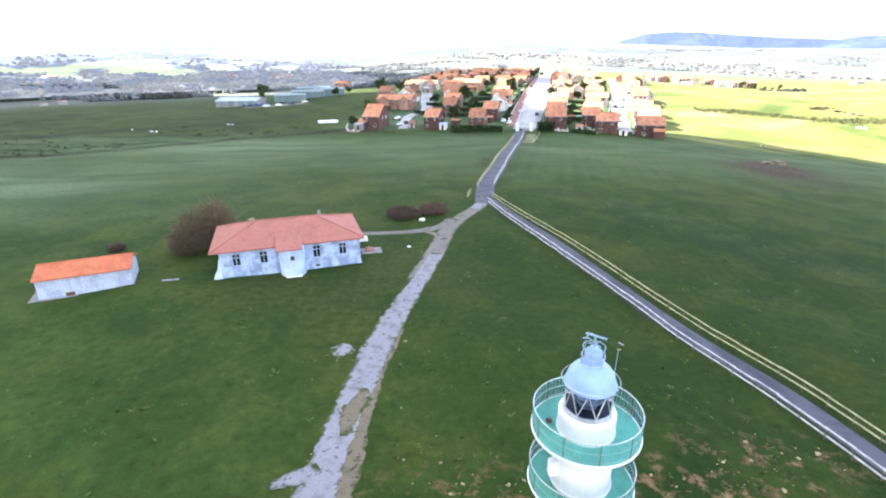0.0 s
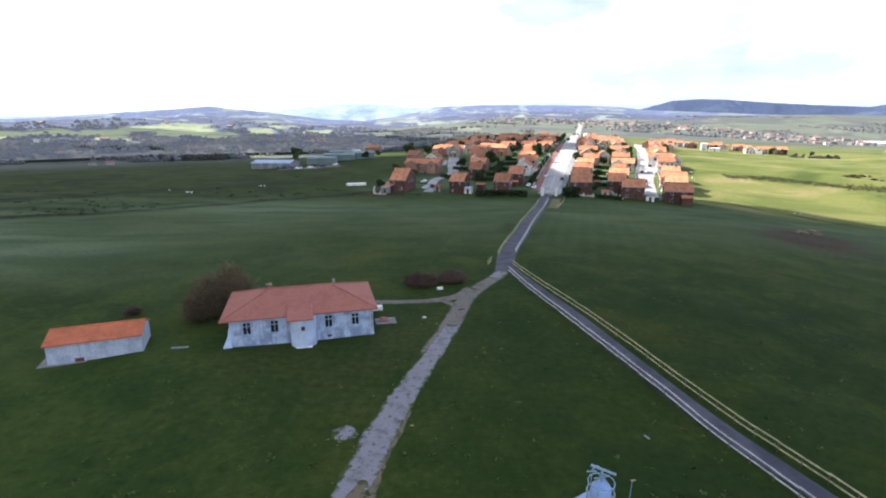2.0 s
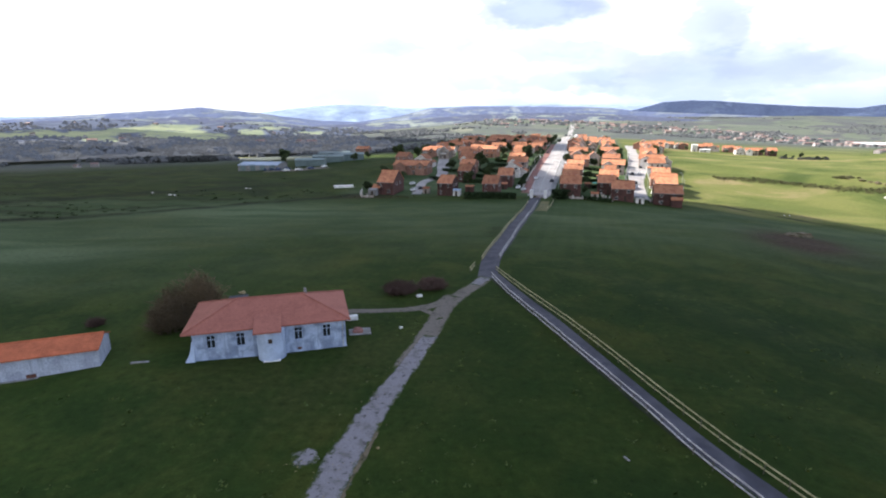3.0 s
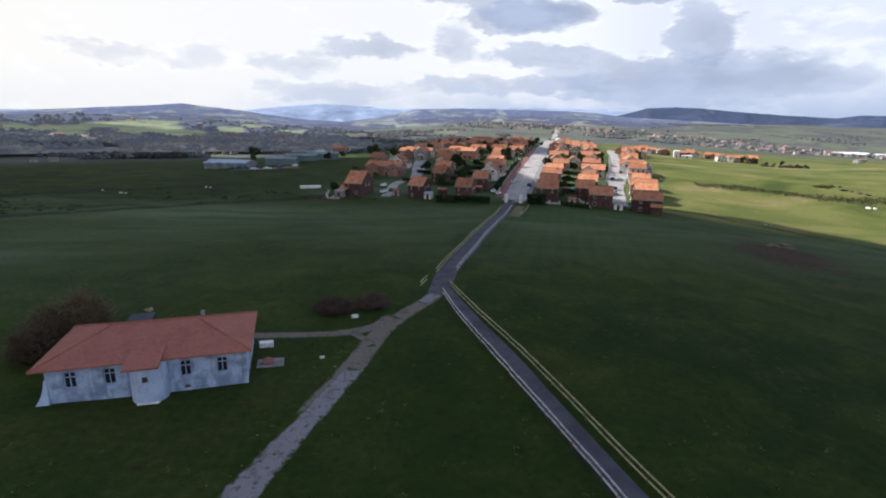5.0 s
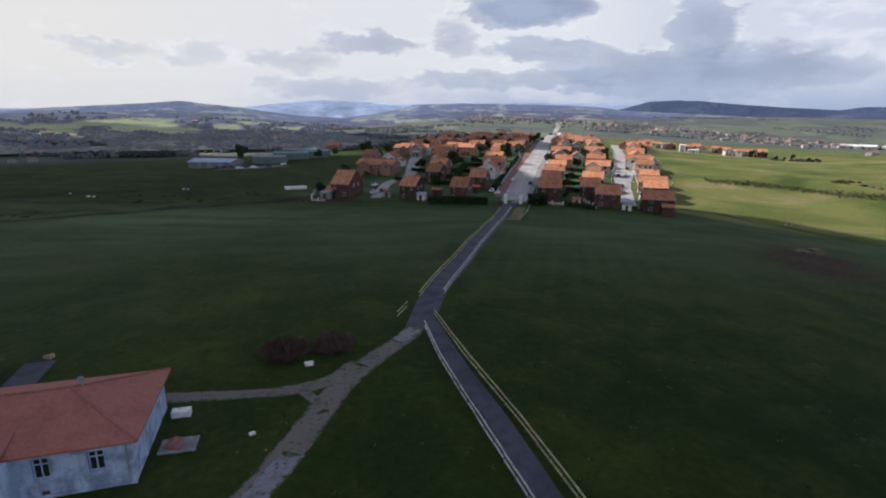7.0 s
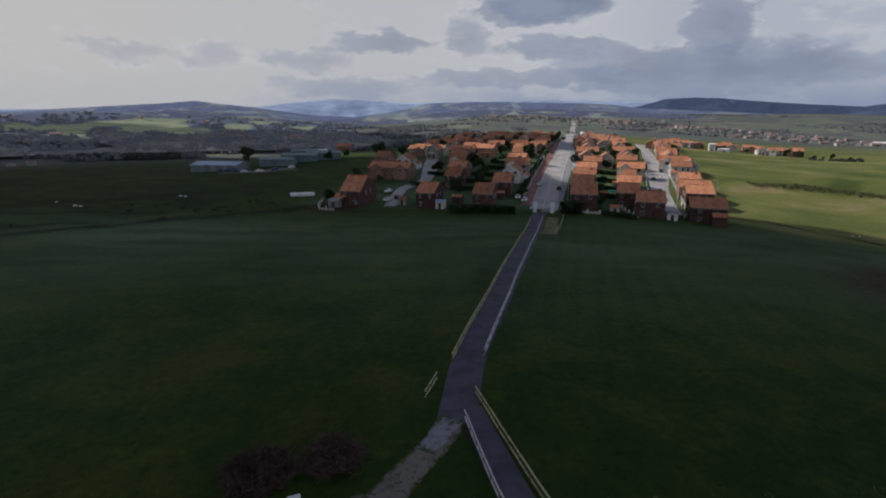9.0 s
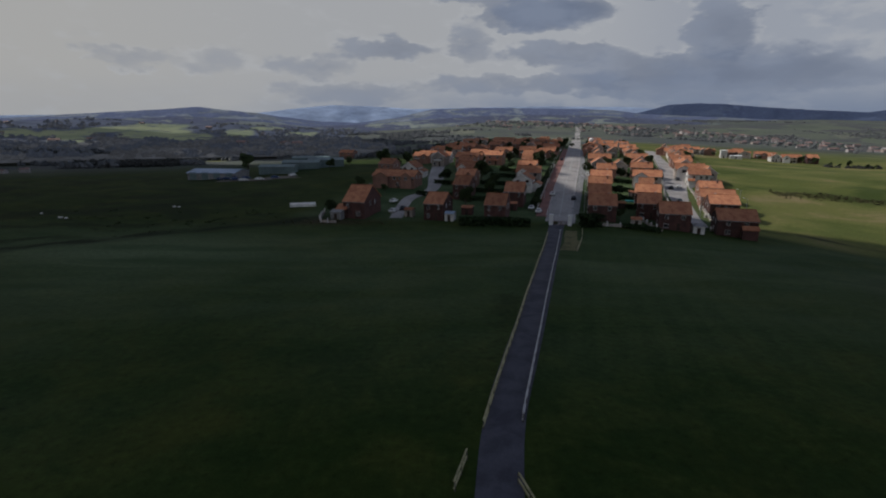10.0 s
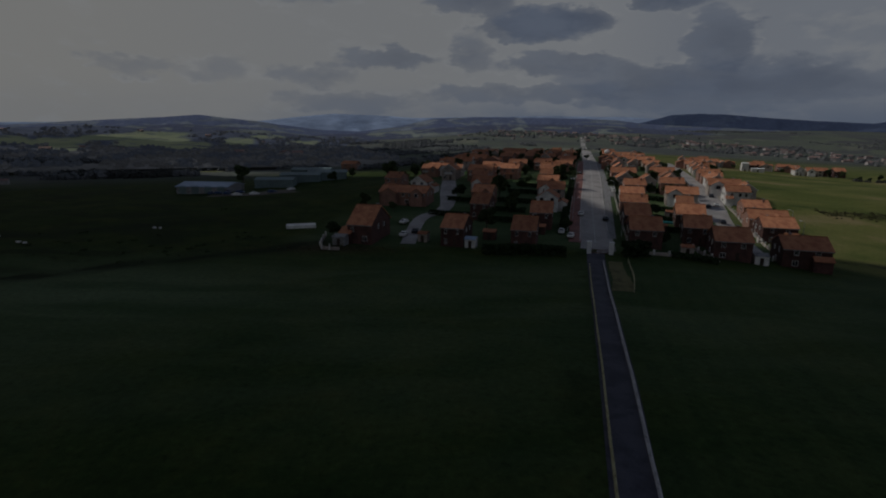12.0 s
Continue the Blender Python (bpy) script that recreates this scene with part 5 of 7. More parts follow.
def thicket(name, label, seed, radius, height_m, stems, mat, at, category="bush"):
    """Bare twiggy scrub: many fine forked stems from a wide foot."""
    rnd = random.Random(seed)
    th = empty(name, at)
    tagged(th, label, category)
    bm = bmesh.new()
    vs, fs = [], []

    def sliver(a, b, w):
        d = (b - a).normalized()
        s = d.cross(Vector((rnd.uniform(-1, 1), rnd.uniform(-1, 1), 0.2))).normalized() * w
        i = len(vs)
        vs.extend([a - s, a + s, b + s * 0.3, b - s * 0.3])
        fs.append((i, i + 1, i + 2, i + 3))
    for _ in range(stems):
        a, r = rnd.uniform(0, 6.3), radius * math.sqrt(rnd.random())
        foot = Vector((r * 0.6 * math.cos(a), r * 0.6 * math.sin(a), -0.1))
        reach = 1 - 0.55 * (r / radius) ** 2
        tip = Vector((r * math.cos(a) + rnd.gauss(0, 0.3), r * math.sin(a) + rnd.gauss(0, 0.3), height_m * reach * rnd.uniform(0.6, 1.0)))
        if height_m > 2 and rnd.random() < 0.12:
            rod(bm, foot, foot.lerp(tip, 0.7), 0.05, 5, 0.02)
        sliver(foot, tip, 0.03)
        for _k in range(9):
            p = foot.lerp(tip, rnd.uniform(0.3, 1.0))
            q = p + Vector((rnd.gauss(0, 0.5), rnd.gauss(0, 0.5), rnd.uniform(0.0, 0.7))) * (0.2 + 0.16 * height_m)
            sliver(p, q, 0.028)
            for _j in range(2):
                sliver(p.lerp(q, rnd.uniform(0.3, 1)), q + Vector((rnd.gauss(0, 0.3), rnd.gauss(0, 0.3), rnd.gauss(0.1, 0.25))), 0.03)
    if height_m > 2:
        part("trunk", bm, M["bark"], th)
    mesh_object("crown", [tuple(v) for v in vs], fs, mat, th)
    return th


def at_ground(x, y, dz=0.0, rz=0.0, s=1.0):
    return pose(x, y, gz(x, y) + dz, 0, 0, rz) @ Matrix.Scale(s, 4)


thicket("bare_bush", "tall bare brown thicket behind the old house", 4, 3.0, 6.6, 260, M["twig"], at_ground(-28.0, 66.0))
thicket("bare_bush", "bare brown bush beside the old house", 9, 2.6, 4.4, 190, M["twig"], at_ground(-29.4, 60.6))
thicket("bare_bush", "bare brown thicket behind the old house", 10, 1.8, 5.0, 70, M["twig"], at_ground(-31.2, 65.0))
thicket("low_scrub", "low russet scrub beside the track", 5, 2.7, 1.7, 190, M["heather"], at_ground(-1.0, 75.6))
thicket("low_scrub", "low russet scrub beside the track", 6, 2.4, 1.5, 160, M["heather"], at_ground(3.9, 77.0))
thicket("low_scrub", "small dark tussock of scrub in the pasture", 7, 1.0, 0.9, 60, M["heather"], at_ground(-40.6, 63.4))


# ---- stones and odds on the grass ----
def boulder(x, y, r, seed, label="pale limestone boulder in the grass", mat="stone", flat=0.6):
    rnd = random.Random(seed)
    bm = bmesh.new()
    bmesh.ops.create_icosphere(bm, subdivisions=1 if r < 0.25 else 2, radius=r)
    off = Vector((rnd.random() * 9, rnd.random() * 9, 3))
    for v in bm.verts:
        v.co *= 1 + 0.9 * noise.noise(v.co / r * 1.1 + off) + 0.35 * noise.noise(v.co / r * 3.1 + off)
        v.co.z *= flat
    ob = part("boulder", bm, M[mat], None, smooth=False)
    ob.matrix_basis = pose(x, y, gz(x, y) + r * flat * 0.35, 0, 0, rnd.uniform(0, 360))
    return tagged(ob, label, "rock", "limestone boulders")


for i, (x, y, r) in enumerate([(-0.7, 36.1, 0.34), (27.7, 20.5, 0.46), (26.0, 20.1, 0.38), (20.4, 19.8, 0.36), (17.0, 18.5, 0.28), (15.0, 18.9, 0.24), (23.2, 21.7, 0.40), (22.4, 19.9, 0.33), (25.1, 20.6, 0.28),
                               (5.7, 18.6, 0.40), (6.8, 18.9, 0.34), (2.9, 18.8, 0.32), (2.1, 18.0, 0.38), (1.6, 20.6, 0.26), (-0.8, 21.0, 0.2), (22.9, 17.3, 0.46), (16.2, 17.9, 0.24), (1.5, 59.3, 0.22), (13.4, 20.4, 0.16), (-1.0, 26.4, 0.2), (1.5, 23.2, 0.14)]):
    boulder(x, y, r * 0.42, i)
for i, (x, y, r) in enumerate([(-100.8, 206.2, 0.9), (-98.6, 205.6, 0.7), (-78.3, 228.3, 0.7), (-76.4, 228.0, 0.7), (-112, 214, 0.6), (150.0, 203.4, 0.5), (152.0, 203.0, 0.4), (222, 236, 1.6), (224.5, 235, 1.2)]):
    boulder(x, y, r * 0.65, 40 + i, "white limestone outcrop in the far pasture", "pale")


def loose_stones():
    """Pebbles strewn over the gravel and bare soil."""
    rnd = random.Random(12)
    verts, faces = [], []
    line = smooth_line([(2.6, 56.5), (0.4, 49.8), (-2.1, 41.2), (-3.2, 35.4), (-4.4, 29.5), (-5.6, 23.5), (-6.6, 18.0), (-7.0, 13.0)], 0.5)
    spots = [(p[0] + rnd.gauss(0, 0.95), p[1] + rnd.gauss(0, 0.5)) for p in line for _ in range(2)]
    spots += [(24.5 + rnd.gauss(0, 4.2), 19.6 + rnd.gauss(0, 1.6)) for _ in range(36)] + [(4 + rnd.gauss(0, 5), 17.8 + rnd.gauss(0, 1.4)) for _ in range(36)] + [(-6.7 + rnd.gauss(0, 0.8), 34.4 + rnd.gauss(0, 0.6)) for _ in range(20)]
    for x, y in spots:
        r, z, k = rnd.uniform(0.02, 0.07), gz(x, y) + 0.05, len(verts)
        a = rnd.uniform(0, 6.3)
        verts += [(x + r * math.cos(a + t) * rnd.uniform(0.7, 1.2), y + r * math.sin(a + t) * rnd.uniform(0.7, 1.2), z) for t in (0, 1.57, 3.14, 4.71)] + [(x + rnd.uniform(-0.3, 0.3) * r, y, z + r * 0.8)]
        faces += [(k, k + 1, k + 4), (k + 1, k + 2, k + 4), (k + 2, k + 3, k + 4), (k + 3, k, k + 4)]
    tagged(mesh_object("loose_stones", verts, faces, M["stone"]), "loose pale stones on gravel and bare soil", "stones", kind="stuff")


loose_stones()


def slab(name, label, x, y, w, d, h, rz, mat, category):
    ob = part(name, one_box(-w / 2, w / 2, -d / 2, d / 2, -0.15, h, bevel=min(0.04, h / 3)), M[mat], None)
    ob.matrix_basis = at_ground(x, y, 0, rz)
    return tagged(ob, label, category)


slab("concrete_pad", "low concrete pad beside the old house", -5.3, 59.8, 2.7, 1.9, 0.12, 12, "concrete", "pad")
slab("concrete_pad", "long grey slab behind the old house", -25.1, 72.0, 2.8, 5.2, 0.1, 15, "asphalt", "pad")
boulder(-5.7, 59.8, 0.75, 77, "reddish heap of rubble on a concrete pad", "redway", 0.45)
boulder(-25.7, 75.7, 0.55, 78, "small heap of rubble beside a slab", "stone", 0.5)
slab("plank", "pale plank lying on the grass", -28.4, 51.6, 1.9, 0.35, 0.1, 8, "concrete", "plank")
slab("white_board", "pale board lying on the grass", 2.0, 73.2, 0.9, 0.5, 0.35, 20, "plastic", "board")
slab("white_board", "pale board lying on the pasture", 19.5, 34.8, 0.2, 0.6, 0.08, 25, "concrete", "board")


# ---- cars ----
def car(paint, label):
    th = empty("car", Matrix.Identity(4))
    tagged(th, label, "car", "parked cars")
    bm = bmesh.new()
    prof = [(-2.05, 0.35), (2.05, 0.35), (2.1, 0.75), (1.25, 0.92), (0.62, 1.40), (-1.0, 1.45), (-1.85, 0.98), (-2.1, 0.9)]
    l = [bm.verts.new((x, -0.86 if z < 1 else -0.68, z)) for x, z in prof]
    r = [bm.verts.new((x, 0.86 if z < 1 else 0.68, z)) for x, z in prof]
    bm.faces.new(l)
    bm.faces.new(r[::-1])
    for i in range(8):
        bm.faces.new((l[i], r[i], r[(i + 1) % 8], l[(i + 1) % 8]))
    bmesh.ops.recalc_face_normals(bm, faces=bm.faces)
    bmesh.ops.bevel(bm, geom=list(bm.edges), offset=0.06, segments=1, affect="EDGES")
    part("body", bm, paint, th)
    part("windscreen", one_box(-0.34, 0.34, -0.62, 0.62, -0.01, 0.01), M["glass"], th).matrix_basis = pose(0.97, 0, 1.19, 0, 38, 0)
    part("rear_window", one_box(-0.3, 0.3, -0.6, 0.6, -0.01, 0.01), M["glass"], th).matrix_basis = pose(-1.46, 0, 1.25, 0, -30, 0)
    for s in (-1, 1):
        part("side_window", one_box(-0.95, 0.6, -0.01, 0.01, -0.17, 0.15), M["glass"], th).matrix_basis = pose(-0.15, s * 0.775, 1.17, s * 24, 0, 0)
        for x in (-1.3, 1.32):
            w = part("wheel", rod(bmesh.new(), (x, s * 0.70, 0.32), (x, s * 0.9, 0.32), 0.32, 14), M["darkwood"], th)
            part("rim", rod(bmesh.new(), (x, s * 0.88, 0.32), (x, s * 0.915, 0.32), 0.19, 10), M["steel"], w)
    return th


paint_b = weathered("blue_car_paint", (0.03, 0.06, 0.16), (0.02, 0.045, 0.12), 1.0, 9.0, 0.3, relief=0)
paint_w = weathered("white_car_paint", (0.80, 0.80, 0.80), (0.7, 0.7, 0.7), 1.0, 9.0, 0.3, relief=0)
paint_d = weathered("dark_car_paint", (0.04, 0.045, 0.055), (0.03, 0.03, 0.04), 1.0, 9.0, 0.3, relief=0)
first = car(paint_w, "white parked car in a village street")
first.matrix_basis = at_ground(44.5, 220.5, 0.17, 70)
for x, y, rz in ((43.0, 225.5, 74), (56.2, 251.7, 74), (-3.6, 221, 80), (-4.4, 238, 70), (84.2, 300, 73), (86, 306, 73), (102, 240, 70), (120, 281, 68), (100.8, 424, 74), (74.5, 331, 74), (98.5, 343, 73)):
    copy_thing(first, at_ground(x, y, 0.17, rz))
dark = car(paint_d, "dark parked car in a village street")
dark.matrix_basis = at_ground(114, 276, 0.17, 69)
for x, y, rz in ((-0.5, 226, 85), (106, 251, 70), (128, 300, 68), (86.5, 360, 74), (63.0, 246, 74)):
    copy_thing(dark, at_ground(x, y, 0.17, rz))
# stands for a reflecting metal sheet, its glare put in as plain white
slab("water_tub", "bright white block beside the old house", -6.9, 64.0, 1.5, 0.8, 0.55, 12, "plastic", "tub")
slab("white_board", "small pale board beside the gravel track", -0.2, 61.4, 0.5, 0.3, 0.2, 35, "plastic", "board")
boulder(119.0, 150.4, 2.6, 90, "low bank of bare tan earth on the pasture", "trodden", 0.3)
boulder(114.6, 148.6, 1.9, 91, "low bank of bare tan earth on the pasture", "trodden", 0.3)
for i, (x, y, r) in enumerate(((236.5, 268.5, 1.7), (238.2, 265.5, 1.3), (239.8, 262.5, 1.9), (241.5, 258.5, 1.5), (232.0, 273.0, 1.0))):
    boulder(x, y, r * 0.9, 60 + i, "tan heap of earth and stone on the pasture", "trodden", 0.5)


def grass_tussocks():
    """Longer tufts standing in the near pasture."""
    rnd = random.Random(21)
    verts, faces = [], []
    for _ in range(2400):
        x, y = rnd.uniform(-50, 60), rnd.uniform(6, 75)
        if noise.noise((x * 0.12, y * 0.12, 5)) + 0.5 * noise.noise((x * 0.5, y * 0.5, 9)) < rnd.uniform(-0.25, 0.3):
            continue
        if any(lo < x - cx < hi for cx, lo, hi in ((np.interp(y, [12, 29, 56, 80, 94, 136], [-7, -4.4, 2.6, 12.5, 15.4, 27.3]), -2.4, 2.4), (np.interp(y, [2, 26, 42, 62, 84], [32.8, 30.2, 24.8, 19.9, 14.6]), -2.4, 2.4))):
            continue
        if -43 < x < -4.5 and 46 < y < 70 or abs(x - 6.6) < 3 and y < 14:
            continue
        z, r = gz(x, y), rnd.uniform(0.12, 0.38)
        for _k in range(5):
            a = rnd.uniform(0, 6.3)
            px, py = x + r * rnd.uniform(-0.7, 0.7), y + r * rnd.uniform(-0.7, 0.7)
            dx, dy = math.cos(a) * r * 0.45, math.sin(a) * r * 0.45
            k = len(verts)
            verts += [(px - dx, py - dy, z - 0.02), (px + dx, py + dy, z - 0.02), (px + dx * 0.6 + rnd.uniform(-r, r) * 0.8, py + dy * 0.6 + rnd.uniform(-r, r) * 0.8, z + r * rnd.uniform(0.15, 0.5))]
            faces.append((k, k + 1, k + 2))
    tagged(mesh_object("grass_tussocks", verts, faces, M["tuft"]), "rough green tussocks in the near pasture", "grass", kind="stuff")


grass_tussocks()


# ---- village houses ----
def gable_roof(w, d, z, rise, across, over=0.45, thick=0.16):
    """Two slopes with thick edges; across: the ridge runs along x, else along y."""
    bm = bmesh.new()
    if across:
        prof = [(-d / 2 - over, z - over * rise * 2 / d), (0, z + rise), (d / 2 + over, z - over * rise * 2 / d)]
        ends = (-w / 2 - over * 0.6, w / 2 + over * 0.6)
        at = lambda e, p, up: (e, p[0], p[1] + up)
    else:
        prof = [(-w / 2 - over, z - over * rise * 2 / w), (0, z + rise), (w / 2 + over, z - over * rise * 2 / w)]
        ends = (-d / 2 - over * 0.6, d / 2 + over * 0.6)
        at = lambda e, p, up: (p[0], e, p[1] + up)
    low = [[bm.verts.new(at(e, p, 0)) for p in prof] for e in ends]
    top = [[bm.verts.new(at(e, p, thick)) for p in prof] for e in ends]
    for i in range(2):
        bm.faces.new((top[0][i], top[1][i], top[1][i + 1], top[0][i + 1]))
        bm.faces.new((low[0][i], low[0][i + 1], low[1][i + 1], low[1][i]))
        for s in (0, 1):
            bm.faces.new((low[s][i], top[s][i], top[s][i + 1], low[s][i + 1]))
    for i in (0, 2):
        bm.faces.new((low[0][i], low[1][i], top[1][i], top[0][i]))
    bmesh.ops.recalc_face_normals(bm, faces=bm.faces)
    return bm


def gable_body(w, d, z, rise, across):
    """Four walls with their gables, one closed body."""
    bm = bmesh.new()
    if across:
        prof = [(-d / 2, -1.2), (d / 2, -1.2), (d / 2, z), (0, z + rise), (-d / 2, z)]
        a = [bm.verts.new((-w / 2, y, q)) for y, q in prof]
        b = [bm.verts.new((w / 2, y, q)) for y, q in prof]
    else:
        prof = [(-w / 2, -1.2), (w / 2, -1.2), (w / 2, z), (0, z + rise), (-w / 2, z)]
        a = [bm.verts.new((x, -d / 2, q)) for x, q in prof]
        b = [bm.verts.new((x, d / 2, q)) for x, q in prof]
    bm.faces.new(a)
    bm.faces.new(b[::-1])
    for i in range(5):
        bm.faces.new((a[i], b[i], b[(i + 1) % 5], a[(i + 1) % 5]))
    bmesh.ops.recalc_face_normals(bm, faces=bm.faces)
    return bm


def flat_window(parent, x, z, w, h, face, off, frame_mat):
    """A window on a wall: proud frame round a set-back pane. face: 0 front, 1 right, 2 back, 3 left."""
    t = 0.09
    bm = bmesh.new()
    for a, b, c, d in ((-w / 2 - t, -w / 2, -t, h + t), (w / 2, w / 2 + t, -t, h + t), (-w / 2, w / 2, -t, 0), (-w / 2, w / 2, h, h + t), (-0.035, 0.035, 0, h)):
        box(bm, a, b, -0.08, 0.0, c, d)
    win = part("window", bm, frame_mat, parent)
    m = pose(0, 0, 0, 0, 0, 90 * face) @ Matrix.Translation((x, -off, z))
    win.matrix_basis = m
    part("pane", one_box(-w / 2, w / 2, -0.03, -0.004, 0, h), M["glass"], win)
    return win


def village_house(w, d, z, rise, across, wall, label, wing=None, front=(), side=(), chimney=(0.25, 0.2), frames="frame", porch=False, gablet=None, balcony=None):
    th = empty("house", Matrix.Identity(4))
    tagged(th, label, "house", "village houses")
    part("wall", gable_body(w, d, z, rise, across), M[wall], th)
    roof = part("roof", gable_roof(w, d, z, rise, across), M["roof"], th, "orange clay tiles")
    if across:      # ridge and gutter
        part("ridge_tiles", rod(bmesh.new(), (-w / 2 - 0.25, 0, z + rise + 0.17), (w / 2 + 0.25, 0, z + rise + 0.17), 0.15, 6), M["roof"], roof)
        part("gutter", one_box(-w / 2 - 0.25, w / 2 + 0.25, -d / 2 - 0.58, -d / 2 - 0.45, z - 0.34, z - 0.14), M["concrete"], roof)
    else:
        part("ridge_tiles", rod(bmesh.new(), (0, -d / 2 - 0.25, z + rise + 0.17), (0, d / 2 + 0.25, z + rise + 0.17), 0.15, 6), M["roof"], roof)
        for sx in (-1, 1):      # pale barge boards
            v = Vector((sx * (w / 2 + 0.45), 0, z - 0.9 * rise / w)) - Vector((0, 0, z + rise))
            b = part("barge_board", one_box(0, v.length, -0.05, 0.05, -0.16, 0.14), M["frame"], roof)
            b.matrix_basis = Matrix.Translation((0, -d / 2 - 0.33, z + rise)) @ v.to_track_quat("X", "Z").to_matrix().to_4x4()
    if wing:      # lower wing beside or before the house
        wx, wy, ww, wd, wz, wr, wa = wing
        g = part("wing", gable_body(ww, wd, wz, wr, wa), M[wall], th)
        g.matrix_basis = pose(wx, wy, 0)
        part("wing_roof", gable_roof(ww, wd, wz, wr, wa, 0.35), M["roof"], g)
    if gablet:    # cross gable in the front slope
        gx, gw, gd, gh, gr, gm = gablet
        g = part("gablet", gable_body(gw, gd, gh, gr, False), M[gm], th)
        g.matrix_basis = pose(gx, -d / 2 + gd / 2 - 0.9, 0)
        part("gablet_roof", gable_roof(gw, gd, gh, gr, False, 0.35, 0.14), M["roof"], g)
        flat_window(th, gx, gh - 1.6, 1.2, 1.3, 0, d / 2 + 0.9, M[frames])
    if balcony:
        bx, bw = balcony
        b = part("balcony", one_box(bx - bw / 2, bx + bw / 2, -d / 2 - 1.1, -d / 2, 2.62, 2.78), M["concrete"], th)
        part("balustrade", box(box(one_box(bx - bw / 2, bx + bw / 2, -d / 2 - 1.1, -d / 2 - 1.04, 2.78, 3.6), bx - bw / 2, bx - bw / 2 + 0.06, -d / 2 - 1.04, -d / 2, 2.78, 3.6), bx + bw / 2 - 0.06, bx + bw / 2, -d / 2 - 1.04, -d / 2, 2.78, 3.6), M["frame"], b)
    for x, q, a, b in front:
        flat_window(th, x, q, a, b, 0, d / 2, M[frames])
    for f, x, q, a, b in side:
        flat_window(th, x, q, a, b, f, w / 2 if f in (1, 3) else d / 2, M[frames])
    cx, cy = chimney[0] * w, chimney[1] * d
    top = z + rise * (1 - 2 * abs(cy) / d if across else 1 - 2 * abs(cx) / w)
    ch = part("chimney", one_box(cx - 0.35, cx + 0.35, cy - 0.35, cy + 0.35, top - 0.6, top + 1.15, bevel=0.03), M[wall], th)
    part("chimney_cap", one_box(cx - 0.45, cx + 0.45, cy - 0.45, cy + 0.45, top + 1.15, top + 1.28), M["concrete"], ch)
    part("front_door", one_box(w * 0.12 - 0.5, w * 0.12 + 0.5, -d / 2 - 0.06, -d / 2 - 0.004, -0.3, 2.0, bevel=0.02), M["darkwood"], th)
    if porch:
        p = part("porch", one_box(-w * 0.3, w * 0.3, -d / 2 - 1.6, -d / 2, 2.5, 2.68, bevel=0.03), M["roof"], th, "tiled porch roof")
        for s in (-1, 1):
            part("porch_post", one_box(s * w * 0.28 - 0.1, s * w * 0.28 + 0.1, -d / 2 - 1.5, -d / 2 - 1.3, -1.0, 2.5), M["concrete"], p)
    return th


TURN = -16.3
w4 = [(-2.6, 3.3, 1.0, 1.2), (2.4, 3.3, 1.0, 1.2), (-2.6, 0.6, 1.3, 1.2)]
s4 = [(1, -2, 3.3, 0.9, 1.2), (1, 2, 3.3, 0.9, 1.2), (3, -2, 3.3, 0.9, 1.2), (3, 2, 3.3, 0.9, 1.2), (3, 0, 0.7, 1.0, 1.2)]
s2 = [(1, -2, 3.2, 0.9, 1.2), (3, 2, 3.2, 0.9, 1.2)]
g3 = [(-1.8, 3.2, 1.0, 1.2), (1.8, 3.2, 1.0, 1.2), (-1.9, 0.6, 1.3, 1.2)]
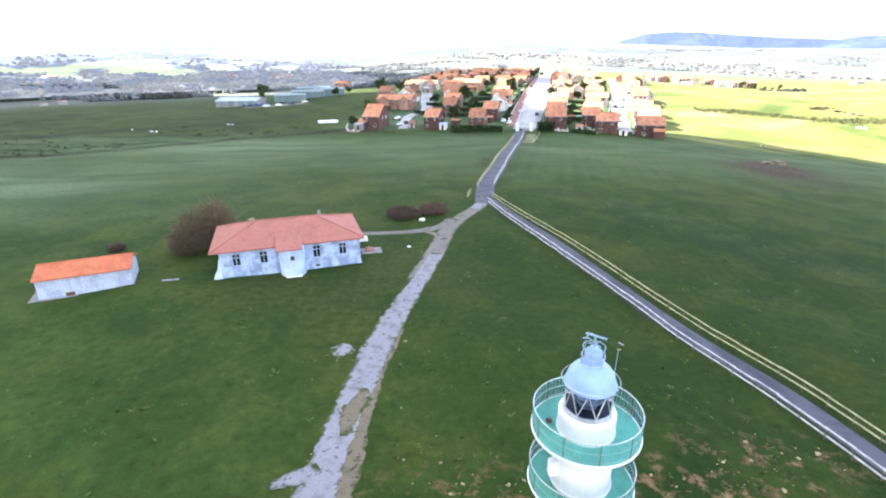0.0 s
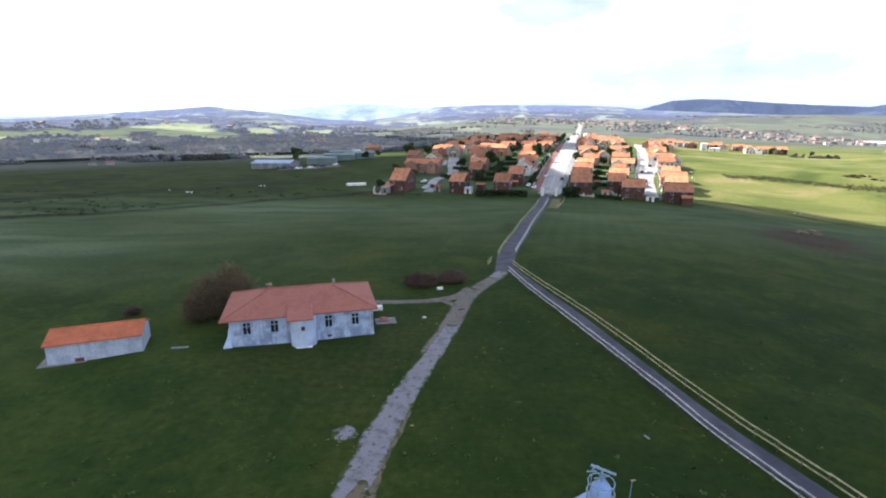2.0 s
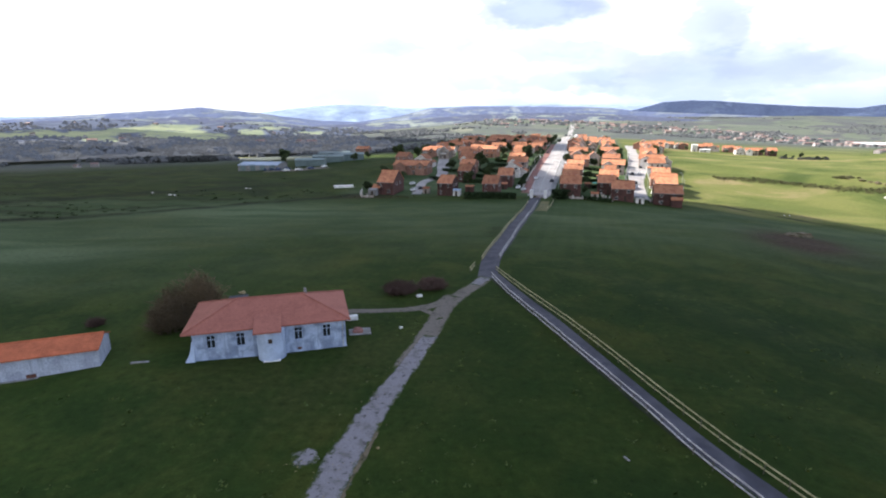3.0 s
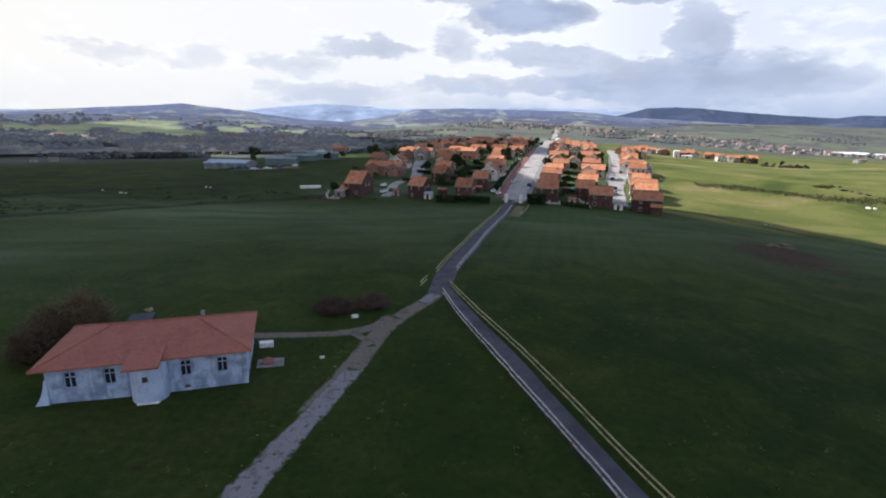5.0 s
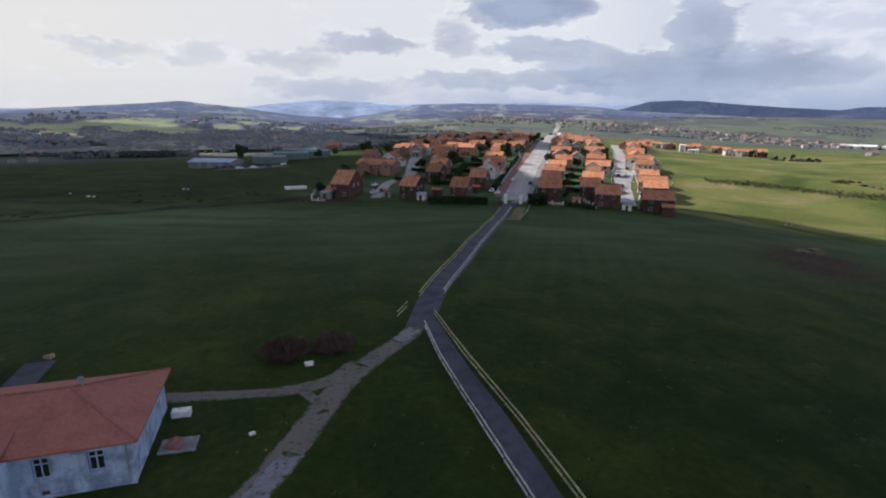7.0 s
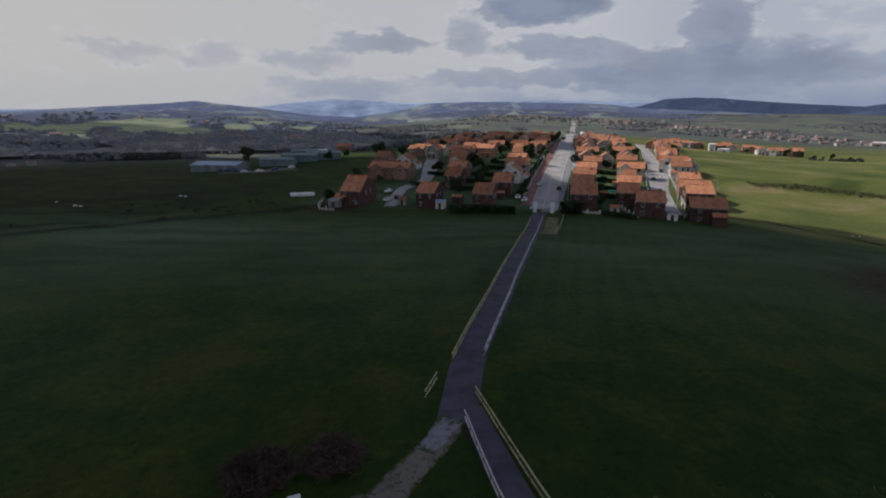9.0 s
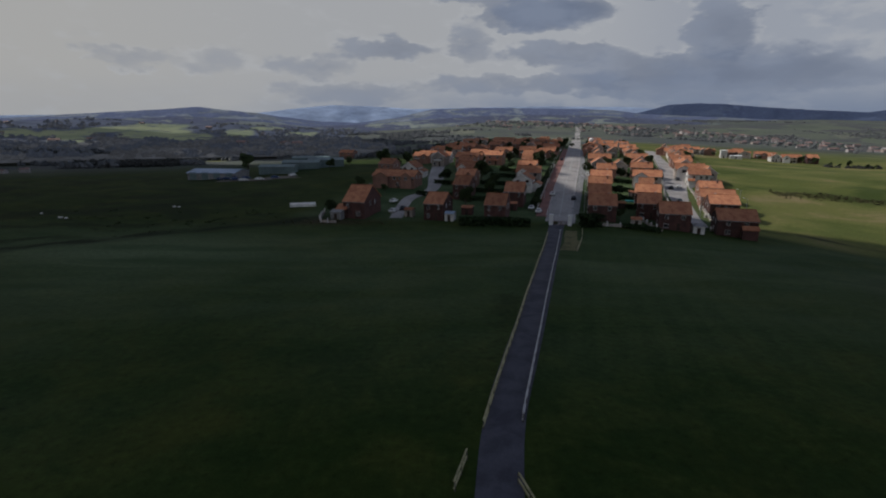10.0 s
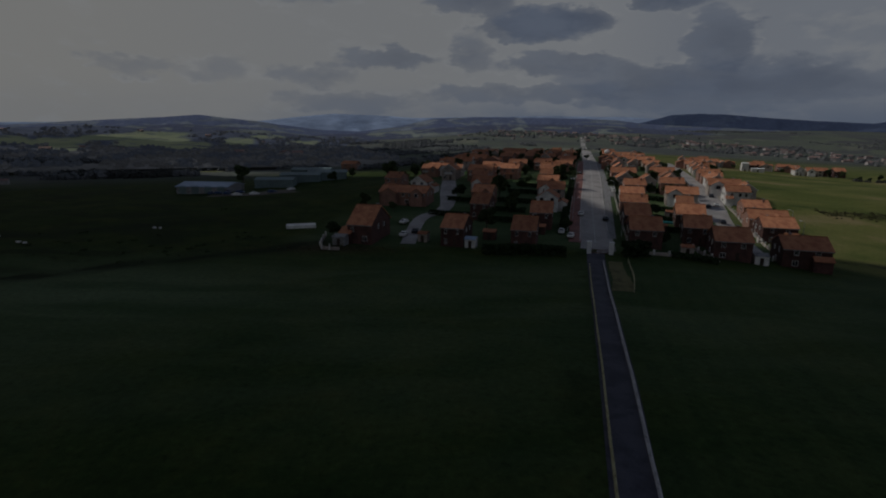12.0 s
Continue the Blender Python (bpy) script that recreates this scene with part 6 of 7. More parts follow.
# width, depth, eave height of each kind come first
KIND = dict(
    brick=village_house(9.6, 11.5, 5.0, 2.6, True, "brick", "dark brick two-storey house with an orange tile roof", None, w4, s4),
    wide=village_house(11.4, 11.5, 4.9, 2.4, True, "brick", "wide dark brick house with a lower tiled wing", (3.4, -6.4, 4.4, 2.6, 2.6, 0.8, True), w4, s4, (-0.2, 0.22)),
    barn=village_house(8.4, 14.0, 5.0, 4.2, True, "brick", "tall brick house with a deep orange tile roof", (-4.6, -5.6, 4.0, 5.0, 2.6, 1.2, True), [(-2.4, 3.0, 0.9, 1.1), (1.8, 0.6, 1.4, 1.2)], s4, (0.3, 0.1)),
    gable=village_house(7.6, 11.0, 5.0, 2.4, False, "cream", "cream rendered house, gable to the lane, under orange tiles", None, g3, s2, (0.2, 0.25), balcony=(0, 4.0)),
    chalet=village_house(7.2, 10.5, 4.6, 2.3, False, "pale", "white gabled house with dark windows under orange tiles", (5.0, 1.0, 3.4, 7.0, 2.7, 0.9, False), g3, s2, (-0.2, 0.2), "darkwood", balcony=(0.6, 4.6)),
    pale=village_house(12.2, 10.0, 5.3, 1.9, True, "pale", "white rendered house with dark windows and an orange roof", (-4.4, -6.0, 3.6, 3.0, 2.6, 0.8, True), [(-3, 3.3, 1.1, 1.2), (1, 3.3, 1.1, 1.2), (4, 3.3, 1.1, 1.2), (3, 0.7, 1.6, 1.3)], s4, (0.3, 0.2), "darkwood"),
    rose=village_house(10.8, 11.0, 5.1, 2.0, True, "rose", "salmon rendered house with an orange tile roof", None, w4, s4, (0.3, -0.15), porch=True),
    twin=village_house(10.4, 10.5, 4.7, 2.3, True, "cream", "cream house with a cross gable under orange tiles", None, [(3.2, 3.2, 1.0, 1.2), (3.2, 0.6, 1.4, 1.3)], s2, (0.3, 0.15), "darkwood", gablet=(-2.2, 4.8, 6.0, 4.7, 1.7, "pale")),
    sand=village_house(10.8, 10.5, 5.0, 2.2, True, "rose", "salmon house with a cross gable and balcony", None, [(-3.4, 3.2, 1.0, 1.2), (-3.2, 0.6, 1.4, 1.3)], s2, (-0.3, 0.15), gablet=(2.2, 4.6, 6.0, 4.8, 1.6, "rose"), balcony=(-2.6, 3.6)),
    long=village_house(19.0, 10.0, 4.6, 2.0, True, "rose", "long salmon house with two gables under orange tiles", (-4.8, -4.6, 6.0, 5.0, 4.5, 1.6, False), [(0.5, 3.1, 1, 1.2), (3.2, 3.1, 1, 1.2), (8.6, 3.1, 0.8, 1.2), (2, 0.6, 1.4, 1.3)], s4, (0.1, 0.2), gablet=(6.0, 4.6, 5.0, 4.6, 1.6, "rose")),
)
DEEP = dict(brick=11.5, wide=11.5, barn=14.0, gable=11.0, chalet=10.5, pale=10.0, rose=11.0, twin=10.5, sand=10.5, long=10.0)
WIDE = dict(brick=9.6, wide=11.4, barn=8.4, gable=7.6, chalet=7.2, pale=12.2, rose=10.8, twin=10.4, sand=10.8, long=19.0)
used = set()


def put_house(kind, x, y, rz=TURN, s=1.0, width=0.0):
    """Stand a house with the middle of its front eave at x, y; width: that of its front, where it is known."""
    ob = KIND[kind]
    a, d = radians(rz), DEEP[kind] * s + 0.9
    cx, cy = x - math.sin(a) * d / 2, y + math.cos(a) * d / 2
    m = pose(cx, cy, gz(cx, cy) + 0.1, 0, 0, rz) @ Matrix.Diagonal((width / (WIDE[kind] + 0.6) if width else s, s, s, 1))
    if kind in used:
        copy_thing(ob, m)
    else:
        used.add(kind)
        ob.matrix_basis = m


ROWS = [  # kind, the middle of the front eave, width of the front
    # right of the wide street
    ("brick", 62.6, 211.5, 9.0), ("brick", 68.2, 231.7, 9.2), ("rose", 74.6, 252.0, 9.4), ("pale", 80.5, 269.0, 9.0), ("rose", 89.4, 288.9, 10.8), ("gable", 92.5, 309.0, 7.6),
    # left of the side street
    ("brick", 81.5, 202.4, 10.5), ("brick", 79.7, 217.4, 8.8), ("brick", 87.3, 236.9, 10.4), ("pale", 93.8, 254.5, 8.6), ("twin", 102.8, 275.5, 12.4), ("rose", 110.2, 299.8, 12.4),
    # right of the side street
    ("wide", 99.0, 199.8, 11.2), ("wide", 111.0, 228.0, 10.6), ("sand", 115.1, 239.8, 12.2), ("rose", 120.3, 254.8, 10.7), ("pale", 130.4, 284.1, 13.6), ("twin", 134.6, 301.5, 12.3),
    # left of the wide street
    ("brick", 28.0, 205.7, 7.7), ("brick", 37.5, 229.5, 8.0), ("chalet", 45.0, 256.0, 7.8), ("twin", 50.3, 273.6, 9.6), ("pale", 57.4, 312.4, 10.0), ("sand", 53.0, 292.0, 8.6),
    ("brick", 9.6, 209.1, 7.4), ("brick", 19.8, 242.6, 7.4), ("sand", 22.7, 265.0, 7.6), ("rose", 25.4, 306.8, 9.0), ("twin", 24.6, 285.0, 8.4),
    ("barn", -15.0, 211.0, 7.4), ("long", -6.8, 265.8, 18.9), ("chalet", -1.6, 291.0, 7.2), ("rose", -13.0, 300.0, 9.0),
    # lit roofs past the gardens
    ("sand", 3.0, 344.0, 9.0), ("twin", 12.5, 346.0, 9.0), ("chalet", 21.0, 348.0, 7.0), ("rose", 33.0, 340.0, 9.0), ("twin", 44.0, 350.0, 9.6), ("sand", 66.0, 346.0, 10.0), ("twin", 71.0, 360.0, 10.0), ("rose", 62.0, 334.0, 9.4),
    # along the far lane
    ("twin", 238, 503), ("chalet", 249, 506), ("sand", 259, 507), ("brick", 233, 508), ("brick", 268, 497), ("brick", 276, 500), ("twin", 284, 497), ("sand", 293, 494), ("rose", 300, 490), ("chalet", 291, 472), ("twin", 300, 468), ("brick", 308, 470), ("brick", 315, 462), ("brick", 221, 498), ("rose", 212, 490),
    # by itself beyond the workshops
    ("rose", -52, 424, 13.0),
]
rnd = random.Random(7)
put = [(row[1], row[2]) for row in ROWS]
for s in range(22):       # the close-built rows behind, gables to the streets
    for o, drift in ((-82, 0), (-68, 0), (-54, 0), (-40, 0), (-28, 0), (-15.5, 0), (15.0, 0), (24.0, 0), (34.5, 0.02), (43.0, 0.02), (60.0, 0.09), (69.0, 0.11)):
        ahead = 108 + 11.5 * s
        q = o + drift * (ahead - 165) + rnd.uniform(-0.8, 0.8)
        x = 48.0 + 0.2807 * ahead + 0.9598 * q
        y = 206.5 + 0.9598 * ahead - 0.2807 * q + rnd.uniform(-1.2, 1.2)
        if o < 0 and (y < 322 or s > 17) or rnd.random() > (0.45 if o in (24.0, 43.0, 69.0) else 0.92 if o > -20 else 0.62) or any(math.hypot(x - a, y - b) < 9.6 for a, b in put):
            continue
        put.append((x, y))
        ROWS.append((rnd.choice(("chalet", "gable", "twin", "sand", "gable", "sand") if o > 0 else ("gable", "sand", "rose", "sand", "twin")), x, y))
for kind, x, y, *width in ROWS:
    behind = y > 335
    put_house(kind, x, y, TURN + (90 if behind and rnd.random() < 0.10 else 0) - (4 if x > 74 + 0.3 * (y - 206) else 0) + rnd.uniform(-2, 2), rnd.uniform(0.78, 0.92) if behind else 1.0, width[0] if width else 0.0)


# ---- garden sheds and garages ----
def outbuilding(x, y, w, d, hgt, wall, roof, label):
    th = empty("garden_shed", at_ground(x, y, 0, TURN))
    tagged(th, label, "shed", "garden sheds")
    part("wall", gable_body(w, d, hgt, 0.5, True), M[wall], th)
    part("roof", gable_roof(w, d, hgt, 0.5, True, 0.25, 0.1), M[roof], th)
    part("door", one_box(-0.45, 0.45, -d / 2 - 0.05, -d / 2 - 0.004, -0.1, 1.9), M["darkwood"], th)


for x, y, w, d, wall, roof, label in (
        (20.8, 217.6, 3.4, 3.0, "brick", "roof", "small brick garden shed with orange tiles"), (14.9, 209.6, 2.8, 3.2, "pale", "sheet", "white garage with a sheet roof beside a brick house"),
        (-19.6, 211.0, 3.4, 4.0, "concrete", "concrete", "low grey garage at the edge of the village"), (36.5, 225.0, 3.0, 3.0, "brick", "roof", "small tiled garden shed"),
        (88.6, 202.6, 3.2, 4.0, "pale", "concrete", "white annexe beside a brick house"), (71.5, 206.5, 3.0, 2.6, "cream", "roof", "small cream garden shed with tiles"),
        (89.6, 256, 3.2, 3.0, "cream", "roof", "small cream garden shed with tiles"), (76.5, 233, 2.6, 2.6, "darkwood", "roof", "dark timber garden shed with tiles"),
        (-18.6, 222, 3.0, 5.0, "brick", "roof", "low brick annexe with orange tiles"), (2.2, 216.0, 2.6, 2.8, "cream", "roof", "small cream garden shed with tiles"),
        (254.0, 484.0, 5.0, 4.0, "pale", "plastic", "white box-like hut beside the far lane"), (262.0, 480.0, 9.0, 4.0, "pale", "plastic", "low white hut beside the far lane")):
    outbuilding(x, y, w, d, 2.3 if y < 400 else 6.0 if w < 6 else 2.6, wall, roof, label)


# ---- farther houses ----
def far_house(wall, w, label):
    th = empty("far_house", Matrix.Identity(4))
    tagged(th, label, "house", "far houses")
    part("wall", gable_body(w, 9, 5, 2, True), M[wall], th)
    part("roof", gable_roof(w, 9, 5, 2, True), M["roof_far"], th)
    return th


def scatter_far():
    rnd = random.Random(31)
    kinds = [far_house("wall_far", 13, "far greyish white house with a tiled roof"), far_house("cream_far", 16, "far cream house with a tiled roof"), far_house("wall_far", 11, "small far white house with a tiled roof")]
    fresh = [True] * 3
    spots = []
    for _ in range(7):     # scattered farms in the hilly country
        az, d = rnd.uniform(-44, -4), rnd.uniform(900, 1500)
        spots.append((az, d))
    for k in range(14):    # the next town, in clusters along the rise
        az0, d0 = 7 + 3.1 * k, 1850 - 62 * k + rnd.uniform(-120, 120)
        for _ in range(20):
            spots.append((az0 + rnd.gauss(0, 1.8), d0 + rnd.gauss(0, 150)))
    for x, y in ((-196, 622), (-150, 625), (-138, 628), (-330, 640), (-377, 597), (-367, 638), (-234, 352), (-222, 352)):
        spots.append((math.degrees(math.atan2(x - 10, y - 40)), math.hypot(x - 10, y - 40)))
    for az, d in spots:
        x, y = 10 + d * math.sin(radians(az)), 40 + d * math.cos(radians(az))
        k = rnd.randrange(3)
        m = at_ground(x, y, max(0, slope_height(x, y) - gz(x, y)), rnd.uniform(-50, 50), rnd.uniform(0.55, 1.1))
        if fresh[k]:
            fresh[k] = False
            kinds[k].matrix_basis = m
        else:
            copy_thing(kinds[k], m)


scatter_far()


# ---- workshops ----
def workshop(x, y, w, d, h, rz, roof, label):
    th = empty("workshop", at_ground(x, y, 0, rz))
    tagged(th, label, "workshop", "workshops")
    part("wall", gable_body(w, d, h, d * 0.09, True), M["concrete" if roof != "sheet_green" else "sheet_green"], th)
    part("roof", gable_roof(w, d, h, d * 0.09, True, 0.5, 0.2), M[roof], th, "low sheet-metal roof")
    n = int(w // 6)
    for i in range(n):
        g = part("roller_door", one_box(-1.7, 1.7, -d / 2 - 0.08, -d / 2 - 0.004, -0.5, 3.2, bevel=0.02), M["sheet_green"], th)
        g.matrix_basis = pose(-w / 2 + (i + 0.5) * w / n, 0, 0)
    return th


workshop(-98, 316, 24, 16, 2.8, -6, "sheet", "low blue-white workshop with a pale blue sheet roof")
workshop(-72, 330, 18, 11, 3.6, 4, "sheet_green", "long workshop with a grey-green sheet roof")
workshop(-64, 348, 20, 11, 3.8, 4, "sheet_green", "long workshop with a grey-green sheet roof")
workshop(-52, 356, 20, 12, 4.0, 10, "sheet_green", "low workshop with a grey-green sheet roof")
workshop(-66, 382, 22, 12, 4.2, 0, "sheet_green", "long workshop with a grey-green sheet roof")
tagged(strip("yard", [(-92, 296), (-76, 300), (-58, 312)], [6, 12, 14], M["dirt"], 0.15, 4.0, 0.5, 4, 41), "brown earth yard before the workshops", "yard", kind="structure")
for x, y, rz in ((-78, 294, 20), (-72, 298, 30), (-60, 312, 60)):
    copy_thing(first, at_ground(x, y, 0.2, rz))
blue = car(paint_b, "dark blue car parked before a workshop")
blue.matrix_basis = at_ground(-88, 300, 0.2, 15)
for x, y, rz in ((-83, 297, 15), (-92, 301, 100), (-80, 303, 20), (-66, 303, 20), (-86, 305, 95)):
    copy_thing(blue, at_ground(x, y, 0.2, rz))
for x, y, w in ((690, 790, 46), (745, 775, 40), (800, 790, 60)):
    workshop(x, y, w, 26, 6, -30, "plastic", "long white warehouse on the far plain")
slab("plastic_sheet", "long strip of white plastic sheeting on a field", -35.4, 231.2, 8.6, 3.4, 0.95, 14, "plastic", "sheeting")
slab("pool_cover", "turquoise covered pool in a garden", 86.5, 247.5, 6.0, 3.4, 0.5, -16, "pool", "pool")


# ---- gate ----
def gate():
    for x, y in ((44.9, 204.3), (50.2, 203.0)):
        p = part("gate_pillar", one_box(-0.55, 0.55, -0.55, 0.55, -0.3, 3.0, bevel=0.04), M["white"], None)
        p.matrix_basis = at_ground(x, y, 0, TURN)
        tagged(p, "square white gate pillar beside the lane", "pillar", "gate pillars")
        part("cap", one_box(-0.65, 0.65, -0.65, 0.65, 3.0, 3.2, bevel=0.05), M["white"], p)
    g = empty("lane_gate", at_ground(47.55, 203.65, 0, TURN))
    tagged(g, "dark rusty bar gate across the lane", "gate")
    for s in (-1, 1):
        lf = part("leaf", box(box(one_box(s * 0.06, s * 2.15, -0.04, 0.04, 1.05, 1.15), s * 0.06, s * 2.15, -0.04, 0.04, 0.15, 0.25), s * 0.06, s * 0.16, -0.04, 0.04, 0.25, 1.05), M["rust"], g)
        bar = None
        for i in range(9):
            m = pose(s * (0.35 + 0.2 * i), 0, 0)
            if bar is None:
                bar = part("bar", rod(bmesh.new(), (0, 0, 0.2), (0, 0, 1.1), 0.028, 5), M["rust"], lf)
                bar.matrix_basis = m
            else:
                share(bar, lf, m)


gate()


# ---- hedges, garden walls, trees and lamps of the village ----
def hedge(pts, h, w, seed, label="clipped dark green garden hedge", mat="hedge"):
    rnd = random.Random(seed)
    line = smooth_line(pts, 0.5)
    n = sides(line)
    verts, faces = [], []
    for p, s in zip(line, n):
        for _ in range(int(10 * h * w) + 8):
            f, u = rnd.uniform(-0.5, 0.5) * w, rnd.uniform(0.02, 1.0) * h
            if rnd.random() < 0.5:
                u = h * rnd.uniform(0.85, 1.06)
            q = p + s * f
            c = Vector((q[0] + rnd.uniform(-0.3, 0.3), q[1] + rnd.uniform(-0.3, 0.3), gz(*q) + u))
            e = Euler((rnd.uniform(0, 6.3), rnd.uniform(0, 6.3), rnd.uniform(0, 6.3))).to_matrix()
            a, b = e @ Vector((rnd.uniform(0.18, 0.34), 0, 0)), e @ Vector((0, rnd.uniform(0.15, 0.3), 0.06))
            k = len(verts)
            verts += [tuple(c - a - b), tuple(c + a - b), tuple(c + a + b), tuple(c - a + b)]
            faces.append((k, k + 1, k + 2, k + 3))
    return tagged(mesh_object("hedge", verts, faces, M[mat]), label, "hedge", "garden hedges")


RD = Vector((0.2807, 0.9598))           # along the wide street
RN = Vector((0.9598, -0.2807))          # across it, to the right


def street_point(s, o):
    """s metres past the gate along the wide street, o metres to its right."""
    p = Vector((48.0, 206.5)) + RD * s + RN * o
    return (p.x, p.y)


def on_street(s0, s1, o):
    return [street_point(s0 + (s1 - s0) * k / 4, o) for k in range(5)]


hedge([(17.5, 202.2), (23, 201.6), (30, 201.2), (37.5, 200.6)], 2.2, 2.4, 1, "dense dark hedge before a brick house")
hedge([(53.0, 201.5), (56, 201.5), (59, 203.6)], 3.4, 3.4, 4, "tall dark conifer hedge beside the gate")
hedge([(66.5, 203.0), (71, 201.0), (75.5, 198.6)], 1.3, 1.6, 5)
hedge(on_street(12, 60, 9.4), 1.7, 1.5, 7)
hedge(on_street(60, 90, 9.8), 1.6, 1.4, 8)
hedge(on_street(20, 70, -9.8), 1.9, 1.8, 9)
hedge(on_street(75, 120, -9.6), 1.8, 1.8, 10)
hedge(on_street(95, 190, 10.5), 1.7, 1.6, 11)
for k, (s, o) in enumerate(((34, 27), (52, 25), (70, 24), (90, 24), (114, 24), (26, -30), (44, -31), (60, -29), (80, -28), (100, -27), (30, -48), (55, -48))):
    a, b = street_point(s, o - 7), street_point(s, o + 7)
    hedge([a, ((a[0] + b[0]) / 2, (a[1] + b[1]) / 2), b], 1.5, 1.2, 20 + k)


def garden_wall(pts, label="low white garden wall along the street"):
    """Rendered wall sections, stepping with the land."""
    line = smooth_line(pts, 4.0)
    th = empty("garden_wall", Matrix.Identity(4))
    tagged(th, label, "wall", "garden walls")
    sec = cap = None
    for p, q in zip(line, line[1:]):
        d = q - p
        rz = math.degrees(math.atan2(d[1], d[0]))
        m = pose(p[0], p[1], gz(*p), 0, 0, rz) @ Matrix.Diagonal((np.linalg.norm(d) / 4.0, 1, 1, 1))
        if sec is None:
            sec = part("wall_section", one_box(0.2, 4.0, -0.1, 0.1, -0.6, 0.75), M["cream"], th)
            sec.matrix_basis = m
            cap = part("wall_pier", one_box(-0.2, 0.2, -0.2, 0.2, -0.6, 1.5, bevel=0.03), M["pale"], th)
            cap.matrix_basis = m
        else:
            share(sec, th, m)
            share(cap, th, m)


garden_wall([(100.8, 210), (102.6, 219), (118.5, 264), (139.5, 320), (166, 386)])
garden_wall([(88.5, 214), (91.5, 222), (106.0, 264), (128.5, 320), (152, 384)])
garden_wall(on_street(14, 100, 8.4))
garden_wall(on_street(22, 130, -8.6), "low pale garden wall along the street")

for line in ([(76.4, 213), (76.0, 206), (77.0, 200.4)], [(94.8, 206.5), (98.0, 207.2), (101.5, 207.6)], [(105.8, 221), (109.0, 221.6)], [(104.8, 229), (107.5, 229.8)], [(109.1, 241), (114.1, 242.4)], [(114.5, 251.5), (118.5, 252.6)], [(120.8, 265), (124.8, 266)],
             [(-25.5, 219), (-25.0, 211), (-23.6, 204.6), (-19.0, 204.0)], [(56.5, 203.8), (62, 204.6), (70.0, 203.4)]):
    garden_wall(line, "low pale wall of a front garden")


def water_tank(x, y):
    th = empty("water_tank", at_ground(x, y))
    tagged(th, "small white water tank on a short column", "tank")
    part("column", rod(bmesh.new(), (0, 0, -0.5), (0, 0, 6.0), 0.5, 12), M["white"], th)
    part("vessel", lathe([(0.4, 5.4), (1.5, 6.1), (1.9, 7.2), (1.5, 8.3), (0.4, 8.9), (0.0, 9.0)], 20), M["white"], th, smooth=True)


water_tank(*street_point(268, 11.5))

proto = [tree("tree", "dark evergreen garden tree between houses", 1, 6.5, 2.7, 1500, M["leaf"], size=0.3), tree("tree", "round dark garden tree between houses", 2, 5.0, 2.4, 1200, M["leaf"], size=0.28),
         tree("tree", "tall dark garden tree between houses", 3, 8.5, 2.6, 1700, M["leaf"], size=0.32)]
for p in proto:
    tagged(p, group="village trees")
spots = [(31.5, 252), (33, 262), (36, 272), (31, 278), (15.5, 279), (36, 297), (44, 300), (31, 226), (46, 230), (-9, 254), (-19, 258), (20.5, 224), (-23, 218), (70, 216), (84, 226), (77, 240), (84, 258), (99, 296), (56, 298), (62, 308), (50, 318),
         (28, 330), (12, 368), (-10, 340), (-16, 322), (46, 362), (60, 392), (88, 414), (100, 440), (118, 456), (70, 470), (40, 460),
         (-48, 372), (-66, 380), (-44, 390), (-38, 352), (-88, 330), (-44, 326)]
rnd = random.Random(3)
for _ in range(230):      # garden trees between the rows behind
    s, o = rnd.uniform(100, 330), rnd.choice((-89, -75, -61, -47, -34, -22, -10, 9.5, 20, 29, 40, 66)) + rnd.uniform(-1.5, 1.5)
    x, y = 48.0 + 0.2807 * s + 0.9598 * o + (0.09 * (s - 165) if o > 60 else 0), 206.5 + 0.9598 * s - 0.2807 * o
    if (o > 0 or y > 335) and all(math.hypot(x - a, y - b) > 4.6 for a, b in put):
        spots.append((x, y))
spots += [(228, 502), (243, 512), (254, 500), (264, 502), (271, 490), (280, 506), (288, 488), (296, 480), (305, 462), (309, 452), (312, 440), (316, 436), (321, 433), (326, 430), (331, 428), (336, 426), (225, 488)]
done = [False] * 3
for x, y in spots:
    k = rnd.randrange(3)
    m = at_ground(x, y, 0, rnd.uniform(0, 360), rnd.uniform(0.65, 1.15) if y < 335 else rnd.uniform(0.45, 0.8))
    if done[k]:
        copy_thing(proto[k], m)
    else:
        done[k] = True
        proto[k].matrix_basis = m


def street_lamp():
    th = empty("street_lamp", Matrix.Identity(4))
    tagged(th, "slender pale street lamp with a short arm", "street lamp", "street lamps")
    part("pole", rod(bmesh.new(), (0, 0, -0.3), (0, 0, 7.2), 0.09, 7, 0.06), M["steel"], th)
    part("arm", rod(bmesh.new(), (0, 0, 7.1), (1.1, 0, 7.5), 0.045, 6), M["steel"], th)
    part("head", one_box(0.9, 1.6, -0.13, 0.13, 7.44, 7.58, bevel=0.03), M["white"], th)
    return th


lamp = street_lamp()
lamp.matrix_basis = at_ground(*street_point(22, 7.2), 0, 160)
for s, o in ((52, 7.4), (84, 7.6), (118, 7.8), (160, 8), (38, -7.4), (70, -7.6), (104, -7.8), (140, -8)):
    copy_thing(lamp, at_ground(*street_point(s, o), 0, 160 if o > 0 else -20))
for x, y in ((121, 232), (127.5, 247), (101.5, 226), (117, 268)):
    copy_thing(lamp, at_ground(x, y, 0, 160))


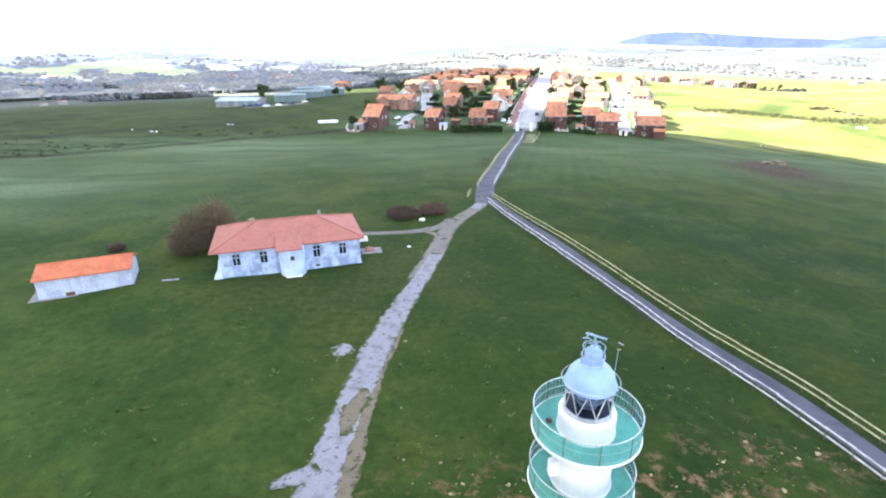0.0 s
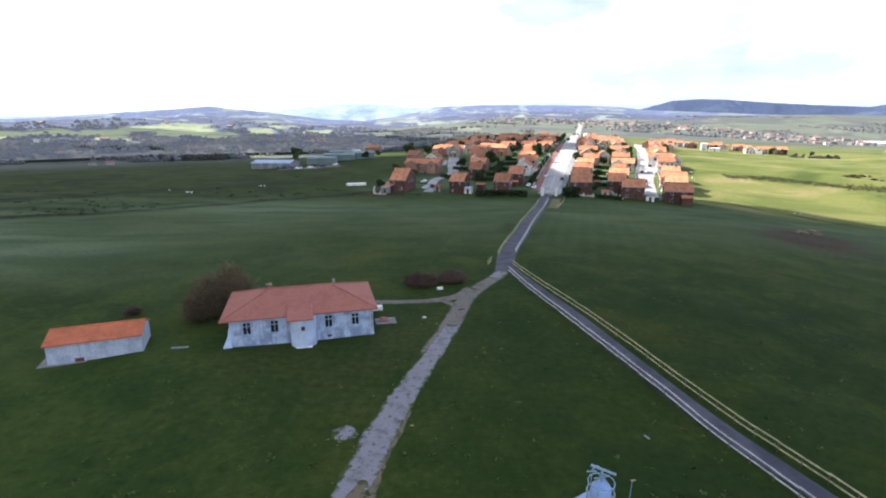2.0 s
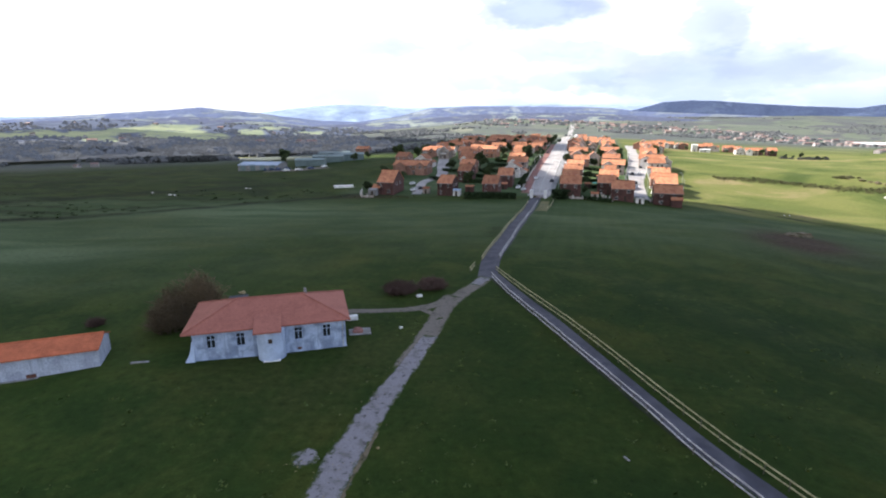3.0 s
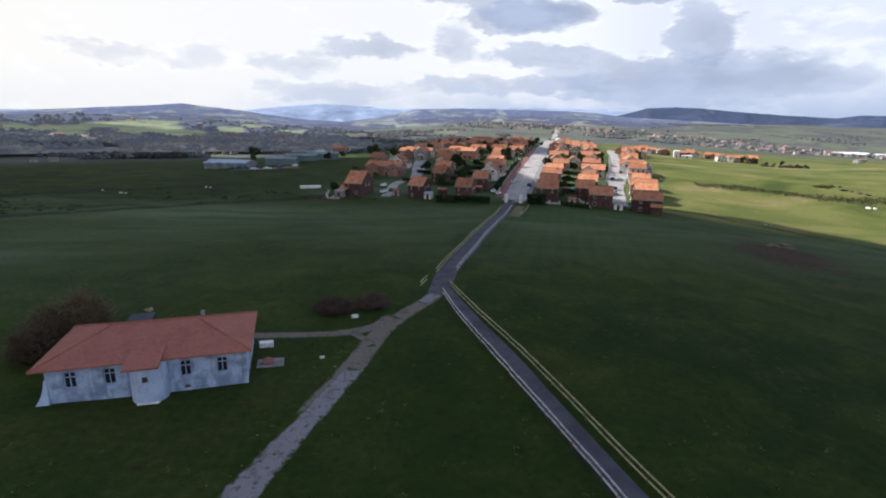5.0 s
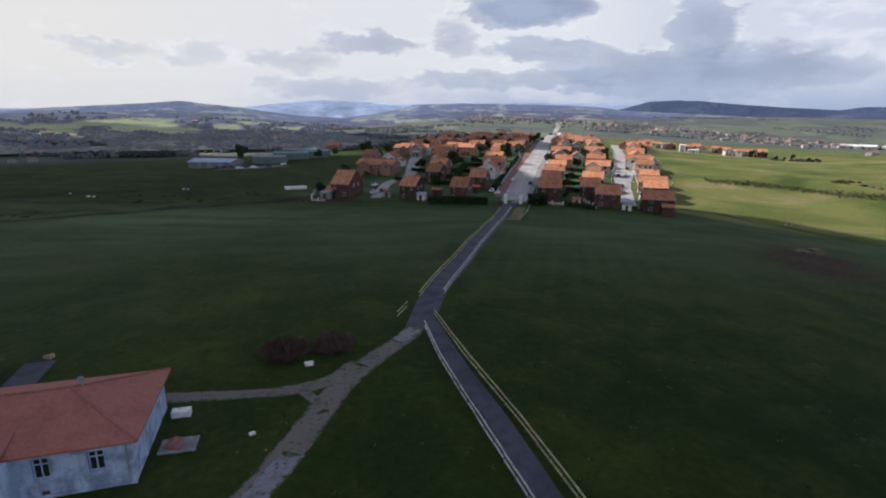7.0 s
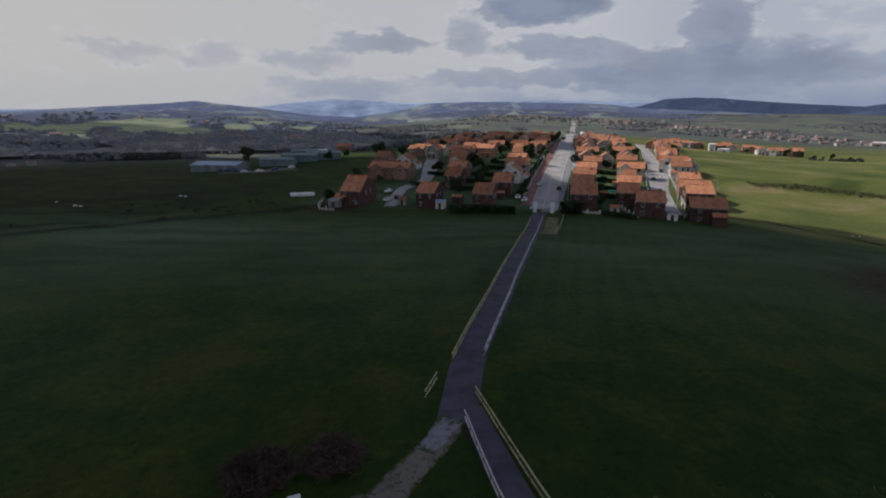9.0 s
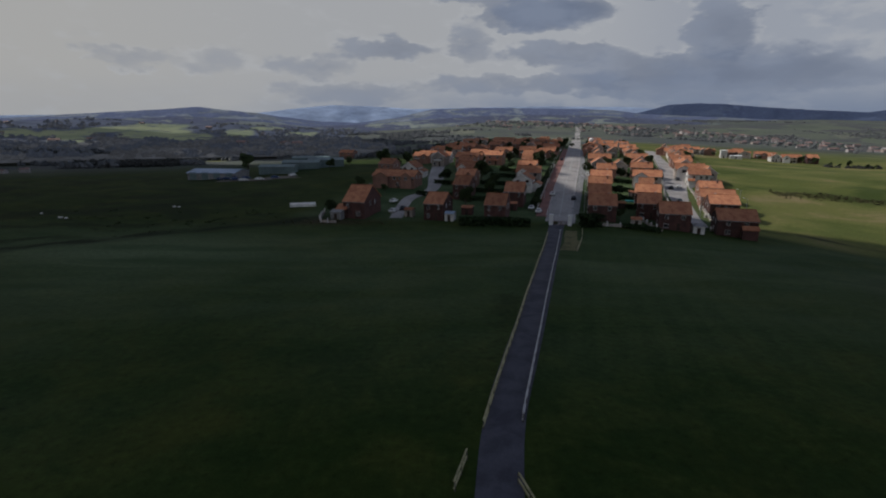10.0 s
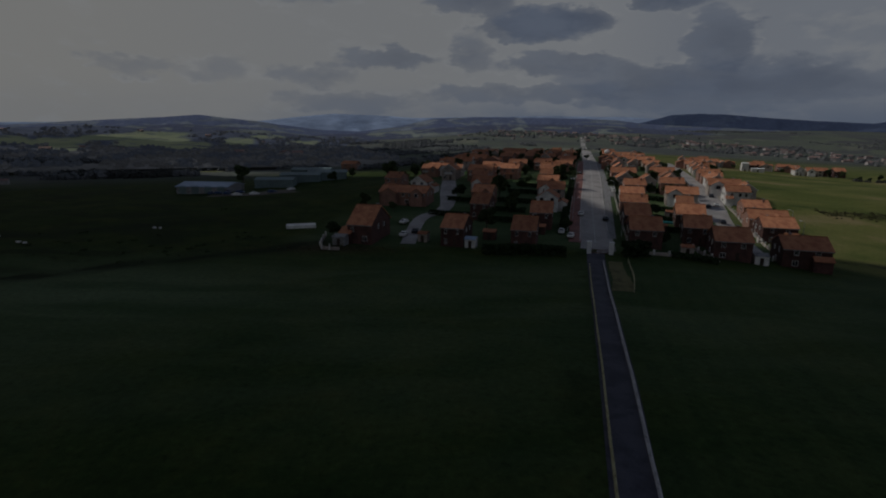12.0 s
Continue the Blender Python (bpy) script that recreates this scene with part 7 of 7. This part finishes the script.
# ---- woods and hedgerows of the country beyond ----
def far_woods():
    rnd = random.Random(5)
    near, far, slope = ([], []), ([], []), ([], [])
    verts, faces = far

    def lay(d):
        """Woods close by and far woods, with haze put into their colour, are two bodies."""
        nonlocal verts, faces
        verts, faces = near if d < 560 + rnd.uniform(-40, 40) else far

    def clump(x, y, r):
        """A bare winter crown: a rounded body with sprays of twigs standing out of it."""
        z = max(gz(x, y), slope_height(x, y))
        k, n = len(verts), 6
        verts.append((x, y, z + r * rnd.uniform(0.85, 1.2)))
        for q, (f, u) in enumerate(((0.55, 0.75), (0.85, 0.35), (0.8, -0.1))):
            for i in range(n):
                a, j = 2 * math.pi * (i + 0.5 * q) / n, rnd.uniform(0.7, 1.15)
                verts.append((x + r * f * j * math.cos(a), y + r * f * j * math.sin(a), z + r * u * rnd.uniform(0.75, 1.25)))
        for i in range(n):
            j = (i + 1) % n
            faces.append((k, k + 1 + i, k + 1 + j))
            for q in (0, 1):
                c = k + 1 + q * n
                faces.append((c + i, c + n + i, c + n + j, c + j))
        for _ in range(14):
            a, q = rnd.uniform(0, 6.3), r * rnd.uniform(0.3, 1.15)
            c = Vector((x + q * math.cos(a), y + q * math.sin(a), z + r * (1.12 - 0.8 * (q / r) ** 2) * rnd.uniform(0.6, 1.1)))
            e = Euler((rnd.uniform(-0.9, 0.9), rnd.uniform(-0.9, 0.9), rnd.uniform(0, 6.3))).to_matrix()
            u, w = e @ Vector((r * rnd.uniform(0.10, 0.2), 0, r * 0.04)), e @ Vector((0, r * rnd.uniform(0.08, 0.16), r * rnd.uniform(0.06, 0.12)))
            k = len(verts)
            verts.extend([tuple(c - u - w), tuple(c + u - w * 0.7), tuple(c + u * 0.5 + w), tuple(c - u * 0.7 + w * 0.8)])
            faces.append((k, k + 1, k + 2, k + 3))
    for _ in range(46000):
        az, d = rnd.uniform(-50, 52), 400 * (2400 / 400) ** rnd.random()
        x, y = 10 + d * math.sin(radians(az)), 40 + d * math.cos(radians(az))
        if az > 9 and d < 900 or -9 < az <= 22 and d < 560 or -20 < az <= -3 and d < 480:
            continue
        if az < -20 and d < 470 and not (-33 < az < -23 and d > 410):
            continue
        if az < 3 and d > 1440:
            continue
        up = slope_height(x, y)
        if up > gz(x, y):     # woods of the slope stand in stretches and keep off its fields
            v = noise.noise((az * 0.5, math.log(d) * 8.0, 9.0)) + 0.4 * noise.noise((x * 0.02, y * 0.02, 2.0))
            if v > (-0.4 if d < 720 else -0.05) and rnd.random() < 0.4 and slope_field(az, math.degrees(math.atan2(up - 25, d))) < 0.2:
                verts, faces = slope
                clump(x, y, rnd.uniform(2.2, 4.4))
            continue
        v = noise.noise((az * 0.16, math.log(d) * 9.0, 3.0)) + 0.5 * noise.noise((x * 0.012, y * 0.012, 7.0))
        if v > (0.10 if az < 2 else 0.30) - (0.25 if d < 640 and -36 < az < -20 else 0):
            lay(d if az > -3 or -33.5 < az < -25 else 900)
            clump(x, y, rnd.uniform(1.8, 3.6) * (1 if d < 900 else 1.3))
    lay(100)
    for _ in range(26):       # brambles at the end of the far lane
        f = rnd.random()
        clump(305 + 34 * f + rnd.gauss(0, 1.5), 440 - 16 * f + rnd.gauss(0, 1.5), rnd.uniform(1.2, 2.4))
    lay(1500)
    for k in range(14):
        for _ in range(34):
            az, d = 7 + 3.1 * k + rnd.gauss(0, 2.0), 1830 - 62 * k + rnd.gauss(0, 130)
            clump(10 + d * math.sin(radians(az)), 40 + d * math.cos(radians(az)), rnd.uniform(3.0, 6.0))
    for x0, y0, x1, y1, n in ((-232, 392, -196, 398, 30), (-330, 470, -250, 480, 26), (-40, 420, 20, 470, 26)):
        for _ in range(n):
            f = rnd.random()
            clump(x0 + (x1 - x0) * f + rnd.gauss(0, 4), y0 + (y1 - y0) * f + rnd.gauss(0, 4), rnd.uniform(2.5, 5.0))
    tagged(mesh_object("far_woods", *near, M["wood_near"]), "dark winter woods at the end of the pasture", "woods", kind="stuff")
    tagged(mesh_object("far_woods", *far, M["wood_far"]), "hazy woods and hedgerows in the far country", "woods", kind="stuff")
    # slope woods glow faintly too, their haze put into the material
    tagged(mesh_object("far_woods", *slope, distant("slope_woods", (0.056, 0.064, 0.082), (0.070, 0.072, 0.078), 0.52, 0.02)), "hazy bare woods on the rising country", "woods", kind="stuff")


far_woods()


def field_scrub():
    """Tussocks and brambles along the ditch and in the rough pasture."""
    rnd = random.Random(8)
    verts, faces = [], []

    def tuft(x, y, r):
        z = gz(x, y)
        for _ in range(14):
            a, q = rnd.uniform(0, 6.3), r * rnd.random()
            c = Vector((x + q * math.cos(a), y + q * math.sin(a), z + r * 0.7 * rnd.random()))
            e = Euler((rnd.uniform(0, 6.3), rnd.uniform(0, 6.3), rnd.uniform(0, 6.3))).to_matrix()
            u, v = e @ Vector((r * 0.35, 0, 0)), e @ Vector((0, r * 0.28, r * 0.1))
            k = len(verts)
            verts.extend([tuple(c - u - v), tuple(c + u - v), tuple(c + u + v), tuple(c - u + v)])
            faces.append((k, k + 1, k + 2, k + 3))
    for _ in range(1500):
        x = rnd.uniform(160, 310)
        tuft(x, 262 - 0.38 * (x - 200) + 4 * math.sin(x / 13) + rnd.gauss(0, 3.4), rnd.uniform(0.2, 0.6))
    for _ in range(24):
        tuft(-20 + rnd.gauss(0, 9), 206 + rnd.gauss(0, 2.4), rnd.uniform(0.2, 0.5))
    for _ in range(40):
        tuft(233 + rnd.gauss(0, 2.5), 277 + rnd.gauss(0, 1.5), rnd.uniform(0.6, 1.4))
    return tagged(mesh_object("field_scrub", verts, faces, M["scrub"]), "olive tussocks and brambles on the pasture", "scrub", kind="stuff")


field_scrub()


def marsh_rushes():
    """Dark rushes and low bushes in the wet ground beyond the ditch."""
    rnd = random.Random(14)
    verts, faces = [], []
    for _ in range(260):
        x = rnd.uniform(-190, -38)
        y = float(np.interp(x, [-220, -96, -77, -50, -26, 0], [110, 158, 175, 194, 212, 222])) + rnd.uniform(0, 95) * rnd.random()
        if noise.noise((x * 0.03, y * 0.05, 2.0)) < rnd.uniform(-0.2, 0.25) or -50 < x < -28 and 222 < y < 240:
            continue
        r = rnd.uniform(0.25, 0.65)
        for _k in range(22):
            c = Vector((x + rnd.gauss(0, r), y + rnd.gauss(0, r * 0.8), gz(x, y) + r * 0.7 * rnd.random()))
            e = Euler((rnd.uniform(0, 6.3), rnd.uniform(0, 6.3), rnd.uniform(0, 6.3))).to_matrix()
            u, v = e @ Vector((r * 0.25, 0, 0)), e @ Vector((0, r * 0.2, r * 0.08))
            k = len(verts)
            verts.extend([tuple(c - u - v), tuple(c + u - v), tuple(c + u + v), tuple(c - u + v)])
            faces.append((k, k + 1, k + 2, k + 3))
    return tagged(mesh_object("marsh_rushes", verts, faces, M["leaf"]), "dark rushes and low bushes on wet pasture", "rushes", kind="stuff")


marsh_rushes()


# ---- the cloud whose shadow lies on the near pasture ----
def cloud(rim, H, label):
    """A broad broken cloud; where its shadow falls is given on the ground, and it floats up the sun's way from there."""
    lift = TO_SUN * (H / TO_SUN.z)
    rim = smooth_line([*rim, rim[0]], 12.0)[:-1]
    c = rim.mean(axis=0)
    verts, faces, n, rings = [], [], len(rim), 9
    for side in (1, -1):
        for k in range(rings + 1):
            f = k / rings
            for i, p in enumerate(rim):
                q = c + (p - c) * (1 - f * 0.999)
                w = 4 * noise.noise((q[0] * 0.05, q[1] * 0.05, 1)) * (1 - f)
                puff = (24 if side > 0 else 8) * math.sqrt(min(1, f * 3)) * (1 + 0.6 * noise.noise((q[0] * 0.012, q[1] * 0.012, side * 4)))
                verts.append((q[0] + lift.x + w, q[1] + lift.y + w, H + side * puff))
    m = (rings + 1) * n
    for s in (0, 1):
        for k in range(rings):
            for i in range(n):
                j = (i + 1) % n
                a = s * m + k * n
                f = (a + i, a + j, a + n + j, a + n + i)
                faces.append(f if s == 0 else f[::-1])
    return tagged(mesh_object("backdrop_cloud", verts, faces, M["vapour"], smooth=True), label, "cloud", kind="structure")


cloud([(-900, 520), (-600, 580), (-320, 570), (-238, 560), (-196, 470), (-150, 430), (-70, 390), (-10, 350), (45, 328), (66, 284), (74, 252), (96, 224), (119, 219), (134, 212), (150, 200), (166, 178), (200, 142), (260, 100), (330, 0), (300, -220), (100, -380), (-250, -380), (-480, -150)], 420.0, "broad grey cloud drifting over the pasture")
cloud([(-1300, 760), (-700, 700), (-330, 690), (-190, 670), (-100, 590), (-52, 440), (10, 372), (62, 368), (92, 374), (122, 386), (138, 430), (128, 476), (96, 540), (60, 640), (0, 760), (-100, 900), (-700, 960), (-1300, 900)], 760.0, "broad grey cloud drifting over the far country")
